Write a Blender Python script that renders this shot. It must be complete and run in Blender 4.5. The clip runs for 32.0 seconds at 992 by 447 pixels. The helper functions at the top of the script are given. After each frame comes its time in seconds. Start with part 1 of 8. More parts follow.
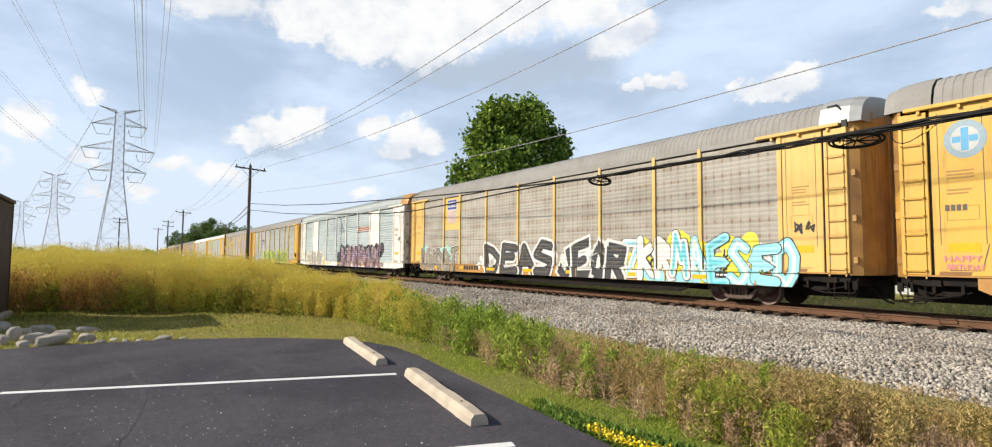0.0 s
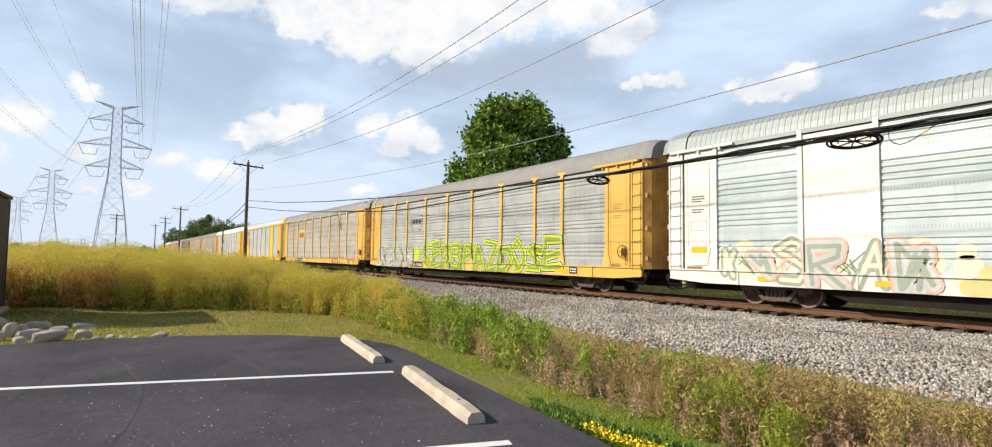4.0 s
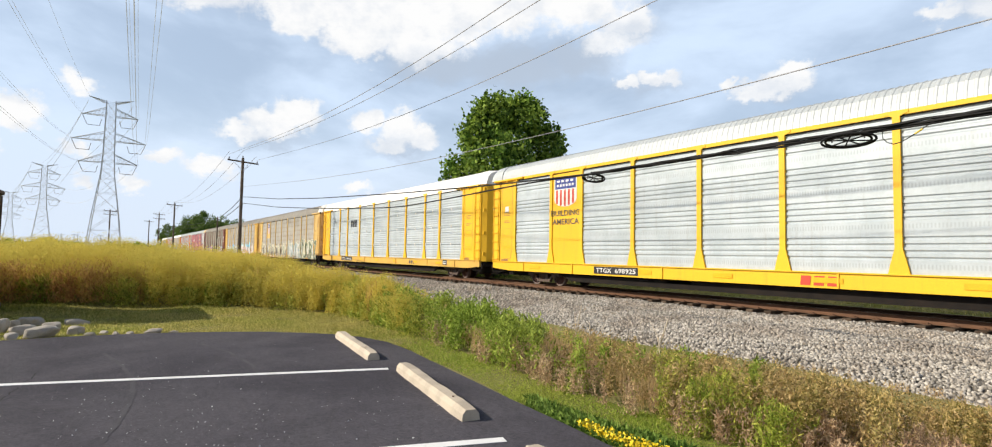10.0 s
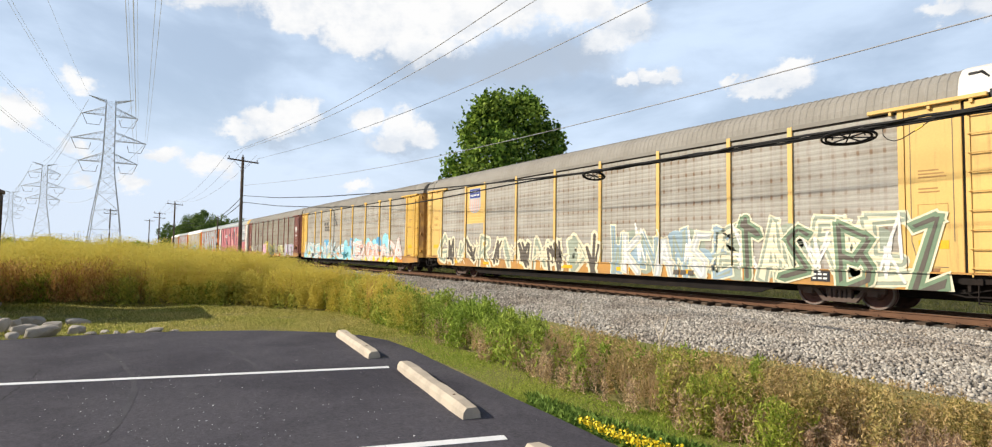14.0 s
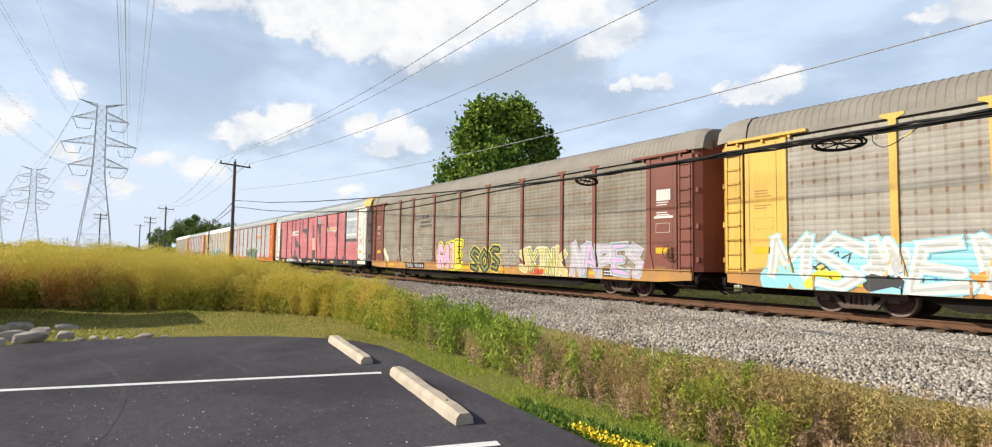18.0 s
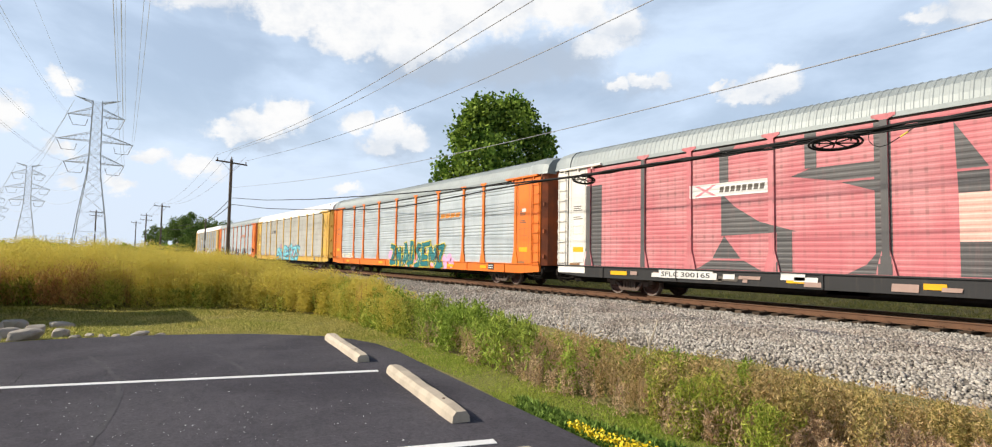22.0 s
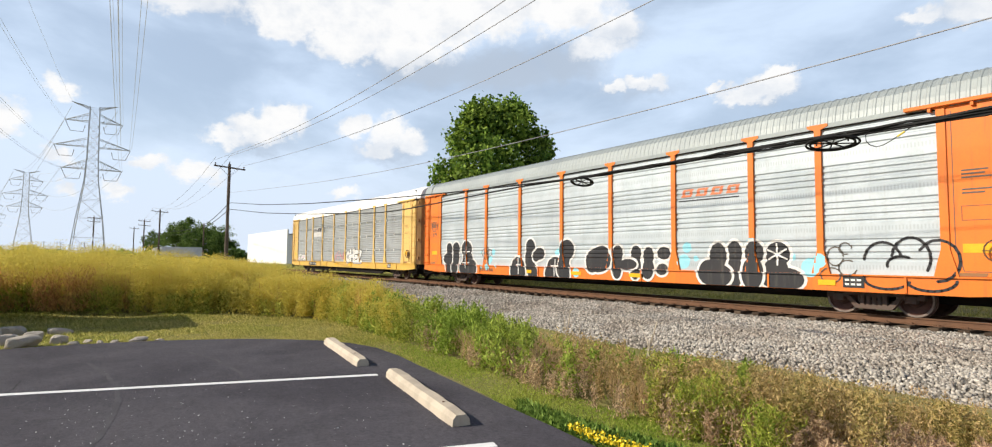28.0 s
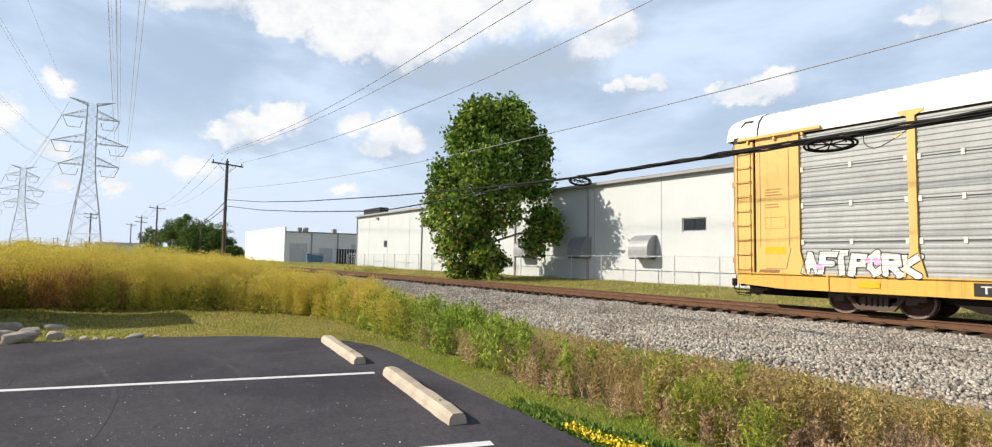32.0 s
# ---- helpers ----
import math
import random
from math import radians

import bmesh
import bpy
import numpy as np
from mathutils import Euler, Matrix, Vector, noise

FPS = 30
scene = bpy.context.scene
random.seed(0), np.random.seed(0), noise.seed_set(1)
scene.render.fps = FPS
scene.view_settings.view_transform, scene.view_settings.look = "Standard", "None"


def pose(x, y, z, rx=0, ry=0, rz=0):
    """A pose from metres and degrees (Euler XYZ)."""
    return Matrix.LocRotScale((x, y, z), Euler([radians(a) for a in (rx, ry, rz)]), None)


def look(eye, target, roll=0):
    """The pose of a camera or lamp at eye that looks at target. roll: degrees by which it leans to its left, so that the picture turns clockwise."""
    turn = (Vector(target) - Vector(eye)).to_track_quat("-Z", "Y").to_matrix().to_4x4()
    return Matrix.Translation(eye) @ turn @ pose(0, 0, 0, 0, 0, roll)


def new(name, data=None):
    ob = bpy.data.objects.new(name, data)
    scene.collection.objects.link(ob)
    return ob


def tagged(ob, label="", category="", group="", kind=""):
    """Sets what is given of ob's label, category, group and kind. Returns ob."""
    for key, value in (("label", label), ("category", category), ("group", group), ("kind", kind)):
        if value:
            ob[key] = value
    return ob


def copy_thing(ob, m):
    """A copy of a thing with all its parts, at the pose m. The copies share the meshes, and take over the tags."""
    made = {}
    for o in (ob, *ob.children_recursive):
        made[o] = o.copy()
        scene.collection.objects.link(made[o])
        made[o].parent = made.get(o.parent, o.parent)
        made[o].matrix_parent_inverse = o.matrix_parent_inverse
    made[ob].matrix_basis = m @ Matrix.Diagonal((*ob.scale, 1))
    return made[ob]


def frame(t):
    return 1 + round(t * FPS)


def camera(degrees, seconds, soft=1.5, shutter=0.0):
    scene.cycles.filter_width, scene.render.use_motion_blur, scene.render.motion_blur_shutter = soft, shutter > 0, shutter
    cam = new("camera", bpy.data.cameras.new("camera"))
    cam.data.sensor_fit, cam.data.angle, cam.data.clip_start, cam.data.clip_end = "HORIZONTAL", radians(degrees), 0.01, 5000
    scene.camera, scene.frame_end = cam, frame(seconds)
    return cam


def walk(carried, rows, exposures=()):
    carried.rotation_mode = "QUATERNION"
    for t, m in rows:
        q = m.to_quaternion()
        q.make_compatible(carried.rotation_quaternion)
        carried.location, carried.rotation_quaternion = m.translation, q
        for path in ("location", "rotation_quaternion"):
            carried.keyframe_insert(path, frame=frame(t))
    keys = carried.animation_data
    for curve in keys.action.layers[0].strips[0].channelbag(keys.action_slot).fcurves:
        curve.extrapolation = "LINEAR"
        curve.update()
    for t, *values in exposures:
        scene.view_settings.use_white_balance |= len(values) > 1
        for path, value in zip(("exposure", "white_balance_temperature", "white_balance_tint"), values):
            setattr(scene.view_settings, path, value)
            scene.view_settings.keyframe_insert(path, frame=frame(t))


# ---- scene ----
EYE = Vector((0.0, 0.0, 1.40))
# seconds, heading to the left of +y, pitch up, roll, in degrees
ROWS = (
    (0, 57.088, 3.568, 0.491), (0.5, 57.073, 3.562, 0.538), (1, 57.020, 3.546, 0.606), (1.5, 56.952, 3.525, 0.659),
    (2, 56.903, 3.509, 0.710), (2.5, 56.893, 3.491, 0.767), (3, 56.912, 3.460, 0.795), (3.5, 56.926, 3.434, 0.799),
    (5.5, 56.680, 3.341, 0.844), (6, 56.648, 3.336, 0.875), (6.5, 56.613, 3.310, 0.908), (7, 56.602, 3.278, 0.932),
    (7.5, 56.586, 3.257, 0.967), (8, 56.548, 3.235, 0.990), (8.5, 56.519, 3.210, 0.979), (9, 56.496, 3.194, 0.984),
    (9.5, 56.458, 3.179, 1.018), (10, 56.416, 3.160, 1.026), (10.5, 56.379, 3.138, 1.008), (11, 56.356, 3.110, 0.981),
    (11.5, 56.358, 3.087, 0.956), (12, 56.369, 3.070, 0.941), (12.5, 56.386, 3.045, 0.929), (13, 56.406, 3.016, 0.919),
    (13.5, 56.424, 2.992, 0.893), (14, 56.438, 2.974, 0.856), (14.5, 56.441, 2.964, 0.839), (16.5, 55.963, 3.430, 0.990),
    (17, 55.896, 3.456, 0.956), (17.5, 55.815, 3.486, 0.906), (18, 55.758, 3.491, 0.867), (18.5, 55.718, 3.478, 0.856),
    (19, 55.691, 3.457, 0.859), (19.5, 55.662, 3.429, 0.861), (20, 55.625, 3.409, 0.874), (20.5, 55.582, 3.388, 0.899),
    (21, 55.535, 3.365, 0.941), (21.5, 55.496, 3.347, 0.994), (22, 55.461, 3.333, 1.016), (22.5, 55.444, 3.315, 0.988),
    (23, 55.454, 3.296, 0.911), (23.5, 55.469, 3.307, 0.787), (24, 55.490, 3.363, 0.672), (24.5, 55.508, 3.419, 0.619),
    (25, 55.511, 3.462, 0.595), (25.5, 55.508, 3.502, 0.582), (27.5, 55.349, 3.625, 0.575), (28, 55.325, 3.612, 0.555),
    (28.5, 55.292, 3.599, 0.558), (29, 55.253, 3.584, 0.600), (29.5, 55.216, 3.565, 0.644), (30, 55.192, 3.548, 0.696),
    (30.5, 55.173, 3.530, 0.753), (31, 55.145, 3.506, 0.803), (31.5, 55.124, 3.494, 0.865), (32, 55.114, 3.492, 0.911),
)


def aim(yaw, pitch, roll):
    y, p = radians(yaw), radians(pitch)
    ahead = Vector((-math.sin(y) * math.cos(p), math.cos(y) * math.cos(p), math.sin(p)))
    return look(EYE, EYE + ahead, roll)


cam = camera(82.108, 32.0, soft=1.15)
walk(cam, [(t, aim(a, b, c)) for t, a, b, c in ROWS], exposures=[(0, 0.24), (32, 0.24)])

# ---------------------------------------------------------------- light
SUN_EL, SUN_AZ = 31.0, 207.0
sun = new("sun", bpy.data.lights.new("sun", "SUN"))
sun.data.energy, sun.data.angle, sun.data.color = 5.0, radians(0.55), (1.0, 0.90, 0.74)
se, sa = radians(SUN_EL), radians(SUN_AZ)
sun.matrix_world = look((0, 0, 60), Vector((0, 0, 60)) - Vector((math.sin(sa) * math.cos(se), math.cos(sa) * math.cos(se), math.sin(se))))


class Nodes:
    """A small builder of node trees."""

    def __init__(self, tree):
        self.tree, self.n, self.l = tree, tree.nodes, tree.links

    def add(self, kind, **values):
        node = self.n.new(kind)
        for key, v in values.items():
            if key == "op":
                node.operation = v
            elif key == "blend":
                node.blend_type = v
        return node

    def put(self, socket, v):
        if isinstance(v, bpy.types.NodeSocket):
            self.l.new(v, socket)
        else:
            socket.default_value = v

    def math(self, op, a, b=0.0, c=0.0, clamp=False):
        node = self.add("ShaderNodeMath", op=op)
        node.use_clamp = clamp
        for s, v in zip(node.inputs, (a, b, c)):
            self.put(s, v)
        return node.outputs[0]

    def ramp(self, v, a, b):
        node = self.n.new("ShaderNodeMapRange")
        node.interpolation_type = "SMOOTHSTEP"
        self.put(node.inputs["Value"], v)
        node.inputs["From Min"].default_value, node.inputs["From Max"].default_value = a, b
        return node.outputs["Result"]

    def mix(self, fac, a, b, blend="MIX"):
        node = self.n.new("ShaderNodeMix")
        node.data_type, node.blend_type = "RGBA", blend
        self.put(node.inputs["Factor"], fac)
        self.put(node.inputs[6], a)
        self.put(node.inputs[7], b)
        return node.outputs[2]

    def noise(self, vec, scale, detail=4.0, rough=0.6, distortion=0.0):
        node = self.n.new("ShaderNodeTexNoise")
        if vec is not None:
            self.l.new(vec, node.inputs["Vector"])
        node.inputs["Scale"].default_value, node.inputs["Detail"].default_value = scale, detail
        node.inputs["Roughness"].default_value, node.inputs["Distortion"].default_value = rough, distortion
        return node.outputs["Fac"]

    def mapped(self, vec, scale, shift=(0, 0, 0)):
        node = self.n.new("ShaderNodeMapping")
        self.l.new(vec, node.inputs["Vector"])
        node.inputs["Scale"].default_value, node.inputs["Location"].default_value = scale, shift
        return node.outputs["Vector"]


def rgb(c):
    return (c[0], c[1], c[2], 1.0)


# cumulus clouds: azimuth from +y clockwise, elevation, half width, half height, strength
CLOUDS = (
    (-75.5, 22.4, 4.0, 2.4, 1.0), (-70.5, 20.4, 4.0, 1.9, .95), (-64.5, 20.4, 4.5, 2.0, .9), (-45.0, 20.8, 3.5, 1.3, .6), (-69.0, 23.5, 6.0, 3.2, 1.0), (-62.0, 24.0, 6.0, 3.6, 1.0), (-56.0, 24.5, 6.0, 3.0, .9), (-49.0, 24.0, 6.0, 2.4, .8), (-43.5, 22.4, 3.0, 1.4, .75), (-60.0, 31.0, 16.0, 5.0, 1.0),
    (-76.3, 13.0, 2.0, 1.6, 1.0), (-77.9, 11.9, 3.0, 1.4, .9), (-81.0, 10.8, 2.2, 1.0, .75), (-69.4, 12.7, 1.5, 1.4, .9), (-66.2, 12.2, 2.3, 2.0, .95), (-64.0, 11.6, 2.0, 1.4, .85), (-67.5, 10.6, 1.8, .8, .7),
    (-29.2, 16.0, 2.1, 1.3, 1.0), (-28.9, 17.0, 1.5, .9, .95), (-31.2, 15.3, 1.8, .9, .8), (-33.6, 15.7, .8, .7, .7), (-43.6, 17.0, 1.3, .8, .85), (-41.2, 17.2, 1.5, .9, .85), (-39.0, 17.0, 1.2, .7, .75), (-14.5, 20.5, 2.6, 2.4, .95), (-18.0, 19.6, 1.6, .9, .7),
    (-96.8, 10.6, 1.8, 1.5, .8), (-92.7, 13.3, 1.7, 1.0, .7), (-93.3, 7.8, 1.5, .8, .62), (-86.9, 8.1, 2.0, .8, .7), (-88.9, 5.5, 1.6, .9, .62), (-83.4, 7.5, 2.1, 1.1, .7), (-84.3, 22.5, 5.0, 1.7, .7), (-70.2, 6.2, 1.8, .8, .7), (-92.6, 5.3, 1.2, .9, .6), (-99.5, 7.4, 2.0, .9, .6),
    (20.0, 24.0, 12.0, 5.0, .9), (70.0, 18.0, 12.0, 5.0, .8), (150.0, 14.0, 12.0, 4.0, .8), (-130.0, 20.0, 12.0, 5.0, .8), (-165.0, 40.0, 10.0, 5.0, .7),
)
# grey undersides of the larger clouds
SHADES = ((-62.5, 18.4, 5.5, 1.7, .95), (-55.0, 18.6, 7.0, 2.1, 1.0), (-48.0, 19.4, 4.2, 2.0, .95), (-43.0, 21.6, 4.0, 1.6, .7), (-78.0, 10.4, 4.0, 1.2, .6), (-66.0, 10.4, 4.0, 1.7, .75), (-30.0, 15.0, 3.5, 1.2, .55), (-41.0, 16.5, 4.5, 1.1, .6), (-84.0, 22.5, 5.0, 1.7, .6), (-16.0, 19.4, 3.0, 1.4, .6), (-52.0, 14.4, 6.0, .8, .35))


def sky():
    world = bpy.data.worlds.new("sky")
    scene.world = world
    world.use_nodes = True
    k = Nodes(world.node_tree)
    back = world.node_tree.nodes["Background"]
    tex = k.n.new("ShaderNodeTexSky")
    tex.sky_type, tex.sun_disc = "NISHITA", False
    tex.sun_elevation, tex.sun_rotation = radians(SUN_EL), radians(SUN_AZ)
    tex.air_density, tex.dust_density, tex.ozone_density = 1.0, 1.2, 1.6
    co = k.n.new("ShaderNodeTexCoord").outputs["Generated"]
    sep = k.n.new("ShaderNodeSeparateXYZ")
    k.l.new(co, sep.inputs[0])
    x, y, z = sep.outputs
    wob = k.noise(co, 9.0, 9.0, 0.62)
    fine = k.noise(k.mapped(co, (1, 1, 1.6)), 26.0, 7.0, 0.6)
    az = k.math("MULTIPLY", k.math("ARCTAN2", x, y), 180 / math.pi)
    el = k.math("MULTIPLY", k.math("ARCSINE", z), 180 / math.pi)
    az = k.math("ADD", az, k.math("MULTIPLY", k.math("SUBTRACT", wob, 0.5), 5.0))
    el = k.math("ADD", el, k.math("MULTIPLY", k.math("SUBTRACT", fine, 0.5), 3.6))

    def field(blobs):
        total = None
        for a, e, w, h, s in blobs:
            da = k.math("DIVIDE", k.math("SUBTRACT", az, a), w)
            de = k.math("DIVIDE", k.math("SUBTRACT", el, e), h)
            d = k.math("SQRT", k.math("ADD", k.math("MULTIPLY", da, da), k.math("MULTIPLY", de, de)))
            f = k.math("MULTIPLY", k.math("SUBTRACT", 1.35, d, clamp=True), s)
            total = f if total is None else k.math("MAXIMUM", total, f)
        return total

    body = field(CLOUDS)
    grain = k.math("MULTIPLY", k.math("SUBTRACT", k.noise(co, 24.0, 12.0, 0.68), 0.5), 0.85)
    mask = k.ramp(k.math("ADD", body, k.math("MULTIPLY", grain, 1.15)), 0.14, 0.62)
    veil = k.ramp(k.noise(k.mapped(co, (1.0, 1.0, 2.6)), 2.6, 6.0, 0.55, 0.3), 0.36, 0.68)
    low = k.ramp(z, 0.26, 0.0)
    haze = k.math("ADD", k.math("MULTIPLY", veil, 0.46), k.math("ADD", 0.50, k.math("MULTIPLY", low, 0.46)), clamp=True)
    haze = k.math("MULTIPLY", haze, k.ramp(z, 0.66, 0.41))
    blue = k.mix(1.0, tex.outputs[0], (1.0, 1.0, 1.0, 1.0), "MULTIPLY")
    thin = k.mix(haze, blue, k.mix(low, rgb((7.4, 8.9, 11.0)), rgb((7.6, 8.6, 10.0))))
    soft = k.math("MULTIPLY", k.ramp(k.math("ADD", field(SHADES), k.math("MULTIPLY", grain, 0.55)), 0.05, 0.95), 0.9)
    thin = k.mix(soft, thin, rgb((5.0, 5.9, 7.2)))
    folds = k.math("MULTIPLY", k.ramp(k.noise(k.mapped(co, (1, 1, 1.5)), 15.0, 6.0, 0.6), 0.42, 0.68), 0.55)
    lit = k.mix(folds, rgb((10.1, 10.1, 10.1)), rgb((7.0, 7.6, 8.5)))
    mask = k.math("MULTIPLY", mask, k.math("SUBTRACT", 1.0, k.math("MULTIPLY", soft, 0.45)))
    out = k.mix(mask, thin, lit)
    k.l.new(out, back.inputs["Color"])
    back.inputs["Strength"].default_value = 0.083


sky()

# ---------------------------------------------------------------- materials


def pbr(name, col, rough=0.7, metal=0.0, second=None, amount=0.5, scale=1.5, fine=30.0, speck=0.28, bump=0.15, dist=0.01, streak=0.0, grime=(0.12, 0.09, 0.06), seen=0.0, vary=0.0, island=False, plaid=0.0, spec=0.4, perf=0.0):
    """A surface with two scales of variation: blotches of a second colour and fine grain, with relief, and streaks of grime."""
    m = bpy.data.materials.new(name)
    m.use_nodes = True
    k = Nodes(m.node_tree)
    b = m.node_tree.nodes["Principled BSDF"]
    co = k.n.new("ShaderNodeTexCoord").outputs["Object"]
    info = k.n.new("ShaderNodeObjectInfo").outputs["Random"]
    if vary and not island:
        shift = k.n.new("ShaderNodeVectorMath")
        shift.operation = "ADD"
        k.l.new(co, shift.inputs[0])
        comb = k.n.new("ShaderNodeCombineXYZ")
        for s in range(3):
            k.l.new(k.math("MULTIPLY", info, 37.0 + 11 * s), comb.inputs[s])
        k.l.new(comb.outputs[0], shift.inputs[1])
        co = shift.outputs[0]
    big = k.noise(co, scale, 5.0, 0.6)
    small = k.noise(co, fine, 4.0, 0.65)
    second = second or tuple(c * 0.75 for c in col)
    out = k.mix(k.math("MULTIPLY", k.ramp(big, 0.38, 0.66), amount), rgb(col), rgb(second))
    grain = k.math("ADD", 1 - speck / 2, k.math("MULTIPLY", small, speck))
    tone = k.n.new("ShaderNodeHueSaturation")
    k.l.new(out, tone.inputs["Color"])
    k.l.new(grain, tone.inputs["Value"])
    out = tone.outputs[0]
    if vary:
        rnd = k.n.new("ShaderNodeNewGeometry").outputs["Random Per Island"] if island else info
        tone2 = k.n.new("ShaderNodeHueSaturation")
        k.l.new(out, tone2.inputs["Color"])
        k.l.new(k.math("ADD", 1.0 - vary, k.math("MULTIPLY", rnd, 2 * vary)), tone2.inputs["Value"])
        out = tone2.outputs[0]
    if plaid:
        # rows and columns of fasteners and perforations, stained unevenly
        raw = k.n.new("ShaderNodeTexCoord").outputs["Object"]
        sep = k.n.new("ShaderNodeSeparateXYZ")
        k.l.new(raw, sep.inputs[0])
        cols = k.ramp(k.math("SINE", k.math("MULTIPLY", sep.outputs[0], 2 * math.pi / 0.31)), 0.55, 0.95)
        rows = k.ramp(k.math("SINE", k.math("MULTIPLY", sep.outputs[2], 2 * math.pi / 0.49)), 0.4, 0.95)
        spot = k.math("MULTIPLY", cols, rows)
        web = k.math("ADD", k.math("MULTIPLY", k.math("MAXIMUM", cols, rows), 0.34), k.math("MULTIPLY", spot, 1.0))
        out = k.mix(k.math("MULTIPLY", k.math("MULTIPLY", web, plaid), k.math("ADD", 0.35, k.math("MULTIPLY", k.ramp(big, 0.3, 0.7), 0.65)), clamp=True), out, rgb(grime))
    if perf:
        # rows of small perforations and slightly uneven sheets, about a metre apart
        sep = k.n.new("ShaderNodeSeparateXYZ")
        k.l.new(k.n.new("ShaderNodeTexCoord").outputs["Object"], sep.inputs[0])
        line = k.ramp(k.math("SINE", k.math("MULTIPLY", sep.outputs[2], 2 * math.pi / 0.98)), 0.90, 0.97)
        dots = k.ramp(k.math("SINE", k.math("MULTIPLY", sep.outputs[0], 2 * math.pi / 0.075)), -0.2, 0.5)
        level = k.noise(k.mapped(sep.inputs[0].links[0].from_socket, (0.25, 0.0, 1.0)), 1.6, 2.0, 0.5)
        out = k.mix(k.math("MULTIPLY", k.ramp(level, 0.45, 0.65), perf * 0.45), out, rgb(tuple(c * 0.62 for c in col)))
        out = k.mix(k.math("MULTIPLY", k.math("MULTIPLY", line, dots), perf), out, rgb(tuple(c * 0.35 for c in col)))
    if streak:
        run = k.noise(k.mapped(co, (5.0, 5.0, 0.35)), 1.3, 6.0, 0.7)
        fac = k.math("MULTIPLY", k.ramp(run, 0.5, 0.78), streak)
        out = k.mix(fac, out, rgb(grime))
    k.l.new(out, b.inputs["Base Color"])
    k.l.new(k.math("ADD", rough - 0.08, k.math("MULTIPLY", small, 0.16), clamp=True), b.inputs["Roughness"])
    b.inputs["Metallic"].default_value = metal
    b.inputs["Specular IOR Level"].default_value = spec
    if bump:
        bp = k.n.new("ShaderNodeBump")
        bp.inputs["Strength"].default_value, bp.inputs["Distance"].default_value = bump, dist
        k.l.new(small, bp.inputs["Height"])
        k.l.new(bp.outputs[0], b.inputs["Normal"])
    return m


def leafy(name, col, second, vary=0.35, trans=0.35):
    """Foliage: colour by leaf, some light through it."""
    m = bpy.data.materials.new(name)
    m.use_nodes = True
    k = Nodes(m.node_tree)
    b = m.node_tree.nodes["Principled BSDF"]
    geo = k.n.new("ShaderNodeNewGeometry").outputs["Random Per Island"]
    co = k.n.new("ShaderNodeTexCoord").outputs["Object"]
    out = k.mix(k.ramp(k.math("ADD", k.math("MULTIPLY", k.noise(co, 0.45, 4.0), 0.7), k.math("MULTIPLY", geo, 0.3)), 0.35, 0.65), rgb(col), rgb(second))
    tone = k.n.new("ShaderNodeHueSaturation")
    k.l.new(out, tone.inputs["Color"])
    k.l.new(k.math("ADD", 1 - vary, k.math("MULTIPLY", geo, 2 * vary)), tone.inputs["Value"])
    k.l.new(tone.outputs[0], b.inputs["Base Color"])
    b.inputs["Roughness"].default_value = 0.6
    b.inputs["Specular IOR Level"].default_value = 0.12
    thin = k.n.new("ShaderNodeBsdfTranslucent")
    k.l.new(tone.outputs[0], thin.inputs["Color"])
    mixer = k.n.new("ShaderNodeMixShader")
    mixer.inputs[0].default_value = trans
    k.l.new(b.outputs[0], mixer.inputs[1])
    k.l.new(thin.outputs[0], mixer.inputs[2])
    k.l.new(mixer.outputs[0], m.node_tree.nodes["Material Output"].inputs["Surface"])
    return m


# ---------------------------------------------------------------- mesh helpers


def part(name, bm, material, parent=None, label=""):
    """Links a bmesh as one mesh object under a thing or a part."""
    me = bpy.data.meshes.new(name)
    bm.normal_update()
    bm.to_mesh(me)
    bm.free()
    me.materials.append(material)
    ob = new(name, me)
    if parent is not None:
        ob.parent = parent
    if label:
        ob["label"] = label
    return ob


def bulk(name, verts, faces, material, parent=None):
    """A mesh object from arrays; all faces have the same number of corners."""
    verts, faces = np.asarray(verts, np.float32), np.asarray(faces, np.int32)
    me = bpy.data.meshes.new(name)
    n, c = faces.shape
    me.vertices.add(len(verts))
    me.vertices.foreach_set("co", verts.ravel())
    me.loops.add(n * c)
    me.loops.foreach_set("vertex_index", faces.ravel())
    me.polygons.add(n)
    me.polygons.foreach_set("loop_start", np.arange(0, n * c, c, dtype=np.int32))
    me.update(calc_edges=True)
    me.materials.append(material)
    ob = new(name, me)
    ob.parent = parent
    return ob


def box(bm, x0, x1, y0, y1, z0, z1, bevel=0.0):
    vs = [bm.verts.new(p) for p in ((x0, y0, z0), (x1, y0, z0), (x1, y1, z0), (x0, y1, z0), (x0, y0, z1), (x1, y0, z1), (x1, y1, z1), (x0, y1, z1))]
    fs = [bm.faces.new([vs[i] for i in f]) for f in ((3, 2, 1, 0), (4, 5, 6, 7), (0, 1, 5, 4), (1, 2, 6, 5), (2, 3, 7, 6), (3, 0, 4, 7))]
    if bevel:
        edges = list({e for f in fs for e in f.edges})
        bmesh.ops.bevel(bm, geom=edges, offset=bevel, segments=1, affect="EDGES")
    return bm


def boxes(*specs, bevel=0.0):
    bm = bmesh.new()
    for s in specs:
        box(bm, *s, bevel=bevel)
    return bm


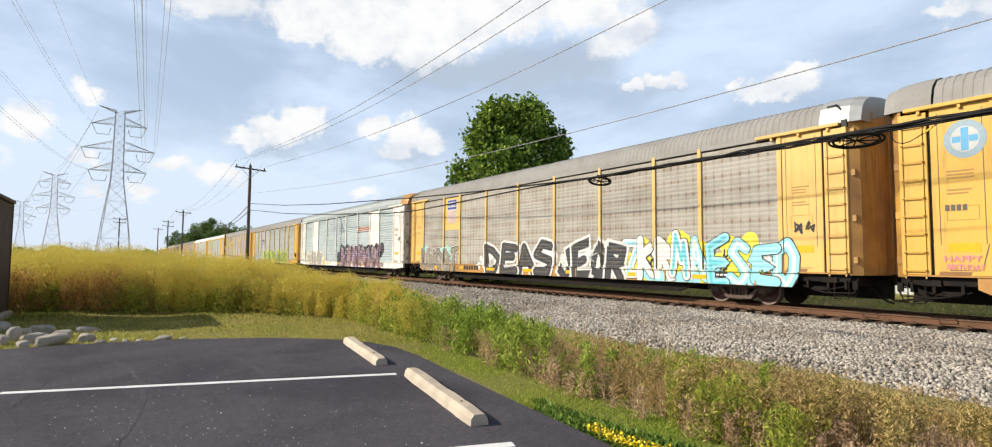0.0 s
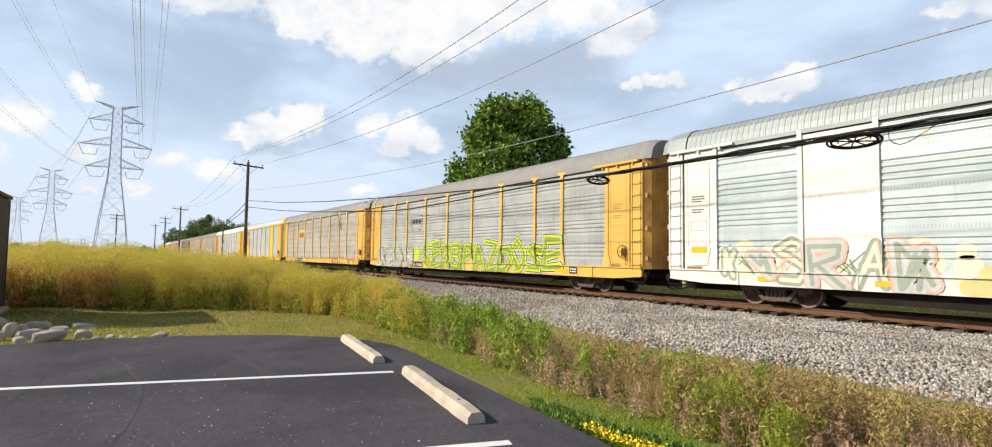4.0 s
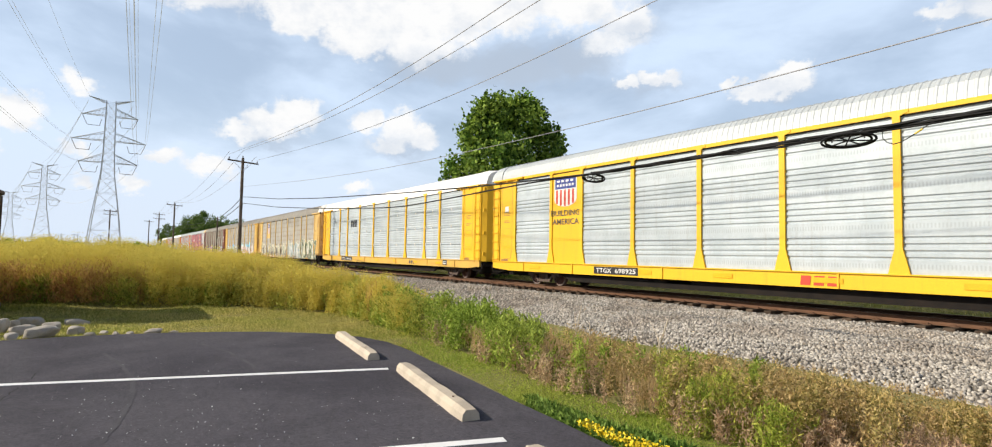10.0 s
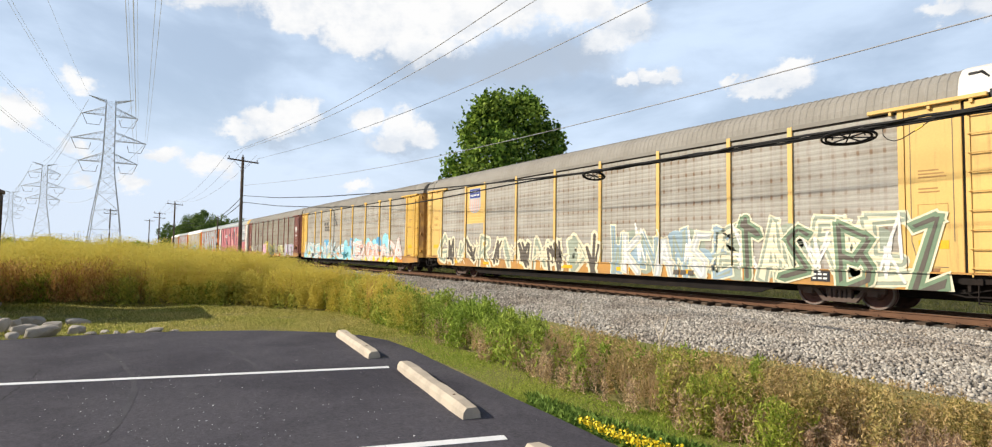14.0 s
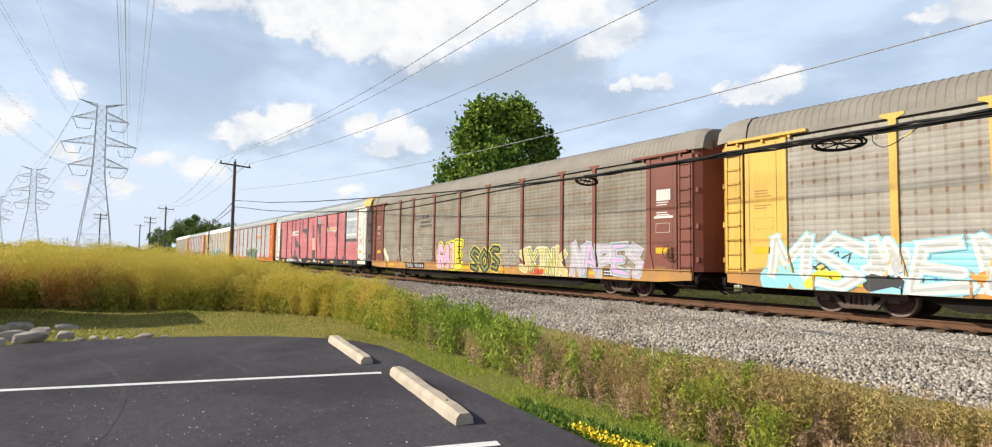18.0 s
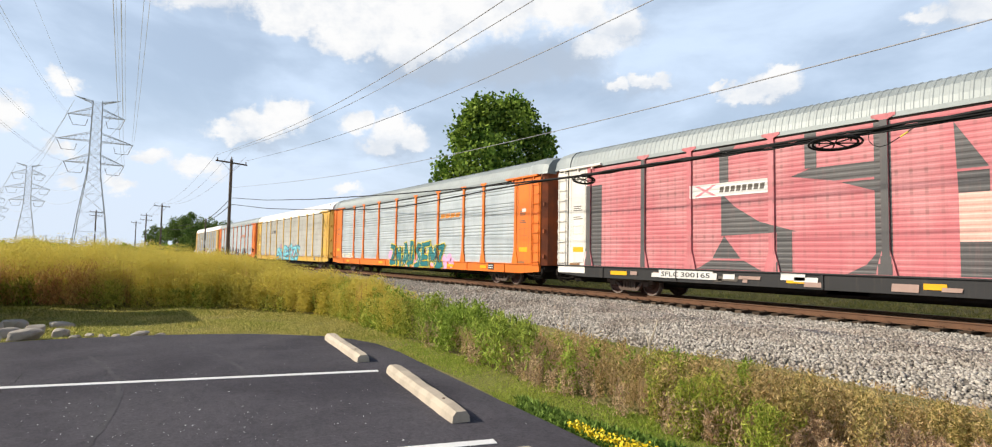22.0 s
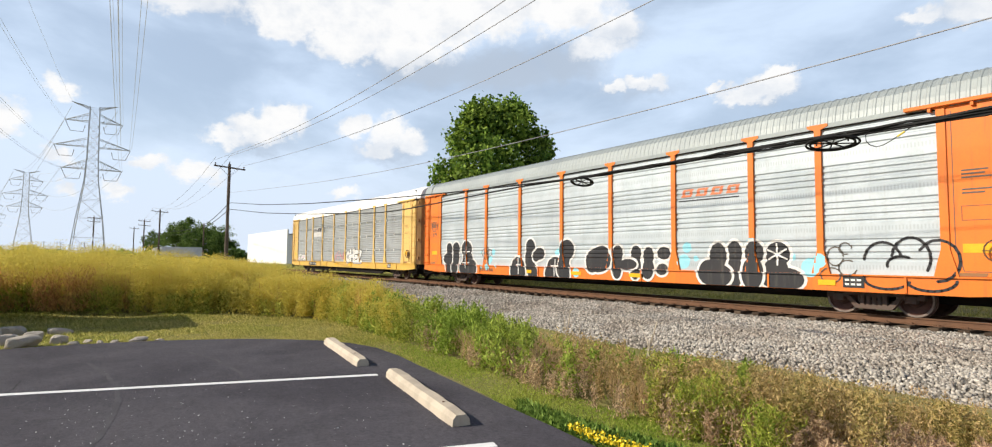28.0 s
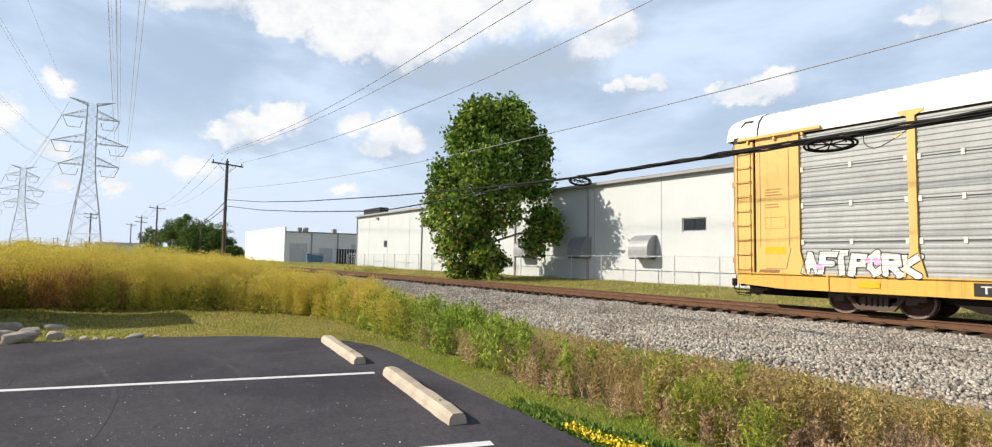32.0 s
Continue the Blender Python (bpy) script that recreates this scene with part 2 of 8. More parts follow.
def rod(bm, a, b, r0, r1=None, sides=6):
    """A round bar from a to b."""
    a, b = Vector(a), Vector(b)
    r1 = r0 if r1 is None else r1
    q = (b - a).to_track_quat("Z", "Y")
    rings = []
    for p, r in ((a, r0), (b, r1)):
        rings.append([bm.verts.new(p + q @ Vector((r * math.cos(2 * math.pi * i / sides), r * math.sin(2 * math.pi * i / sides), 0))) for i in range(sides)])
    for i in range(sides):
        j = (i + 1) % sides
        bm.faces.new((rings[0][i], rings[0][j], rings[1][j], rings[1][i]))
    bm.faces.new(rings[0][::-1])
    bm.faces.new(rings[1])
    return bm


def tube(bm, points, r, sides=5):
    """A bent round bar through points."""
    points = [Vector(p) for p in points]
    rings = []
    for i, p in enumerate(points):
        d = points[min(i + 1, len(points) - 1)] - points[max(i - 1, 0)]
        q = d.to_track_quat("Z", "Y")
        rings.append([bm.verts.new(p + q @ Vector((r * math.cos(2 * math.pi * n / sides), r * math.sin(2 * math.pi * n / sides), 0))) for n in range(sides)])
    for u, w in zip(rings, rings[1:]):
        for n in range(sides):
            m = (n + 1) % sides
            bm.faces.new((u[n], u[m], w[m], w[n]))
    bm.faces.new(rings[0][::-1])
    bm.faces.new(rings[-1])
    return bm


def prism(bm, outline, y0, y1):
    """An outline in x and z, counter-clockwise seen from -y, given a depth from y0 (front) to y1."""
    a = [bm.verts.new((x, y0, z)) for x, z in outline]
    b = [bm.verts.new((x, y1, z)) for x, z in outline]
    n = len(outline)
    bm.faces.new(a)
    bm.faces.new(b[::-1])
    for i in range(n):
        j = (i + 1) % n
        bm.faces.new((a[j], a[i], b[i], b[j]))
    return bm


def lathe(bm, profile, sides=20, axis="Y"):
    """Turns a profile of (along, radius) about the y axis."""
    rings = []
    for y, r in profile:
        rings.append([bm.verts.new((r * math.cos(2 * math.pi * i / sides), y, r * math.sin(2 * math.pi * i / sides))) for i in range(sides)])
    for u, w in zip(rings, rings[1:]):
        for i in range(sides):
            j = (i + 1) % sides
            bm.faces.new((u[i], w[i], w[j], u[j]))
    bm.faces.new(rings[0])
    bm.faces.new(rings[-1][::-1])
    return bm


def empty(name, m=None, **tags):
    ob = new(name)
    if m is not None:
        ob.matrix_basis = m
    return tagged(ob, **tags)

# ---------------------------------------------------------------- palette


def sealed_asphalt():
    """Sealer over old asphalt: broad worn patches, brush sweeps, grit and pale dust."""
    m = bpy.data.materials.new("asphalt")
    m.use_nodes = True
    k = Nodes(m.node_tree)
    b = m.node_tree.nodes["Principled BSDF"]
    co = k.n.new("ShaderNodeTexCoord").outputs["Object"]
    patch = k.noise(co, 0.45, 6.0, 0.62, 0.6)
    sweep = k.noise(k.mapped(co, (0.35, 2.4, 1.0)), 1.1, 5.0, 0.65, 0.8)
    mid = k.noise(co, 7.0, 5.0, 0.7)
    chip = k.noise(co, 26.0, 4.0, 0.75)
    grit = k.noise(co, 85.0, 3.0, 0.7)
    out = k.mix(k.ramp(patch, 0.36, 0.64), rgb((0.040, 0.037, 0.046)), rgb((0.068, 0.064, 0.075)))
    out = k.mix(k.math("MULTIPLY", k.ramp(sweep, 0.5, 0.72), 0.45), out, rgb((0.064, 0.062, 0.070)))
    tone = k.n.new("ShaderNodeHueSaturation")
    k.l.new(out, tone.inputs["Color"])
    k.l.new(k.math("ADD", k.math("ADD", k.math("MULTIPLY", grit, 1.7), k.math("MULTIPLY", chip, 1.8)), k.math("SUBTRACT", k.math("MULTIPLY", mid, 0.8), 1.0)), tone.inputs["Value"])
    dust = k.math("MULTIPLY", k.ramp(grit, 0.66, 0.74), k.ramp(mid, 0.45, 0.7))
    k.l.new(k.mix(k.math("MULTIPLY", dust, 0.6), tone.outputs[0], rgb((0.16, 0.15, 0.14))), b.inputs["Base Color"])
    k.l.new(k.math("ADD", 0.70, k.math("MULTIPLY", patch, 0.25), clamp=True), b.inputs["Roughness"])
    b.inputs["Specular IOR Level"].default_value = 0.15
    bp = k.n.new("ShaderNodeBump")
    bp.inputs["Strength"].default_value, bp.inputs["Distance"].default_value = 0.8, 0.006
    k.l.new(grit, bp.inputs["Height"])
    k.l.new(bp.outputs[0], b.inputs["Normal"])
    return m


ASPHALT = sealed_asphalt()
CRACK = pbr("crack_dirt", (0.012, 0.011, 0.012), 0.95, scale=6, fine=60, bump=0.0)
TYRE = pbr("tyre_scuff", (0.040, 0.037, 0.045), 0.80, second=(0.058, 0.055, 0.064), amount=1.0, scale=3.0, fine=80, speck=1.0, bump=0.2)
PAINT_WHITE = pbr("line_paint", (0.80, 0.80, 0.80), 0.6, second=(0.62, 0.62, 0.62), scale=3, fine=60, bump=0.2)
CONCRETE = pbr("concrete", (0.50, 0.43, 0.34), 0.85, second=(0.36, 0.31, 0.25), amount=0.7, scale=4, fine=70, bump=0.5, dist=0.006, vary=0.06)
LIMESTONE = pbr("crushed_stone", (0.375, 0.342, 0.298), 0.85, second=(0.265, 0.225, 0.185), amount=0.8, scale=0.5, fine=20, bump=0.2, vary=0.6, island=True, spec=0.12)
SOIL = pbr("field_soil", (0.19, 0.19, 0.06), 0.95, second=(0.28, 0.235, 0.11), amount=0.9, scale=0.35, fine=9, bump=0.8, dist=0.08, spec=0.12)
BALLAST = pbr("ballast_bed", (0.15, 0.135, 0.12), 0.9, second=(0.27, 0.25, 0.22), amount=0.8, scale=2.2, fine=16, bump=1.0, dist=0.06, spec=0.12)
STONE = pbr("crushed_stone", (0.37, 0.345, 0.31), 0.85, second=(0.27, 0.235, 0.20), amount=0.8, scale=0.5, fine=20, bump=0.2, vary=0.55, island=True, spec=0.12)
TIE = pbr("tie_wood", (0.055, 0.038, 0.027), 0.9, second=(0.10, 0.075, 0.055), amount=0.7, scale=3, fine=40, bump=0.5, vary=0.25, spec=0.12)
RAIL = pbr("rail_steel", (0.150, 0.080, 0.048), 0.85, second=(0.085, 0.050, 0.034), scale=2, fine=30, bump=0.2, spec=0.2)
RAILTOP = pbr("rail_head", (0.24, 0.17, 0.13), 0.45, 0.7, scale=1, fine=20, bump=0.05)
POLE_WOOD = pbr("pole_wood", (0.10, 0.075, 0.058), 0.9, second=(0.16, 0.125, 0.10), amount=0.7, scale=2, fine=40, bump=0.5, streak=0.3)
GALV = pbr("galvanised_lattice", (0.55, 0.56, 0.59), 0.55, 0.15, scale=1, fine=10, bump=0.05)
INSULATOR = pbr("insulator", (0.16, 0.13, 0.12), 0.35, scale=3, fine=20, bump=0.0)
CABLE = pbr("cable_sheath", (0.012, 0.012, 0.013), 0.6, scale=3, fine=40, bump=0.1, spec=0.2)
WIRE = pbr("aluminium_wire", (0.27, 0.27, 0.29), 0.6, scale=3, fine=40, bump=0.0)
# haze over the distant line is put into this paler wire colour
HAZY_WIRE = pbr("haze_pale_wire", (0.62, 0.64, 0.68), 0.6, scale=3, fine=40, bump=0.0)
ENCLOSURE = pbr("fence_boards", (0.085, 0.062, 0.050), 0.85, second=(0.13, 0.10, 0.085), scale=2, fine=30, bump=0.4, streak=0.4, vary=0.2, spec=0.2)
CLADDING = pbr("white_cladding", (0.530, 0.560, 0.580), 0.6, second=(0.48, 0.51, 0.53), scale=0.4, fine=12, bump=0.1, streak=0.12, grime=(0.44, 0.43, 0.40))
WHITE_WALL = pbr("white_wall_paint", (0.74, 0.74, 0.73), 0.6, second=(0.68, 0.67, 0.64), scale=0.4, fine=12, bump=0.1, streak=0.12, grime=(0.5, 0.47, 0.40))
TRIM = pbr("grey_trim", (0.33, 0.33, 0.34), 0.6, scale=1, fine=12, bump=0.05)
DOOR_GREY = pbr("roller_door", (0.55, 0.56, 0.57), 0.55, scale=1, fine=20, bump=0.05)
GLASS = pbr("dark_glass", (0.02, 0.022, 0.026), 0.08, scale=1, fine=3, bump=0.0)
ROOFING = pbr("roofing", (0.20, 0.20, 0.21), 0.8, scale=0.5, fine=14, bump=0.2)
HOOD = pbr("hood_metal", (0.30, 0.31, 0.33), 0.5, 0.3, scale=2, fine=20, bump=0.05)
WOOD_BARK = pbr("bark", (0.11, 0.085, 0.065), 0.95, second=(0.17, 0.14, 0.11), scale=5, fine=40, bump=0.8, dist=0.02)
LEAF = leafy("tree_leaves", (0.100, 0.205, 0.030), (0.220, 0.300, 0.050), 0.65, 0.30)
LEAF_RED = leafy("dry_leaves", (0.42, 0.32, 0.09), (0.28, 0.31, 0.07), 0.35, 0.5)
BUSH = leafy("bush_leaves", (0.080, 0.145, 0.030), (0.130, 0.190, 0.042), 0.45, 0.28)
GRASS = leafy("lawn_grass", (0.320, 0.345, 0.075), (0.510, 0.440, 0.160), 0.40, 0.5)
GRASS_FRESH = leafy("fresh_grass", (0.270, 0.390, 0.055), (0.400, 0.440, 0.095), 0.26, 0.5)
WEED_GOLD = leafy("golden_weeds", (0.690, 0.560, 0.115), (0.550, 0.480, 0.105), 0.16, 0.55)
WEED_GREEN = leafy("green_weeds", (0.265, 0.355, 0.048), (0.420, 0.410, 0.085), 0.5, 0.40)
WEED_LEAF = leafy("broad_green_leaves", (0.215, 0.325, 0.045), (0.330, 0.400, 0.075), 0.5, 0.40)
WEED_OLIVE = leafy("olive_weeds", (0.350, 0.310, 0.090), (0.440, 0.330, 0.140), 0.55, 0.40)
CLOVER = leafy("clover_leaves", (0.105, 0.200, 0.036), (0.190, 0.270, 0.055), 0.5, 0.35)
WEED_SEED = leafy("seedy_weeds", (0.400, 0.310, 0.115), (0.470, 0.340, 0.170), 0.5, 0.40)
WEED_DRY = leafy("dry_weeds", (0.620, 0.440, 0.250), (0.480, 0.360, 0.180), 0.3, 0.45)
WEED_RUST = leafy("rust_stems", (0.560, 0.310, 0.120), (0.500, 0.360, 0.130), 0.5, 0.40)
WEED_DUSK = leafy("dusky_dead_weeds", (0.470, 0.310, 0.205), (0.550, 0.410, 0.250), 0.45, 0.40)
PETAL = pbr("yellow_petals", (0.84, 0.62, 0.02), 0.6, scale=3, fine=20, bump=0.0)
DARK_STEEL = pbr("dark_underframe", (0.014, 0.012, 0.011), 0.85, second=(0.030, 0.022, 0.018), scale=2, fine=20, bump=0.2, spec=0.12)
TRUCK_STEEL = pbr("truck_casting", (0.105, 0.080, 0.068), 0.8, second=(0.11, 0.062, 0.048), scale=4, fine=30, bump=0.3, spec=0.2)
WHEEL = pbr("wheel_steel", (0.130, 0.068, 0.055), 0.7, 0.3, second=(0.05, 0.035, 0.03), scale=6, fine=30, bump=0.2, spec=0.2)
WHEEL_RIM = pbr("wheel_rim", (0.24, 0.19, 0.165), 0.5, 0.6, scale=3, fine=20, bump=0.05)

# ---------------------------------------------------------------- ground
RAIL_Z, TRACK_Y = 0.07, 17.35


def smooth(a, b, v):
    t = np.clip((v - a) / (b - a), 0, 1)
    return t * t * (3 - 2 * t)


def ground_z(x, y):
    """Height of the earth: level by the parking lot, a ditch before the track and a shallow one behind it."""
    x, y = np.asarray(x, float), np.asarray(y, float)
    ditch = -0.62 * smooth(4.2, 8.8, y) * (1 - 0.55 * smooth(-30, -70, x))
    up = (0.62 * (1 - 0.55 * smooth(-30, -70, x)) - 0.36) * smooth(10.6, 15.2, y)
    back = 0.10 * smooth(19.5, 22.0, y) + 0.24 * smooth(24.0, 29.5, y)
    rise = 0.22 * smooth(-15, -22, x) * (1 - smooth(4, 9, y))
    lump = 0.05 * np.sin(x * 0.9 + np.sin(y * 0.7)) * np.cos(y * 1.1) * smooth(4, 7, np.abs(y) + np.clip(-10 - x, 0, 50))
    return ditch + up + back + rise + lump - 0.03


def grid(name, xs, ys, height, material):
    gx, gy = np.meshgrid(xs, ys, indexing="ij")
    v = np.stack([gx, gy, height(gx, gy)], -1).reshape(-1, 3)
    i, j = np.meshgrid(np.arange(len(xs) - 1), np.arange(len(ys) - 1), indexing="ij")
    a = (i * len(ys) + j).ravel()
    f = np.stack([a, a + len(ys), a + len(ys) + 1, a + 1], -1)
    ob = bulk(name, v, f, material)
    for p in ob.data.polygons:
        p.use_smooth = True
    return ob


xs = np.concatenate([[-4000, -2500, -1500, -900, -600, -400, -300, -220], np.arange(-170, -60, 5.0), np.arange(-60, 20, 0.8), [25, 40, 80, 200, 600, 1500, 4000]])
ys = np.concatenate([[-4000, -1500, -600, -250, -120, -60, -40, -25], np.arange(-18, 32, 0.8), [40, 60, 120, 300, 900, 2000, 4000]])
tagged(grid("ground", xs, ys, ground_z, SOIL), "rough field earth with short grass reaching the horizon", "ground", kind="structure")


def ballast_z(x, y):
    """The stone bed: level under the ties, with long uneven shoulders."""
    near = np.interp(y, [10.2, 11.2, 13.2, 15.3, 15.85, 16.2, 18.5, 19.3, 21.5], [-0.80, -0.52, -0.31, -0.235, -0.225, -0.19, -0.19, -0.24, -0.38])
    return near + 0.018 * np.sin(x * 3.1 + y) * np.cos(y * 4.3) + 0.02 * np.sin(x * 0.7)


xs = np.concatenate([[-900, -500, -300, -200], np.arange(-160, -40, 2.0), np.arange(-40, 16, 0.35), [25, 60, 200]])
tagged(grid("ballast", xs, np.arange(10.2, 21.6, 0.35), ballast_z, BALLAST), "bed of grey crushed limestone under the railway track", "ballast", kind="structure")


def stones():
    """Loose crushed stone over the bed, thickest where it is seen closest."""
    rng = np.random.default_rng(4)
    base = np.array([(1, 0, 0), (0, 1, 0), (-1, 0, 0), (0, -1, 0), (0, 0, 1), (0, 0, -1)], float)
    tri = np.array([(0, 1, 4), (1, 2, 4), (2, 3, 4), (3, 0, 4), (1, 0, 5), (2, 1, 5), (3, 2, 5), (0, 3, 5)])
    n1, n2 = 52000, 24000
    x = np.concatenate([rng.uniform(-16, 2.5, n1), -16 - 34 * rng.random(n2) ** 1.4])
    y = np.concatenate([10.3 + 5.75 * rng.random(n1) ** 0.9, rng.uniform(10.6, 16.05, n2)])
    n = len(x)
    z = ballast_z(x, y)
    r = rng.uniform(0.024, 0.052, n)
    a = rng.normal(size=(n, 3, 3))
    q, _ = np.linalg.qr(a)
    s = rng.uniform(0.6, 1.25, (n, 6, 3))
    v = np.einsum("nij,nkj->nki", q, base[None] * s) * r[:, None, None] + np.stack([x, y, z + r * 0.35], -1)[:, None]
    f = tri[None] + (np.arange(n) * 6)[:, None, None]
    tagged(bulk("ballast_stones", v.reshape(-1, 3), f.reshape(-1, 3), STONE), "loose pale grey crushed stones beside the track", "gravel", kind="stuff")


stones()

LOT_EDGE = [(-11.2, -8.0), (-11.1, -3.2), (-11.18, -1.12), (-11.23, -0.68), (-11.2, -0.1), (-11.1, 0.55), (-10.97, 1.1), (-10.75, 1.7), (-10.5, 2.2), (-10.13, 2.7), (-9.71, 3.14), (-9.2, 3.45), (-8.5, 3.62), (-7.6, 3.6), (-6.78, 3.5), (-5.6, 3.38), (-4.65, 3.27), (-3.83, 3.2), (-3.1, 3.12), (-1.5, 2.95), (3, 2.6), (14, 2.2)]


def lot():
    bm = bmesh.new()
    rim = LOT_EDGE + [(14, -14), (-12.5, -14)]
    top = [bm.verts.new((x, y, 0.0)) for x, y in rim]
    low = [bm.verts.new((x, y, -0.12)) for x, y in rim]
    bm.faces.new(top)
    for i in range(len(rim)):
        j = (i + 1) % len(rim)
        bm.faces.new((top[j], top[i], low[i], low[j]))
    bmesh.ops.recalc_face_normals(bm, faces=bm.faces)
    road = part("parking_lot", bm, ASPHALT)
    tagged(road, "freshly sealed dark asphalt parking lot", "asphalt", kind="structure")
    for a, b in (((-6.52, 2.80), (-7.64, -1.02)), ((-3.62, 2.52), (-4.74, -1.3))):
        a, b = Vector((*a, 0)), Vector((*b, 0))
        d = (b - a).normalized()
        s = Vector((-d.y, d.x, 0)) * 0.052
        bm = bmesh.new()
        lo = [bm.verts.new(p + Vector((0, 0, 0.0015))) for p in (a - s, a + s, b + s, b - s)]
        hi = [bm.verts.new(p + Vector((0, 0, 0.004))) for p in (a - s, a + s, b + s, b - s)]
        bm.faces.new(hi)
        for i in range(4):
            bm.faces.new((hi[(i + 1) % 4], hi[i], lo[i], lo[(i + 1) % 4]))
        bmesh.ops.recalc_face_normals(bm, faces=bm.faces)
        tagged(part("parking_line", bm, PAINT_WHITE), "white painted parking line on asphalt", "marking", "parking lines", "structure")
    # hairline cracks and curved tyre scuffs
    def strip(name, pts, w, z, material, label, jit):
        bm = bmesh.new()
        fine = []
        for (x0, y0), (x1, y1) in zip(pts, pts[1:]):
            for u in np.linspace(0, 1, 9, endpoint=False):
                fine.append((x0 + (x1 - x0) * u + random.uniform(-jit, jit), y0 + (y1 - y0) * u + random.uniform(-jit, jit), w * random.uniform(0.5, 1.1)))
        left = [bm.verts.new((x, y - h, z)) for x, y, h in fine]
        right = [bm.verts.new((x, y + h, z)) for x, y, h in fine]
        for i in range(len(fine) - 1):
            bm.faces.new((left[i], left[i + 1], right[i + 1], right[i]))
        part(name, bm, material, road, label)

    strip("tyre_mark", ((-9.24, -0.08), (-8.21, 0.11), (-7.39, 0.21), (-6.53, 0.19), (-5.64, 0.09), (-4.93, -0.05)), 0.030, 0.0022, TYRE, "faint curved tyre scuff", 0.006)
    strip("tyre_mark", ((-9.6, 1.1), (-8.6, 1.35), (-7.5, 1.45), (-6.9, 1.4)), 0.03, 0.0022, TYRE, "faint curved tyre scuff", 0.006)
    strip("crack", ((-6.79, -0.82), (-7.57, -0.73), (-8.34, -0.66)), 0.005, 0.0024, CRACK, "hairline crack in the asphalt", 0.02)


lot()


def wheel_stop(x0, y0, x1, y1):
    """A precast concrete bar with sloped sides and two shallow notches beneath."""
    length = math.hypot(x1 - x0, y1 - y0)
    bm = bmesh.new()
    prof = ((-0.09, 0.0), (0.09, 0.0), (0.082, 0.062), (0.05, 0.102), (-0.05, 0.102), (-0.082, 0.062))
    cuts = np.linspace(-length / 2, length / 2, 15)
    rings = []
    for i, u in enumerate(cuts):
        k = 0.90 if i in (0, 14) else random.uniform(0.96, 1.02) * (1.05 if i < 4 else 1.0)
        rings.append([bm.verts.new((u, a * k + random.uniform(-.002, .002), b * k + random.uniform(-.002, .002) * (b > 0))) for a, b in prof])
    for r, s in zip(rings, rings[1:]):
        for i in range(6):
            j = (i + 1) % 6
            bm.faces.new((r[i], s[i], s[j], r[j]))
    bm.faces.new(rings[0])
    bm.faces.new(rings[-1][::-1])
    bmesh.ops.recalc_face_normals(bm, faces=bm.faces)
    ob = part("wheel_stop", bm, CONCRETE)
    ob.matrix_basis = pose((x0 + x1) / 2, (y0 + y1) / 2, 0.0, 0, 0, math.degrees(math.atan2(y1 - y0, x1 - x0)))
    tagged(ob, "weathered tan concrete wheel stop on asphalt", "wheel stop", "wheel stops")
    for u in (-length * 0.3, length * 0.3):
        pin = bmesh.new()
        rod(pin, (u, 0, 0.097), (u, 0, 0.106), 0.012, sides=8)
        part("anchor_pin", pin, RAIL, ob, "rusty anchor pin")


wheel_stop(-6.36, 2.92, -4.17, 2.55)
wheel_stop(-9.33, 3.14, -7.14, 2.86)
wheel_stop(-3.20, 2.46, -1.02, 2.10)

# ---------------------------------------------------------------- track
track = empty("railway_track", label="rusty steel rails on dark wooden ties in ballast", category="railway track", kind="structure")
for side in (-1, 1):
    bm = bmesh.new()
    prof = ((-0.07, -0.171), (0.07, -0.171), (0.07, -0.155), (0.012, -0.135), (0.012, -0.045), (0.036, -0.035), (0.036, -0.006), (0.028, 0.0), (-0.028, 0.0), (-0.036, -0.006), (-0.036, -0.035), (-0.012, -0.045), (-0.012, -0.135), (-0.07, -0.155))
    ends = [[bm.verts.new((x, TRACK_Y + side * 0.753 + a, RAIL_Z + b)) for a, b in prof] for x in (-1200, -200, -60, -20, 30)]
    for r, s in zip(ends, ends[1:]):
        for i in range(len(prof)):
            j = (i + 1) % len(prof)
            bm.faces.new((r[i], s[i], s[j], r[j]))
    bmesh.ops.recalc_face_normals(bm, faces=bm.faces)
    rail = part("rail", bm, RAIL, track)
    rail.data.materials.append(RAILTOP)
    for p in rail.data.polygons:
        if p.normal.z > 0.9 and p.center.z > RAIL_Z - 0.01:
            p.material_index = 1

# ---------------------------------------------------------------- the train
BLACK_STEEL = pbr("black_steel", (0.012, 0.012, 0.013), 0.6, scale=3, fine=30, bump=0.1)
HALF, PANEL_Y, POST_Y, SILL_Y = 13.65, -1.50, -1.56, -1.55
POSTS = (-11.8, -9.05, -7.1, -4.3, -1.4, 1.4, 4.3, 7.1, 9.05, 11.8)
Z_LOW, Z_SILL, Z_TOP = 0.60, 1.04, 4.96
# corrugated sheets: height of the unit that repeats, depth, and the profile within the unit
RIB_AT = ((0.0, 0.0), (0.40, 0.0), (0.58, 1.0), (0.80, 1.0), (1.0, 0.0))
BAND_AT = ((0.0, 0.0), *[((0.32 + 0.165 * i + d) / 0.98, v) for i in range(4) for d, v in ((0.0, 0.0), (0.035, 1.0), (0.065, 1.0), (0.10, 0.0))], (1.0, 0.0))
RIB, OLD_RIB, SEAM_RIB = (0.98, 0.030, BAND_AT), (0.15, 0.0075, RIB_AT), (0.14, 0.014, RIB_AT)
WHEEL_R = 0.42


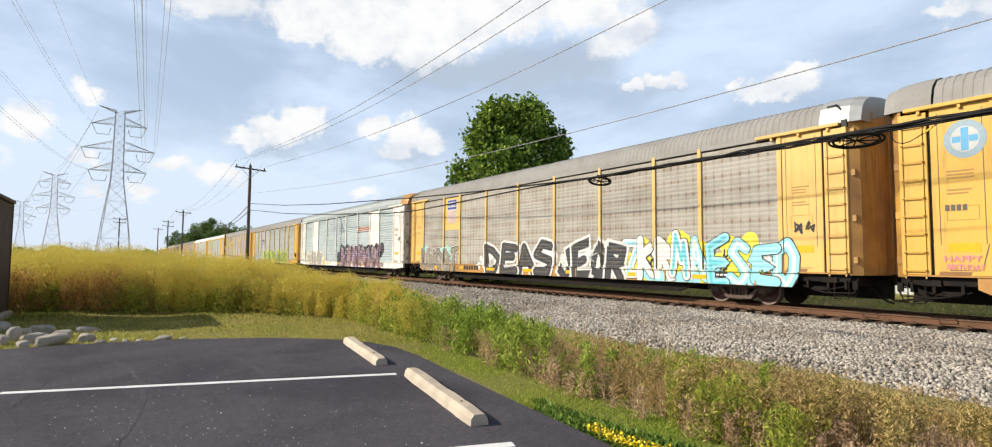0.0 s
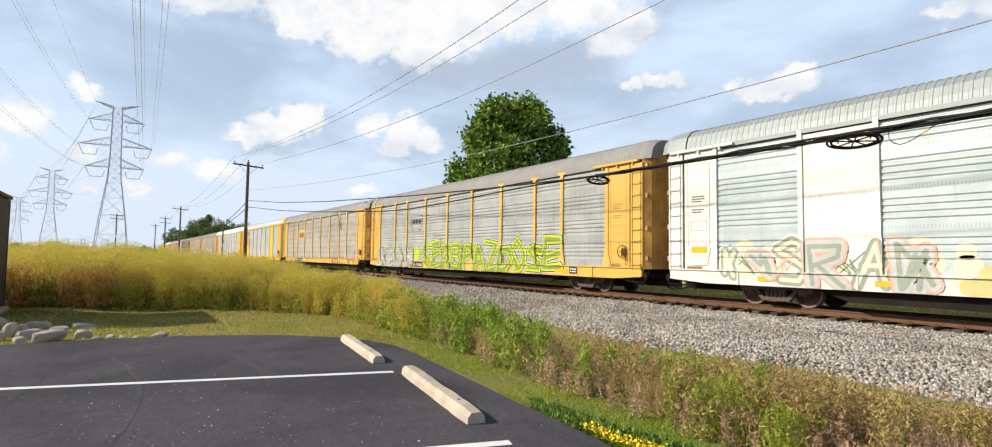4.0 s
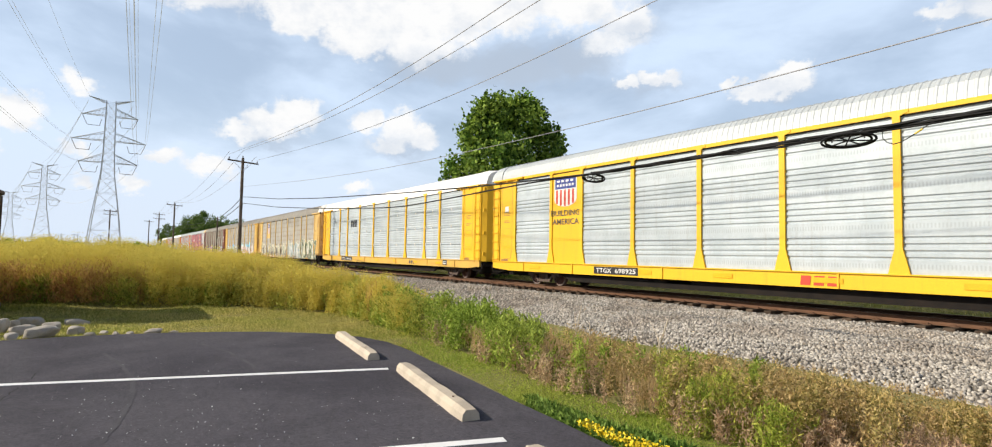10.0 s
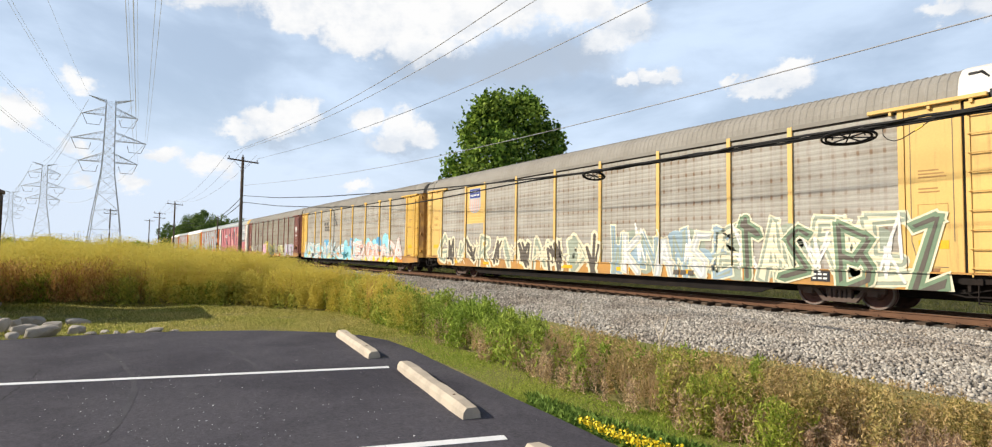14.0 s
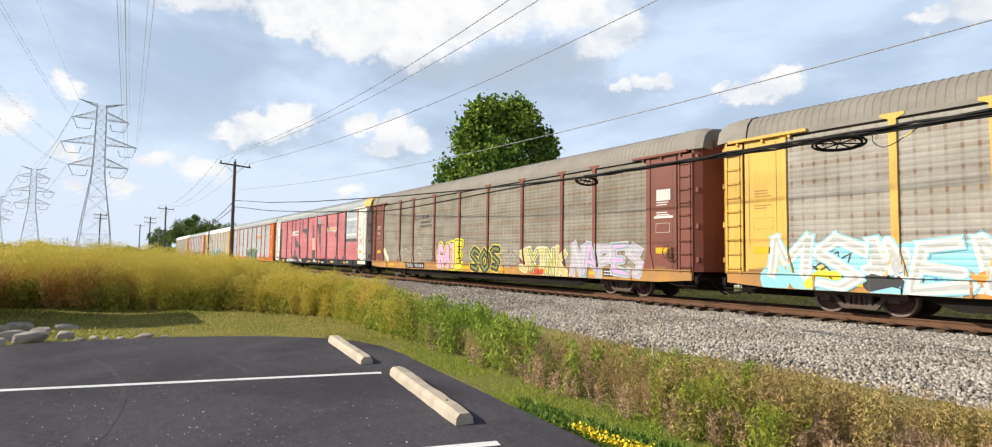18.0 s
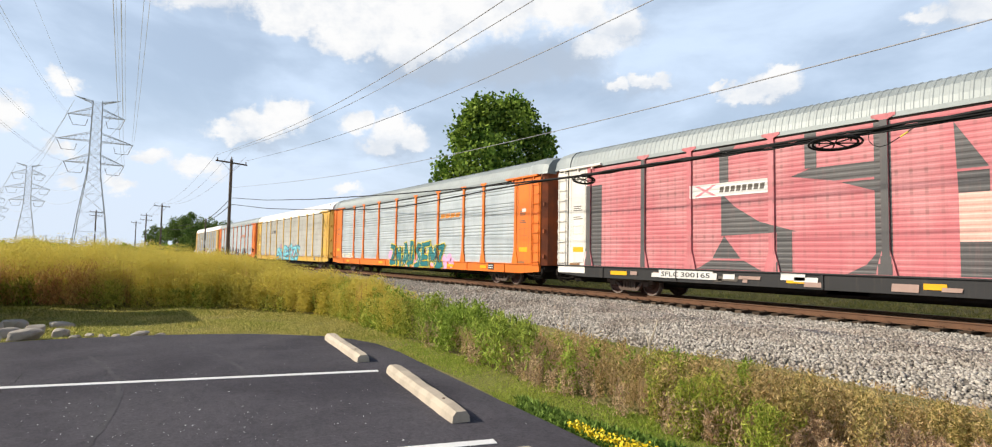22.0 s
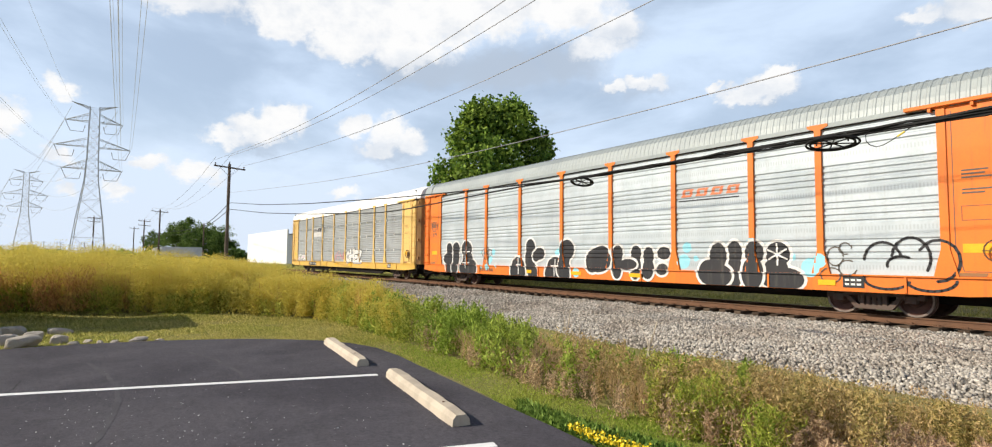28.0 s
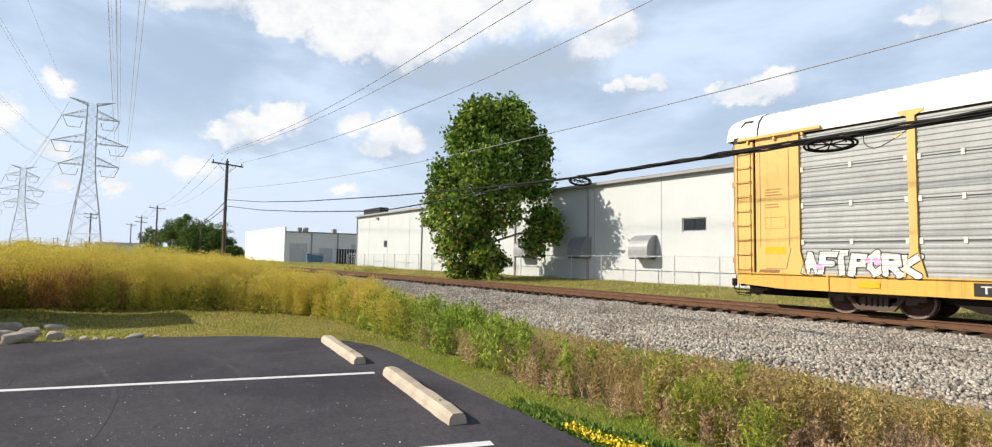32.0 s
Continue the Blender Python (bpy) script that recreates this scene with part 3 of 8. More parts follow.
def rib_lines(z0, z1, rib=RIB):
    """The heights at which the corrugated sheet bends; rib is its pitch and depth."""
    out, n = [], 0
    while True:
        base = Z_SILL + n * rib[0]
        for u, _ in rib[2][:-1]:
            z = base + u * rib[0]
            if z > z1:
                return out
            if z >= z0:
                out.append(z)
        n += 1


def rib_depth(z, rib=RIB):
    u = ((z - Z_SILL) / rib[0]) % 1.0
    return rib[1] * float(np.interp(u, [a for a, _ in rib[2]], [b for _, b in rib[2]]))


def panel_mesh(x0, x1, seams, rib):
    """One corrugated side panel with its frame edge; seams are the joints of its stacked sheets."""
    zs = sorted(set([Z_SILL, Z_TOP] + rib_lines(Z_SILL, Z_TOP, rib) + [z + d for z in seams for d in (-0.016, -0.014, 0.014, 0.016)]))
    bm = bmesh.new()
    rows = []
    for z in zs:
        y = PANEL_Y + (0.06 if any(abs(z - s) < 0.015 for s in seams) else rib_depth(z, rib))
        rows.append([bm.verts.new((x, y, z)) for x in (x0, x1)])
    for a, b in zip(rows, rows[1:]):
        bm.faces.new((a[0], a[1], b[1], b[0]))
    return bm


def post_outline(flare):
    w = 0.085 if flare else 0.065
    if not flare:
        return ((-w, Z_SILL - 0.02), (w, Z_SILL - 0.02), (w, Z_TOP + 0.06), (-w, Z_TOP + 0.06))
    f, t = 0.24, 0.27
    return ((-f, Z_SILL - 0.02), (f, Z_SILL - 0.02), (f * 0.75, Z_SILL + 0.25), (w, Z_SILL + 0.62), (w, Z_TOP - 0.06), (t, Z_TOP + 0.02), (t, Z_TOP + 0.09), (-t, Z_TOP + 0.09), (-t, Z_TOP + 0.02), (-w, Z_TOP - 0.06), (-w, Z_SILL + 0.62), (-f * 0.75, Z_SILL + 0.25))


ROOF_ARC = ((-1.54, 5.03), (-1.51, 5.22), (-1.42, 5.48), (-1.22, 5.68), (-0.90, 5.80), (-0.3, 5.86), (0.3, 5.86), (0.90, 5.80), (1.22, 5.68), (1.42, 5.48), (1.51, 5.22), (1.54, 5.03))


def roof_mesh():
    """A bowed roof of corrugated sheet, ribs running across."""
    bm = bmesh.new()
    step, rows, x = 0.19, [], -12.9
    while x < 12.9:
        for u, lift in ((0.0, 0.0), (0.10, 0.0), (0.12, 0.014), (0.17, 0.014)):
            rows.append((x + u, lift))
        x += step
    rows.append((12.95, 0.0))
    rings = []
    for x, lift in rows:
        rings.append([bm.verts.new((x, y * (1 + lift * 0.3), z + lift)) for y, z in ROOF_ARC])
    for a, b in zip(rings, rings[1:]):
        for i in range(len(ROOF_ARC) - 1):
            bm.faces.new((a[i], b[i], b[i + 1], a[i + 1]))
    return bm


def cap_mesh():
    """The smooth hood that ends the roof, sloping down to the end doors."""
    bm = bmesh.new()
    rings = []
    for x, k, drop in ((12.95, 1.0, 0.03), (13.35, 1.0, 0.03), (13.72, 0.99, 0.0), (13.98, 0.94, -0.06)):
        rings.append([bm.verts.new((x, y * k, z + drop * (z > 5.1))) for y, z in ROOF_ARC])
    for a, b in zip(rings, rings[1:]):
        for i in range(len(ROOF_ARC) - 1):
            bm.faces.new((a[i], b[i], b[i + 1], a[i + 1]))
    bm.faces.new(rings[-1])
    bm.faces.new(rings[0][::-1])
    return bm


def ladder_mesh():
    bm = bmesh.new()
    for x in (-0.21, 0.21):
        box(bm, x - 0.012, x + 0.012, -0.03, -0.004, 0.95, 4.72)
    for i in range(9):
        z = 1.15 + i * 0.43
        tube(bm, ((-0.24, 0.0, z), (-0.22, -0.075, z), (0.22, -0.075, z), (0.24, 0.0, z)), 0.016, 5)
    return bm


def door_mesh():
    """Half of an end door: hinged at the corner, bowed outwards to the centre line, with a stiffener and hinges."""
    bm = bmesh.new()
    plan = ((13.66, -1.50), (13.86, -1.28), (14.0, -0.85), (14.06, -0.03))
    for (xa, ya), (xb, yb) in zip(plan, plan[1:]):
        lo = [bm.verts.new(p) for p in ((xa, ya, 0.98), (xb, yb, 0.98), (xb, yb, 5.34), (xa, ya, 5.12))]
        bm.faces.new(lo)
    bmesh.ops.remove_doubles(bm, verts=bm.verts, dist=0.001)
    got = bmesh.ops.extrude_face_region(bm, geom=bm.faces[:])
    for v in got["geom"]:
        if isinstance(v, bmesh.types.BMVert):
            v.co.x -= 0.06
    bmesh.ops.recalc_face_normals(bm, faces=bm.faces)
    for z in (1.3, 2.4, 3.6, 4.7):
        box(bm, 13.70, 13.80, -1.45, -1.32, z, z + 0.16)
    box(bm, 14.02, 14.09, -0.14, -0.06, 1.1, 5.1)
    return bm


def side_frame_mesh():
    """The cast side frame of a truck, with its spring nest."""
    bm = bmesh.new()
    top = ((-1.12, 0.42), (-1.12, 0.60), (-0.72, 0.62), (-0.42, 0.72), (0.42, 0.72), (0.72, 0.62), (1.12, 0.60), (1.12, 0.42), (0.72, 0.44), (0.50, 0.50), (-0.50, 0.50), (-0.72, 0.44))
    prism(bm, [(x, z) for x, z in top[::-1]][::-1], -1.10, -0.94)
    prism(bm, ((-0.66, 0.46), (-0.42, 0.16), (0.42, 0.16), (0.66, 0.46), (0.54, 0.46), (0.34, 0.26), (-0.34, 0.26), (-0.54, 0.46)), -1.10, -0.94)
    for s in (-1, 1):
        box(bm, s * 0.26 - 0.05, s * 0.26 + 0.05, -1.09, -0.95, 0.2, 0.55)
        box(bm, s * 0.825 - 0.13, s * 0.825 + 0.13, -1.13, -0.92, 0.34, 0.54, 0.02)
    for i in range(-1, 2):
        rod(bm, (i * 0.13, -1.03, 0.26), (i * 0.13, -1.03, 0.50), 0.055, sides=8)
    bmesh.ops.recalc_face_normals(bm, faces=bm.faces)
    return bm


def wheelset_mesh():
    bm = bmesh.new()
    for s in (-1, 1):
        prof = [(s * y, r) for y, r in ((0.685, 0.05), (0.685, 0.16), (0.70, 0.30), (0.68, 0.37), (0.68, WHEEL_R + 0.026), (0.715, WHEEL_R + 0.022), (0.725, WHEEL_R), (0.82, WHEEL_R - 0.004), (0.82, 0.365), (0.775, 0.34), (0.765, 0.18), (0.84, 0.15), (0.84, 0.05))]
        lathe(bm, prof, 22)
    lathe(bm, ((-1.0, 0.075), (1.0, 0.075)), 10)
    bmesh.ops.recalc_face_normals(bm, faces=bm.faces)
    return bm


def frozen(name, bm):
    """A mesh kept for sharing; the material belongs to each object."""
    me = bpy.data.meshes.new(name)
    bm.normal_update()
    bm.to_mesh(me)
    bm.free()
    me.materials.append(None)
    return me


SHARED = {
    "roof": frozen("roof", roof_mesh()), "roof_hood": frozen("roof_hood", cap_mesh()), "ladder": frozen("ladder", ladder_mesh()), "end_door": frozen("end_door", door_mesh()),
    "side_frame": frozen("side_frame", side_frame_mesh()), "wheelset": frozen("wheelset", wheelset_mesh()),
    "post_plain": frozen("side_post", prism(bmesh.new(), post_outline(False), POST_Y, PANEL_Y + 0.06)),
    "post_flare": frozen("side_post", prism(bmesh.new(), post_outline(True), POST_Y, PANEL_Y + 0.06)),
}
for _me in (SHARED["wheelset"],):
    _me.materials.append(None)
    for p in _me.polygons:
        r = math.hypot(p.center.x, p.center.z)
        if abs(p.center.y) > 0.815 and r > 0.38 or (abs(p.normal.y) < 0.4 and r > 0.41):
            p.material_index = 1


def shared(name, key, material, parent, m=None, second=None):
    ob = new(name, SHARED[key])
    ob.parent = parent
    if m is not None:
        ob.matrix_basis = m
    for i, mt in enumerate((material, second)):
        if mt is not None and i < len(ob.material_slots):
            ob.material_slots[i].link = "OBJECT"
            ob.material_slots[i].material = mt
    return ob


def keyed_mesh(key, build):
    if key not in SHARED:
        SHARED[key] = frozen(key.split("/")[0], build())
    return SHARED[key]


TURN = pose(0, 0, 0, 0, 0, 180)
WHEELSETS, RIBS = [], {}


def end_panel_mesh():
    """The plain sheet at a side's end, between the last post and the corner."""
    bm = bmesh.new()
    box(bm, 11.87, 13.0, PANEL_Y - 0.03, PANEL_Y + 0.03, Z_SILL, Z_TOP, 0.01)
    return bm


def corner_panel_mesh():
    return box(bmesh.new(), 13.06, HALF, PANEL_Y - 0.05, PANEL_Y + 0.05, Z_SILL + 0.004, Z_TOP - 0.05, 0.01)


def door_slot_mesh():
    return box(bmesh.new(), 13.0, 13.06, PANEL_Y + 0.0, PANEL_Y + 0.03, Z_SILL, Z_TOP)


def sill_mesh():
    bm = bmesh.new()
    prism(bm, ((-13.6, 0.70), (-12.2, Z_LOW), (12.2, Z_LOW), (13.6, 0.70), (13.6, Z_SILL), (-13.6, Z_SILL)), SILL_Y, SILL_Y + 0.12)
    box(bm, -13.6, 13.6, SILL_Y - 0.05, SILL_Y, Z_SILL - 0.035, Z_SILL)
    for x in (-11.0, -7.6, -2.9, 2.9, 7.6, 11.0):
        box(bm, x - 0.025, x + 0.025, SILL_Y - 0.035, SILL_Y, Z_LOW + 0.02, Z_SILL - 0.035)
    return bm


def short_sill_mesh():
    """A side sill that stops at the end panels; beyond it only the dark end sill and a stirrup step."""
    bm = bmesh.new()
    prism(bm, ((-12.2, 0.74), (-11.9, Z_LOW), (11.9, Z_LOW), (12.2, 0.74), (12.2, Z_SILL), (-12.2, Z_SILL)), SILL_Y, SILL_Y + 0.12)
    box(bm, -13.6, 13.6, SILL_Y - 0.03, SILL_Y + 0.1, Z_SILL - 0.035, Z_SILL)
    for x in (-11.0, -7.6, -2.9, 2.9, 7.6, 11.0):
        box(bm, x - 0.025, x + 0.025, SILL_Y - 0.035, SILL_Y, Z_LOW + 0.02, Z_SILL - 0.035)
    return bm


def end_sill_mesh():
    """The dark end of the underframe with brackets, a stirrup step and a hanging rod."""
    bm = bmesh.new()
    box(bm, 12.25, 13.62, -1.44, -1.30, 0.80, 1.0)
    box(bm, 12.9, 13.3, -1.50, -1.42, 0.78, 0.92)
    for x in (12.5, 13.05, 13.5):
        box(bm, x - 0.03, x + 0.03, -1.48, -1.2, 0.62, 0.84)
    tube(bm, ((13.22, -1.46, 0.86), (13.22, -1.50, 0.36), (13.58, -1.50, 0.36), (13.58, -1.46, 0.86)), 0.018, 5)
    tube(bm, ((12.35, -1.40, 0.66), (12.7, -1.42, 0.56), (13.1, -1.42, 0.60), (13.6, -1.30, 0.72), (13.9, -1.0, 0.70)), 0.02, 5)
    box(bm, 12.55, 12.95, -1.36, -1.1, 0.52, 0.66, 0.02)
    return bm


def rail_mesh():
    """The long strip under the eaves."""
    return box(bmesh.new(), -12.95, 12.95, -1.545, -1.46, Z_TOP - 0.03, 5.05)


def frame_mesh(low=0.27):
    bm = bmesh.new()
    box(bm, -13.5, 13.5, -1.40, 1.40, 0.86, 1.0)
    box(bm, -13.9, 13.9, -0.33, 0.33, 0.34, 0.86)
    prism(bm, ((-8.7, 0.55), (-7.9, low), (7.9, low), (8.7, 0.55), (8.7, 0.86), (-8.7, 0.86)), -1.30, -1.18)
    box(bm, -8.6, 8.6, 1.18, 1.30, 0.44, 0.86)
    for x in (-7.2, -3.2, 0.6, 4.0, 7.4):
        box(bm, x - 0.08, x + 0.08, -1.38, 1.38, 0.6, 0.86)
    box(bm, 1.6, 3.4, -1.2, -0.6, 0.42, 0.8)
    box(bm, -2.9, -1.9, -1.3, -0.7, 0.45, 0.75)
    rod(bm, (-9, -1.05, 0.55), (9, -1.05, 0.55), 0.03)
    return bm


def eave_seam_mesh():
    """The dark open slot under the eaves strip."""
    return box(bmesh.new(), -11.8, 11.8, PANEL_Y - 0.018, PANEL_Y + 0.03, Z_TOP - 0.075, Z_TOP - 0.035)


def beam_mesh():
    bm = bmesh.new()
    box(bm, 11.1, 13.5, PANEL_Y - 0.14, PANEL_Y + 0.02, 4.95, 5.04, 0.01)
    for x in (11.6, 12.4, 13.2):
        box(bm, x - 0.03, x + 0.03, PANEL_Y - 0.11, PANEL_Y + 0.02, 4.86, 4.95)
    return bm


def coupler_mesh():
    bm = bmesh.new()
    box(bm, 13.6, 14.35, -0.1, 0.1, 0.78, 0.96, 0.02)
    box(bm, 14.28, 14.46, -0.2, 0.2, 0.72, 1.0, 0.04)
    box(bm, 13.62, 13.76, -1.35, 1.35, 0.74, 0.94)
    tube(bm, ((13.7, -0.62, 0.72), (13.95, -0.62, 0.66), (14.2, -0.45, 0.34), (14.46, -0.3, 0.30)), 0.03, 6)
    return bm


def lever_mesh():
    """The bent rod that lifts the coupler pin, with its bracket and handle."""
    bm = bmesh.new()
    tube(bm, ((13.72, -1.50, 0.52), (13.76, -1.46, 0.72), (13.84, -1.2, 0.74), (14.0, -0.6, 0.76), (14.1, -0.15, 0.92)), 0.02, 5)
    tube(bm, ((12.7, -1.46, 0.56), (13.0, -1.48, 0.50), (13.5, -1.48, 0.52), (13.72, -1.50, 0.52)), 0.02, 5)
    box(bm, 13.68, 13.80, -1.5, -1.42, 0.62, 0.84)
    tube(bm, ((12.9, -1.40, 0.64), (13.2, -1.42, 0.44), (13.7, -1.42, 0.42), (13.8, -1.40, 0.62)), 0.016, 5)
    return bm


def hose_mesh():
    """Air hose drooping from the end sill to the next car."""
    bm = bmesh.new()
    tube(bm, ((13.72, -0.75, 0.66), (13.85, -0.74, 0.60), (13.98, -0.70, 0.42), (14.14, -0.62, 0.30), (14.27, -0.6, 0.27)), 0.028, 6)
    box(bm, 13.66, 13.78, -0.80, -0.68, 0.60, 0.74)
    return bm


def latch_mesh():
    """The dark latch gear at the end of a roof, over the end doors."""
    bm = bmesh.new()
    tube(bm, ((13.2, -1.38, 5.52), (13.36, -1.40, 5.56), (13.48, -1.42, 5.42), (13.6, -1.44, 5.18), (13.6, -1.50, 5.02)), 0.035, 6)
    box(bm, 13.12, 13.3, -1.42, -1.3, 5.46, 5.58, 0.01)
    box(bm, 13.52, 13.68, -1.54, -1.44, 4.9, 5.1, 0.01)
    return bm


for key, build in (("end_panel", end_panel_mesh), ("corner_panel", corner_panel_mesh), ("door_slot", door_slot_mesh), ("side_sill", sill_mesh), ("side_sill/short", short_sill_mesh), ("end_sill", end_sill_mesh), ("underframe", frame_mesh), ("underframe/shallow", lambda: frame_mesh(0.48)), ("eave_seam", eave_seam_mesh), ("roof_rail", rail_mesh), ("door_track_beam", beam_mesh), ("coupler", coupler_mesh), ("uncoupling_lever", lever_mesh), ("air_hose", hose_mesh), ("roof_latch", latch_mesh)):
    keyed_mesh(key, build)


def brake_mesh():
    bm = bmesh.new()
    ring = [(0.24 * math.cos(a), 0, 0.24 * math.sin(a)) for a in np.linspace(0, 2 * math.pi, 17)]
    tube(bm, ring, 0.018, 5)
    for a in range(4):
        rod(bm, (0, 0, 0), (0.26 * math.cos(a * math.pi / 2), 0, 0.26 * math.sin(a * math.pi / 2)), 0.014)
    box(bm, -0.09, 0.11, 0.02, 0.14, -0.16, 0.12, 0.02)
    tube(bm, ((0.05, 0.08, -0.1), (0.12, 0.06, -0.3), (0.1, 0.08, -0.5)), 0.02, 5)
    return bm


keyed_mesh("brake_wheel", brake_mesh)
keyed_mesh("bracket", lambda: boxes((-0.035, 0.035, -0.012, 0.03, -0.07, 0.07)))


def autorack(spec, label):
    """A covered railway car for automobiles. Its space: rail top is z = 0, the car's middle x = 0, the lit side faces -y."""
    car = empty("autorack_car", label=label, category="railway car", group="cars of the train")
    flare, seams = spec.get("flare", True), spec.get("seams", ())
    body, sheet, roof, sill = spec["body"], spec["sheet"], spec["roof"], spec["sill"]
    post = spec.get("post", body)
    blank = spec.get("blank", ())
    rib = RIBS[car.name] = OLD_RIB if sheet in (SHEET_OLD, SHEET_RUST, SHEET_PALE, RED) else SEAM_RIB if seams else RIB
    shared("underframe", "underframe/shallow" if spec.get("shallow") else "underframe", DARK_STEEL, car)
    shared("eave_seam", "eave_seam", DARK_STEEL, car)
    shared("roof", "roof", roof, car)
    for m in (None, TURN):
        shared("roof_rail", "roof_rail", spec.get("rail", roof), car, m)
    for m in (None, TURN):
        lit = m is None
        side = m or Matrix.Identity(4)
        shared("side_sill", "side_sill/short" if spec.get("cut") else "side_sill", sill, car, side)
        for i, x in enumerate(POSTS):
            shared("side_post", "post_flare" if flare else "post_plain", post, car, side @ pose(x, 0, 0))
        for i, (a, b) in enumerate(zip(POSTS, POSTS[1:])):
            w = 0.08 if flare else 0.06
            x0, x1 = a + w, b - w
            width = round(x1 - x0, 3)
            if lit and i in blank:
                keyed_mesh("plain_panel/%g" % width, lambda: boxes((-width / 2, width / 2, PANEL_Y - 0.012, PANEL_Y + 0.03, Z_SILL, Z_TOP)))
                shared("side_panel", "plain_panel/%g" % width, body, car, side @ pose((x0 + x1) / 2, 0, 0))
                continue
            key = "side_panel/%g/%d/%g" % (width, len(seams), rib[0])
            keyed_mesh(key, lambda: panel_mesh(-width / 2, width / 2, seams, rib))
            shared("side_panel", key, spec.get("sheets", {}).get(i, sheet) if lit else sheet, car, side @ pose((x0 + x1) / 2, 0, 0))
        if lit:
            for i, (a, b) in enumerate(zip(POSTS, POSTS[1:])):
                for z in seams:
                    for x in (a + 0.14, (a + b) / 2, b - 0.14):
                        shared("bracket", "bracket", WHITE, car, pose(x, PANEL_Y - 0.005, z))
        for e in (False, True):
            shared("end_panel", mirrored("end_panel", e), spec.get("end", body), car, side)
            shared("corner_panel", mirrored("corner_panel", e), spec.get("end", body), car, side)
            shared("door_slot", mirrored("door_slot", e), DARK_STEEL, car, side)
            shared("door_track_beam", mirrored("door_track_beam", e), spec.get("beam", body), car, side)
            shared("end_door", mirrored("end_door", e), spec.get("door", SHADED_DIRTY.get(body, body)), car, side)
            if lit:
                if spec.get("latch"):
                    shared("roof_latch", mirrored("roof_latch", e), BLACK_STEEL, car, side)
                shared("end_sill", mirrored("end_sill", e), DARK_STEEL, car, side)
                shared("uncoupling_lever", mirrored("uncoupling_lever", e), DARK_STEEL, car, side)
            s = -1 if e else 1
            shared("ladder", "ladder", spec.get("ladder", body), car, side @ pose(s * 13.36, PANEL_Y - 0.05, 0))
    for m in (Matrix.Identity(4), TURN):
        shared("roof_hood", "roof_hood", spec.get("hood_front" if m is not TURN else "hood", spec.get("hood", roof)), car, m)
        shared("coupler", "coupler", DARK_STEEL, car, m)
        shared("air_hose", "air_hose", DARK_STEEL, car, m)
        tr = empty("truck", m @ pose(10.1, 0, 0))
        tr.parent = car
        for s in (Matrix.Identity(4), TURN):
            shared("side_frame", "side_frame", TRUCK_STEEL, tr, s)
        for x in (-0.825, 0.825):
            w = shared("wheelset", "wheelset", WHEEL, tr, pose(x, 0, WHEEL_R), WHEEL_RIM)
            w["lead"] = 1 if m == TURN else 0
            WHEELSETS.append((car, w, x, -1 if m is TURN else 1))
        part("bolster", boxes((-0.18, 0.18, -0.95, 0.95, 0.45, 0.62)), TRUCK_STEEL, tr)
    if spec.get("brake"):
        shared("brake_wheel", "brake_wheel", RAIL, car, pose(12.75, PANEL_Y - 0.16, 1.62))
    return car


def mirrored(key, e):
    """The same mesh, or its reflection in x."""
    if not e:
        return key
    other = key + "/mirror"
    if other not in SHARED:
        me = SHARED[key].copy()
        me.name = key
        me.transform(Matrix.Diagonal((-1, 1, 1, 1)))
        me.flip_normals()
        SHARED[other] = me
    return other


def car_paint(name, col, streak=0.35, grime=(0.10, 0.065, 0.04), rough=0.55, second=None, amount=0.5):
    return pbr(name, col, rough, second=second, amount=amount, scale=0.7, fine=25, bump=0.08, streak=streak, grime=grime, vary=0.05)


YELLOW = car_paint("yellow_paint", (0.66, 0.405, 0.075), second=(0.57, 0.335, 0.08))
YELLOW_PALE = car_paint("faded_yellow_paint", (0.67, 0.44, 0.135), second=(0.59, 0.37, 0.12))
YELLOW_NEW = car_paint("bright_yellow_paint", (0.78, 0.45, 0.012), 0.15, second=(0.72, 0.405, 0.015))
ORANGE = car_paint("orange_paint", (0.73, 0.175, 0.013), 0.45, second=(0.62, 0.135, 0.016), grime=(0.20, 0.07, 0.03))
WHITE = car_paint("white_car_paint", (0.74, 0.71, 0.66), 0.35, grime=(0.26, 0.20, 0.15), second=(0.64, 0.60, 0.55))
BROWN = car_paint("oxide_brown_paint", (0.20, 0.062, 0.042), 0.3, second=(0.15, 0.05, 0.038))
BLACK = car_paint("black_paint", (0.018, 0.018, 0.02), 0.3, grime=(0.10, 0.07, 0.05))
SOOT = car_paint("grey_black_sheet", (0.075, 0.072, 0.075), 0.25, second=(0.12, 0.115, 0.115), grime=(0.25, 0.12, 0.12))
RED = pbr("red_spray_paint", (0.50, 0.135, 0.155), 0.55, second=(0.53, 0.215, 0.225), amount=0.9, scale=0.7, fine=25, bump=0.05, streak=0.3, grime=(0.24, 0.10, 0.10), vary=0.05, plaid=0.55)
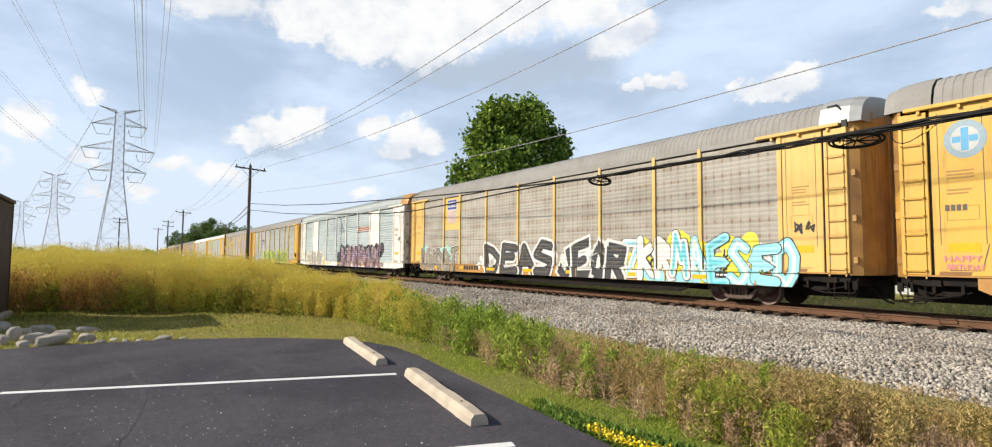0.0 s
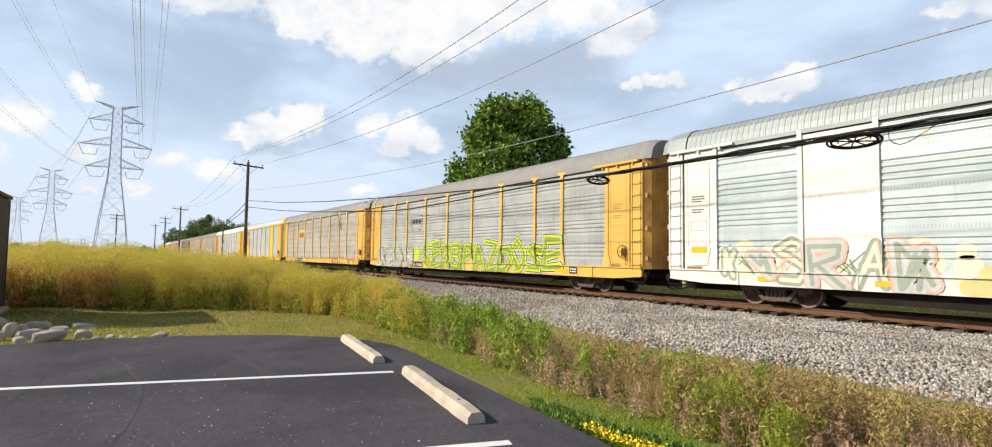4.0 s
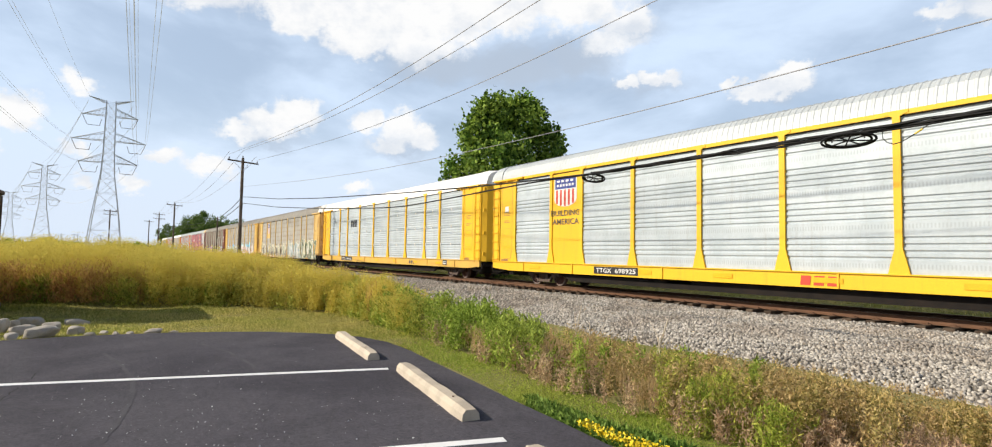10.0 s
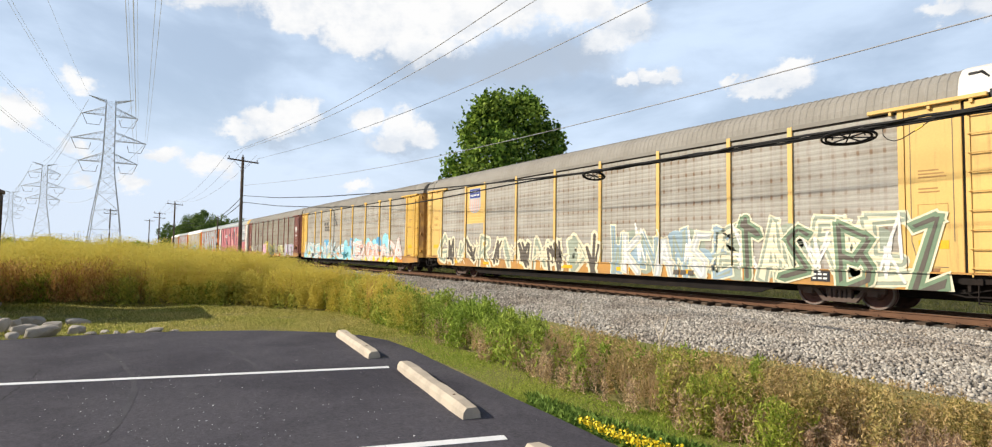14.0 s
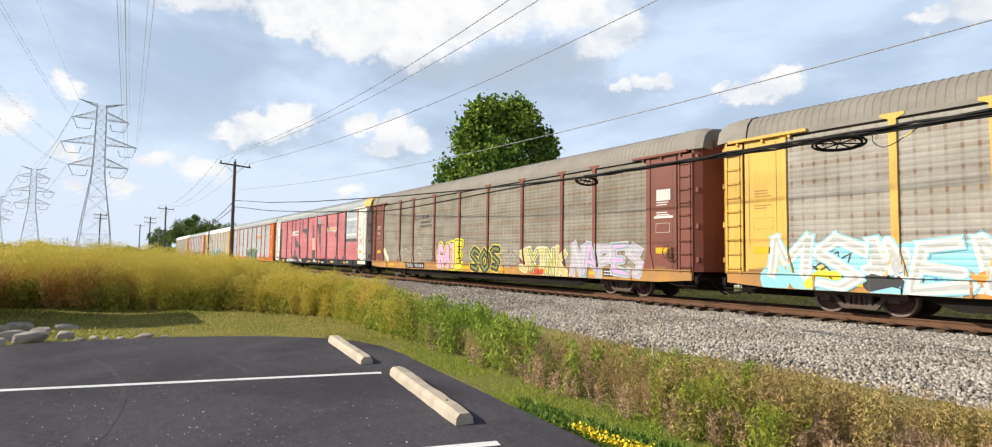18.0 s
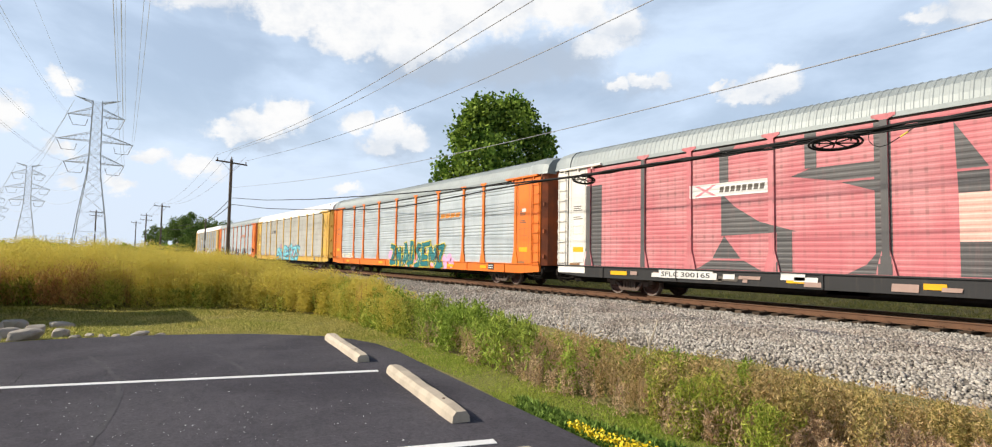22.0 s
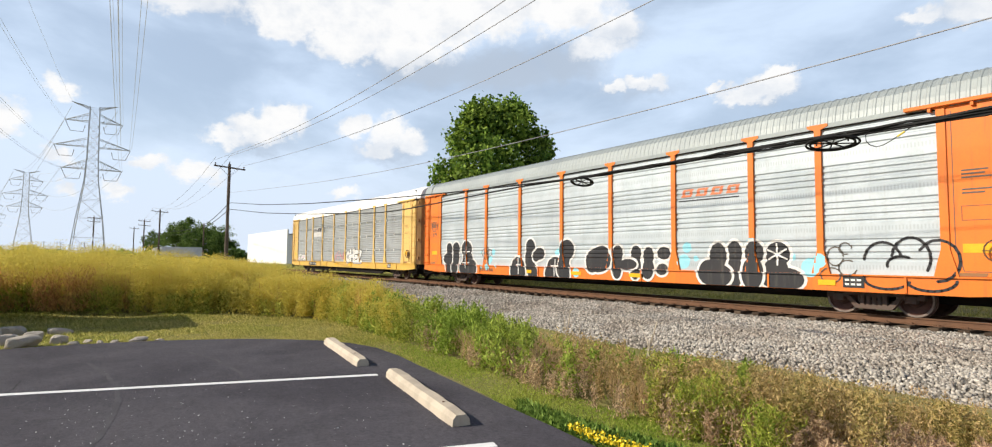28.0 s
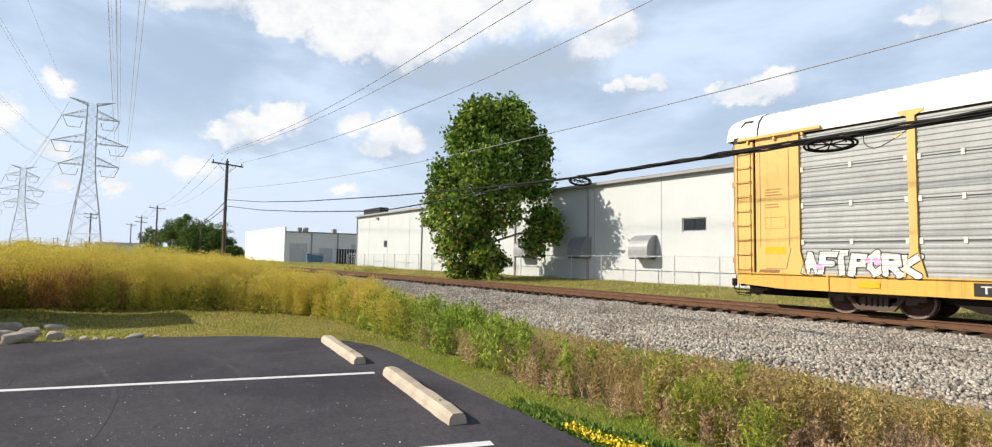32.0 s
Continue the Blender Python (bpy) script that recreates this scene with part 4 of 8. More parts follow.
# end doors: the same paints, their shade put into darker colours, with soot and rust
SHADED_DIRTY = {
    YELLOW: car_paint("shaded_sooty_yellow_paint", (0.54, 0.30, 0.06), 0.75, (0.07, 0.04, 0.025), second=(0.22, 0.11, 0.04), amount=0.8),
    YELLOW_PALE: car_paint("shaded_sooty_faded_yellow_paint", (0.48, 0.28, 0.09), 0.8, (0.08, 0.05, 0.035), second=(0.26, 0.14, 0.06), amount=0.8),
    ORANGE: car_paint("shaded_sooty_orange_paint", (0.34, 0.075, 0.015), 0.85, (0.05, 0.025, 0.02), second=(0.15, 0.045, 0.02), amount=0.9),
    WHITE: car_paint("shaded_sooty_white_paint", (0.30, 0.28, 0.26), 0.85, (0.05, 0.04, 0.035), second=(0.16, 0.13, 0.11), amount=0.9),
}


def sheet_metal(name, col, second, streak, metal=0.25, rough=0.5, plaid=0.0, perf=0.0, spec=0.4):
    return pbr(name, col, rough, metal, second=second, amount=0.7, scale=0.9, fine=14, bump=0.06, streak=streak, grime=(0.20, 0.13, 0.085), vary=0.06, plaid=plaid, perf=perf, spec=spec)


SHEET_OLD = sheet_metal("aged_grey_sheet", (0.385, 0.366, 0.330), (0.295, 0.278, 0.242), 0.34, 0.0, 0.75, plaid=0.8, spec=0.12)
SHEET_RUST = sheet_metal("rust_stained_sheet", (0.275, 0.260, 0.222), (0.190, 0.172, 0.136), 0.45, 0.0, 0.75, plaid=1.0, spec=0.12)
SHEET_MID = sheet_metal("dull_silver_sheet", (0.385, 0.405, 0.405), (0.295, 0.305, 0.295), 0.28, 0.1, 0.6, plaid=0.3, perf=0.3, spec=0.2)
SHEET_PALE = sheet_metal("pale_aged_sheet", (0.430, 0.425, 0.400), (0.345, 0.338, 0.312), 0.26, 0.0, 0.7, plaid=0.4, spec=0.15)
SHEET_GREY = sheet_metal("grey_sheet", (0.345, 0.362, 0.370), (0.275, 0.288, 0.292), 0.18, plaid=0.12)
SHEET_BRIGHT = sheet_metal("bright_sheet", (0.465, 0.512, 0.545), (0.360, 0.408, 0.442), 0.20, perf=0.25)
SHEET_TEAL = sheet_metal("cool_silver_sheet", (0.44, 0.50, 0.51), (0.35, 0.41, 0.425), 0.18, perf=0.25)
ROOF_GREY = sheet_metal("grey_roof", (0.285, 0.28, 0.272), (0.23, 0.22, 0.208), 0.10, 0.0, 0.7, spec=0.15)
ROOF_BEIGE = sheet_metal("beige_roof", (0.262, 0.246, 0.22), (0.216, 0.20, 0.175), 0.10, 0.0, 0.7, spec=0.15)
ROOF_SILVER = sheet_metal("silver_roof", (0.285, 0.318, 0.325), (0.235, 0.265, 0.275), 0.10, 0.1)
ROOF_LIGHT = sheet_metal("light_silver_roof", (0.43, 0.46, 0.475), (0.36, 0.39, 0.405), 0.10, 0.1)
ROOF_WHITE = pbr("white_roof", (0.84, 0.83, 0.82), 0.5, second=(0.76, 0.75, 0.73), scale=0.7, fine=14, bump=0.05, streak=0.08, grime=(0.4, 0.36, 0.3))
SILL_DULL = car_paint("dull_yellow_sill", (0.46, 0.235, 0.055), 0.5, second=(0.34, 0.18, 0.07), amount=0.8)

old = dict(body=YELLOW_PALE, sheet=SHEET_OLD, roof=ROOF_GREY, sill=SILL_DULL, flare=False, cut=1)
CARS = (
    (dict(old, body=YELLOW), "faded yellow autorack car with grey ribbed panels and a round emblem"),
    (dict(old, hood_front=SHEET_GREY, hood=SHEET_RUST, latch=1), "faded yellow autorack car with beige panels and white-cyan graffiti"),
    (dict(body=WHITE, sheet=SHEET_TEAL, roof=ROOF_SILVER, sill=WHITE, flare=False, blank=(1, 7), end=WHITE, hood_front=SILL_DULL), "white autorack car with silver ribbed panels and purple graffiti"),
    (dict(brake=1, body=YELLOW, sheet=SHEET_MID, roof=ROOF_GREY, sill=YELLOW), "yellow autorack car with silver ribbed panels and lime graffiti"),
    (dict(brake=1, cut=1, latch=1, body=YELLOW, sheet=SHEET_OLD, roof=ROOF_GREY, sill=YELLOW), "yellow autorack car with aged grey ribbed panels"),
    (dict(brake=1, body=YELLOW_NEW, sheet=SHEET_BRIGHT, roof=ROOF_LIGHT, hood_front=YELLOW_NEW, sill=YELLOW_NEW, flare=True, door=SHEET_GREY, rail=YELLOW_NEW, blank=(1, 7)), "bright yellow autorack car with clean silver ribbed panels"),
    (dict(body=YELLOW_NEW, sheet=SHEET_BRIGHT, roof=ROOF_WHITE, sill=YELLOW, seams=(1.9, 2.9, 3.9)), "yellow autorack car with bright silver panels and a white roof"),
    (dict(old, roof=ROOF_BEIGE, hood_front=WHITE, latch=1), "faded yellow autorack car with beige panels and cream graffiti"),
    (dict(body=YELLOW, sheet=SHEET_OLD, roof=ROOF_BEIGE, sill=SILL_DULL), "yellow autorack car with beige panels and cyan and white graffiti"),
    (dict(brake=1, body=BROWN, sheet=SHEET_RUST, roof=ROOF_BEIGE, sill=SILL_DULL), "oxide-brown autorack car with rust-stained panels and small graffiti tags"),
    (dict(shallow=1, body=WHITE, post=RED, sheet=RED, roof=ROOF_SILVER, sill=BLACK, beam=WHITE, hood_front=YELLOW), "white autorack car covered with red and black graffiti"),
    (dict(shallow=1, body=ORANGE, sheet=SHEET_BRIGHT, roof=ROOF_SILVER, sill=ORANGE), "orange autorack car with silver panels and yellow and green graffiti"),
    (dict(body=YELLOW, sheet=SHEET_PALE, roof=ROOF_WHITE, sill=YELLOW, latch=1, door=YELLOW), "yellow autorack car with pale grey panels, white roof and blue graffiti"),
    (dict(shallow=1, brake=1, body=ORANGE, sheet=SHEET_BRIGHT, roof=ROOF_SILVER, sill=ORANGE), "orange autorack car with silver panels and black bubble graffiti"),
    (dict(brake=1, body=YELLOW_PALE, sheet=SHEET_GREY, roof=ROOF_WHITE, sill=YELLOW, latch=1, seams=(1.9, 2.9, 3.9)), "last yellow autorack car with grey panels and a white roof"),
)
TRAIN = [autorack(spec, label) for spec, label in CARS]


def run(t):
    """Distance run by the train, in metres."""
    return 12.5236 * t - 0.00535 * t * t


def car_x(k, t):
    return 22.19 - 28.5 * k - 14.8 + run(t)


# ---------------------------------------------------------------- paint on the cars
def spray(name, col, rough=0.5):
    return pbr(name, col, rough, second=tuple(c * 0.8 for c in col), amount=0.6, scale=1.6, fine=18, bump=0.0, streak=0.22, grime=(0.3, 0.26, 0.2))


P_WHITE, P_BLACK, P_GREY = spray("white_spray", (0.70, 0.69, 0.67)), spray("black_spray", (0.02, 0.02, 0.024)), spray("grey_spray", (0.045, 0.045, 0.05))
P_CYAN, P_YELL, P_LIME = spray("cyan_spray", (0.28, 0.62, 0.72)), spray("yellow_spray", (0.72, 0.62, 0.05)), spray("lime_spray", (0.46, 0.60, 0.03))
P_OLIVE, P_PURP, P_PINK = spray("olive_spray", (0.24, 0.28, 0.05)), spray("purple_spray", (0.34, 0.18, 0.24)), spray("pink_spray", (0.72, 0.38, 0.62))
P_TEAL, P_BLUE, P_CREAM = spray("teal_spray", (0.01, 0.17, 0.19)), spray("blue_spray", (0.10, 0.36, 0.62)), spray("cream_spray", (0.72, 0.66, 0.48))
P_SILV, P_GREEN, P_ORNG = spray("silver_spray", (0.56, 0.55, 0.54)), spray("green_spray", (0.16, 0.24, 0.15)), spray("orange_spray", (0.72, 0.28, 0.05))
P_GREYISH = spray("light_grey_spray", (0.48, 0.50, 0.50))
P_STEEL, P_LILAC, P_STRAW = spray("steel_blue_spray", (0.27, 0.37, 0.45)), spray("lilac_spray", (0.45, 0.38, 0.52)), spray("straw_spray", (0.56, 0.50, 0.22))
P_MIDGREY = spray("mid_grey_spray", (0.33, 0.33, 0.335))
P_DEEP = spray("deep_cyan_spray", (0.06, 0.32, 0.40))
P_TAN = spray("bare_patch", (0.27, 0.24, 0.19))
P_AQUA = spray("aqua_spray", (0.12, 0.50, 0.60))
P_FADED = spray("faded_stencil", (0.40, 0.22, 0.06))
P_RUSTY = spray("rust_stain", (0.26, 0.13, 0.05))
P_SALMON = spray("salmon_spray", (0.68, 0.40, 0.34))
P_SAGE = spray("sage_spray", (0.30, 0.34, 0.27))
P_SEAFOAM = spray("seafoam_spray", (0.30, 0.58, 0.52))
P_MAUVE = spray("mauve_spray", (0.23, 0.125, 0.16))
P_PLUM, P_REDDISH = spray("plum_spray", (0.17, 0.085, 0.12)), spray("faded_orange_red", (0.66, 0.20, 0.09))
P_BROWNISH = spray("brown_spray", (0.38, 0.26, 0.22))
P_ROSE, P_RED, P_DUST, P_NAVY = spray("rose_spray", (0.66, 0.24, 0.28)), spray("logo_red", (0.55, 0.06, 0.03)), spray("faded_black", (0.10, 0.085, 0.07)), spray("logo_blue", (0.03, 0.05, 0.25))
REFLECT = pbr("reflector_tape", (0.80, 0.42, 0.01), 0.4, scale=4, fine=30, bump=0.0)

STROKES = {
    "A": ("0,0 .5,1 1,0", ".2,.4 .8,.4"), "B": ("0,0 0,1 .7,.95 .8,.75 .5,.55 0,.52", ".5,.55 .95,.35 .8,.05 0,0"), "D": ("0,0 0,1 .6,.95 1,.5 .6,.05 0,0",), "E": ("1,1 0,1 0,0 1,0", "0,.5 .75,.5"),
    "F": ("1,1 0,1 0,0", "0,.5 .75,.5"), "G": ("1,.8 .5,1 0,.5 .4,0 1,.1 1,.45 .6,.45",), "H": ("0,0 0,1", "1,0 1,1", "0,.5 1,.5"), "I": (".5,0 .5,1",), "J": (".9,1 .8,.3 .4,0 0,.3",), "K": ("0,0 0,1", "1,1 0,.45 1,0"),
    "L": ("0,1 0,0 1,0",), "M": ("0,0 .1,1 .5,.4 .9,1 1,0",), "N": ("0,0 0,1 1,0 1,1",), "O": (".5,0 .05,.3 .05,.7 .5,1 .95,.7 .95,.3 .5,0",), "P": ("0,0 0,1 .9,.95 .9,.55 0,.5",), "R": ("0,0 0,1 .8,.95 .85,.6 0,.5", ".3,.5 1,0"),
    "8": (".5,.5 .15,.75 .5,1 .85,.75 .5,.5 .1,.25 .5,0 .9,.25 .5,.5",), "C": ("1,.85 .5,1 0,.5 .5,0 1,.15",), "U": ("0,1 0,.3 .4,0 .8,.1 1,.4 1,1",), "Y": ("0,1 .5,.5 1,1", ".5,.5 .5,0"), "S": ("1,.9 .4,1 0,.75 .9,.35 .7,.02 0,.1",), "T": ("0,1 1,1", ".5,1 .5,0"), "W": ("0,1 .25,0 .5,.7 .75,0 1,1",), "X": ("0,0 1,1", "0,1 1,0"), "Z": ("0,1 1,1 0,0 1,0",),
}


def strokes_of(ch, rnd):
    if ch in STROKES:
        return [[tuple(float(v) for v in p.split(",")) for p in s.split()] for s in STROKES[ch]]
    out = []
    for _ in range(2 if ch == "~" else 1):
        n = rnd.randint(4, 6)
        out.append([(rnd.uniform(0, 1), (i % 2) * rnd.uniform(.55, 1.05) + (1 - i % 2) * rnd.uniform(-.05, .45)) for i in range(n)])
    return out


def surface(x, z, plain=(), flared=False):
    """Which face of a car's side lies at (x, z), and its depth."""
    if z < Z_SILL - 0.035:
        return 1, SILL_Y
    if z < Z_SILL:
        return 2, SILL_Y - 0.05
    for i, p in enumerate(POSTS):
        d = abs(x - p)
        if d < 0.085 or flared and (d < 0.12 and z < Z_SILL + 0.47 or d < 0.175 and z < Z_SILL + 0.28):
            return 3 + i, POST_Y
    if abs(x) > 13.03:
        return 40, PANEL_Y - 0.05
    if abs(x) > 11.88:
        return 41, PANEL_Y - 0.03
    i = sum(x > p for p in POSTS)
    return (60 + i, PANEL_Y - 0.012) if i - 1 in plain else (20 + i, None)


def lay(faces, parent, material, name, lift, label="", plain=()):
    """Lays flat polygons (x, z, rise) on the ribs, posts and sill of a car's side, as one painted part."""
    rib, flared = RIBS[parent.name], CARS[TRAIN.index(parent)][0].get("flare", True)
    bm = bmesh.new()
    for poly, rise in faces:
        vs = [bm.verts.new((x, rise, z)) for x, z in poly]
        try:
            bm.faces.new(vs)
        except ValueError:
            pass
    if not bm.faces:
        return None
    zs, xs = [v.co.z for v in bm.verts], [v.co.x for v in bm.verts]
    cuts = [((0, 0, z), (0, 0, 1)) for z in (Z_SILL - 0.035, Z_SILL, Z_SILL + 0.28, Z_SILL + 0.47, *rib_lines(Z_SILL, Z_TOP, rib)) if min(zs) < z < max(zs)]
    cuts += [((p + d, 0, 0), (1, 0, 0)) for p in POSTS for d in ((-0.175, -0.12, -0.085, 0.085, 0.12, 0.175) if flared and min(zs) < Z_SILL + 0.47 else (-0.085, 0.085)) if min(xs) < p + d < max(xs)]
    cuts += [((s * d, 0, 0), (1, 0, 0)) for s in (-1, 1) for d in (11.88, 13.03) if min(xs) < s * d < max(xs)]
    for co, no in (((0, 0, Z_LOW + 0.01), (0, 0, -1)), ((0, 0, Z_TOP), (0, 0, 1)), ((HALF, 0, 0), (1, 0, 0)), ((-HALF, 0, 0), (-1, 0, 0))):
        bmesh.ops.bisect_plane(bm, geom=bm.verts[:] + bm.edges[:] + bm.faces[:], plane_co=co, plane_no=no, clear_outer=True)
    for co, no in cuts:
        bmesh.ops.bisect_plane(bm, geom=bm.verts[:] + bm.edges[:] + bm.faces[:], plane_co=co, plane_no=no)
    out, seen = bmesh.new(), {}
    for f in bm.faces:
        c = f.calc_center_median()
        zone, depth = surface(c.x, c.z, plain, flared)
        vs = []
        for v in f.verts:
            key = (zone, round(v.co.x, 4), round(v.co.z, 4), round(v.co.y, 4))
            if key not in seen:
                y = depth if depth is not None else PANEL_Y + rib_depth(min(max(v.co.z, c.z - 0.2), c.z + 0.2), rib)
                seen[key] = out.verts.new((v.co.x, y - lift - v.co.y, v.co.z))
            vs.append(seen[key])
        try:
            nf = out.faces.new(vs)
        except ValueError:
            continue
        nf.normal_update()
        if nf.normal.y > 0:
            nf.normal_flip()
    bm.free()
    return part(name, out, material, parent, label)


def stroke_faces(points, r, faces, n0, sides=10):
    k = n0
    for (xa, za), (xb, zb) in zip(points, points[1:]):
        d = Vector((xb - xa, zb - za))
        if d.length < 1e-4:
            continue
        s = Vector((-d.y, d.x)).normalized() * r
        faces.append((((xa - s.x, za - s.y), (xb - s.x, zb - s.y), (xb + s.x, zb + s.y), (xa + s.x, za + s.y)), 0.0005 * (k % 11)))
        k += 1
    for x, z in points:
        faces.append(([(x + r * math.cos(2 * math.pi * i / sides), z + r * math.sin(2 * math.pi * i / sides)) for i in range(sides)], 0.0005 * (k % 11)))
        k += 1
    return k


def bar_faces(points, r, extra, seed, faces, n0):
    """Angular strokes: tapered bars with slanted ends, each running past its joint."""
    rnd, k = random.Random(seed), n0
    for i, ((xa, za), (xb, zb)) in enumerate(zip(points, points[1:])):
        d = Vector((xb - xa, zb - za))
        if d.length < 1e-4:
            continue
        u = d.normalized()
        n = Vector((-u.y, u.x))
        w0, w1 = r * rnd.uniform(.75, 1.3) + extra, r * rnd.uniform(.7, 1.25) + extra
        e0, e1 = r * rnd.uniform(.35, .75) + extra, r * rnd.uniform(.35, .75) + extra
        s0, s1 = rnd.uniform(-.5, .5) * r, rnd.uniform(-.5, .5) * r
        if w0 <= 0.004 or w1 <= 0.004 or d.length + e0 + e1 < 0.02:
            continue
        a, b = Vector((xa, za)), Vector((xb, zb))
        ring = [a - u * (e0 + s0) - n * w0, b + u * (e1 + s1) - n * w1, b + u * (e1 - s1) + n * w1, a - u * (e0 - s0) + n * w0]
        if r > 0.1 and i == len(points) - 2 and rnd.random() < .5:
            ring.insert(2, b + u * (e1 + r * 1.1))
        faces.append(([(p.x, p.y) for p in ring], 0.0005 * (k % 11)))
        k += 1
    return k


def graffiti(k, word, x0, x1, z0, z1, layers, r=0.17, seed=1, wild=0.10, sides=10, label="", soft=False, lift=0.0):
    """Sprayed letters on car k: each layer is (extra width, one paint or several in turn); soft letters have round ends."""
    rnd = random.Random(seed)
    n = len(word)
    cell = (x1 - x0) / n
    shapes = []
    for i, ch in enumerate(word):
        lean, dz = rnd.uniform(-.22, .22), rnd.uniform(-.07, .07) * (z1 - z0)
        sx, sz = cell * rnd.uniform(.70, .88), (z1 - z0) * rnd.uniform(.74, .88)
        ox, oz = x0 + cell * (i + .10), z0 + (z1 - z0) * .08 + dz
        shapes.append([[(ox + sx * (u + lean * v + rnd.uniform(-wild, wild) * .5), oz + sz * (v + rnd.uniform(-wild, wild) * .5)) for u, v in s] for s in strokes_of(ch, rnd)])
    for i, letter in enumerate(shapes):
        for j, (extra, paints) in enumerate(layers):
            paints = paints if isinstance(paints, (tuple, list)) else (paints,)
            faces, cnt = [], 0
            for q, s in enumerate(letter):
                if soft or r < 0.05 or (seed * 7 + i * 5 + q * 3) % 5 < 2:
                    cnt = stroke_faces(s, max(0.01, r + extra), faces, cnt, sides)
                else:
                    cnt = bar_faces(s, r, extra, seed * 97 + i * 13 + q, faces, cnt)
            lay(faces, TRAIN[k], paints[i % len(paints)], "graffiti_letter", 0.006 + lift + 0.0058 * j + (0.0012 if len(layers) == 1 else 0.0) * i + 0.0058 * len(layers) * (i % 2), label, CARS[k][0].get("blank", ()))


def splash(k, x0, x1, z0, z1, paint, n=14, seed=5, r=(0.2, 0.5), lift=0.0):
    """A cloud of sprayed discs behind the letters."""
    rnd, faces = random.Random(seed), []
    for i in range(n):
        x, z, q = rnd.uniform(x0, x1), rnd.uniform(z0, z1), rnd.uniform(*r)
        faces.append(([(x + q * math.cos(a), z + q * math.sin(a)) for a in np.linspace(0, 2 * math.pi, 14, endpoint=False)], 0.0004 * (i % 12)))
    tagged(lay(faces, TRAIN[k], paint, "graffiti", 0.001 + lift, "", CARS[k][0].get("blank", ())), kind="stuff")


def bars(k, name, rects, paint, lift=0.012, label=""):
    """Plain painted bars: a mark that cannot be read, or an owner's sign drawn as shapes."""
    quads = [(((a, c), (b, c), (b + s, d), (a + s, d)), 0.0) for a, b, c, d, s in rects]
    for group in ([quads] if name in ("stencil_frame", "emblem_cross") else [[q] for q in quads]):
        lay(group, TRAIN[k], paint, name, lift, label, CARS[k][0].get("blank", ()))


def lettering(k, text, x0, x1, z0, z1, paint, name="lettering", lift=0.016, label=""):
    """Readable words or numbers in a plain font, filling the given box."""
    cu = bpy.data.curves.new("text", "FONT")
    cu.body, cu.dimensions, cu.fill_mode, cu.resolution_u, cu.offset = text, "2D", "FRONT", 2, 0.012
    ob = bpy.data.objects.new("text", cu)
    me = bpy.data.meshes.new_from_object(ob)
    bpy.data.objects.remove(ob)
    co = np.array([v.co[:] for v in me.vertices])
    lo, hi = co.min(0), co.max(0)
    co = (co - lo) / np.maximum(hi - lo, 1e-6)
    faces = [([(x0 + co[v][0] * (x1 - x0), z0 + co[v][1] * (z1 - z0)) for v in p.vertices], 0.0) for p in me.polygons]
    bpy.data.meshes.remove(me)
    lay(faces, TRAIN[k], paint, name, lift, label, CARS[k][0].get("blank", ()))


def number_board(k, x0, x1, z0, z1, digits, paint=P_WHITE, board=P_BLACK):
    if board is not None:
        bars(k, "number_board", [(x0, x1, z0, z1, 0)], board, 0.010, "black number board")
    m, w = z0 + (z1 - z0) * 0.2, (x1 - x0)
    lettering(k, digits, x0 + w * 0.5, x1 - w * 0.05, m, z1 - (z1 - z0) * 0.2, paint, "car_number", 0.013, "painted car number")
    if k in (3, 4, 5, 6, 9, 14):
        lettering(k, "TTGX", x0 + w * 0.06, x0 + w * 0.42, m, z1 - (z1 - z0) * 0.2, paint, "reporting_mark", 0.013)
        return
    bars(k, "owner_mark", [(x0 + w * (0.06 + 0.10 * i), x0 + w * (0.13 + 0.10 * i), m, z1 - (z1 - z0) * 0.2, 0) for i in range(4)], paint, 0.013)


def shield(k, x0, x1, z0, z1, worn=True):
    """A striped shield sign: a dark blue head over red and white stripes, round at the foot."""
    w, h = x1 - x0, z1 - z0
    foot = [(x0 + w * (.5 + .5 * math.cos(a)), z0 + h * (.24 + .24 * math.sin(a))) for a in np.linspace(math.pi, 2 * math.pi, 9)]
    blank = CARS[k][0].get("blank", ())
    lay([(foot + [(x1, z1), (x0, z1)], 0.0)], TRAIN[k], P_GREYISH if worn else P_WHITE, "shield_sign", 0.012, "striped shield sign", blank)
    bars(k, "shield_head", [(x0 + w * .04, x1 - w * .04, z0 + h * .60, z1 - h * .03, 0)], P_NAVY, 0.015, "blue head of the shield")
    for i in range(5):
        dip = h * (.10, .04, .02, .04, .10)[i]
        bars(k, "shield_stripe", [(x0 + w * (.08 + .18 * i), x0 + w * (.17 + .18 * i), z0 + dip, z0 + h * .57, 0)], P_SALMON if worn else P_RED, 0.015)
    for n, z, d in ((4, .83, .07), (6, .68, .08)):
        step = .8 / n
        bars(k, "shield_mark", [(x0 + w * (.12 + step * i), x0 + w * (.12 + step * (i + .62)), z0 + h * z, z0 + h * (z + d), 0) for i in range(n)], P_WHITE, 0.018)


def ink(k, x0, x1, z0, z1, paint, n=3, slant=0.25, name="owner_mark"):
    """An owner's sign as heavy slanted bars."""
    w = (x1 - x0) / n
    bars(k, name, [(x0 + w * i, x0 + w * (i + .78), z0, z1, (z1 - z0) * slant) for i in range(n)], paint, 0.012)


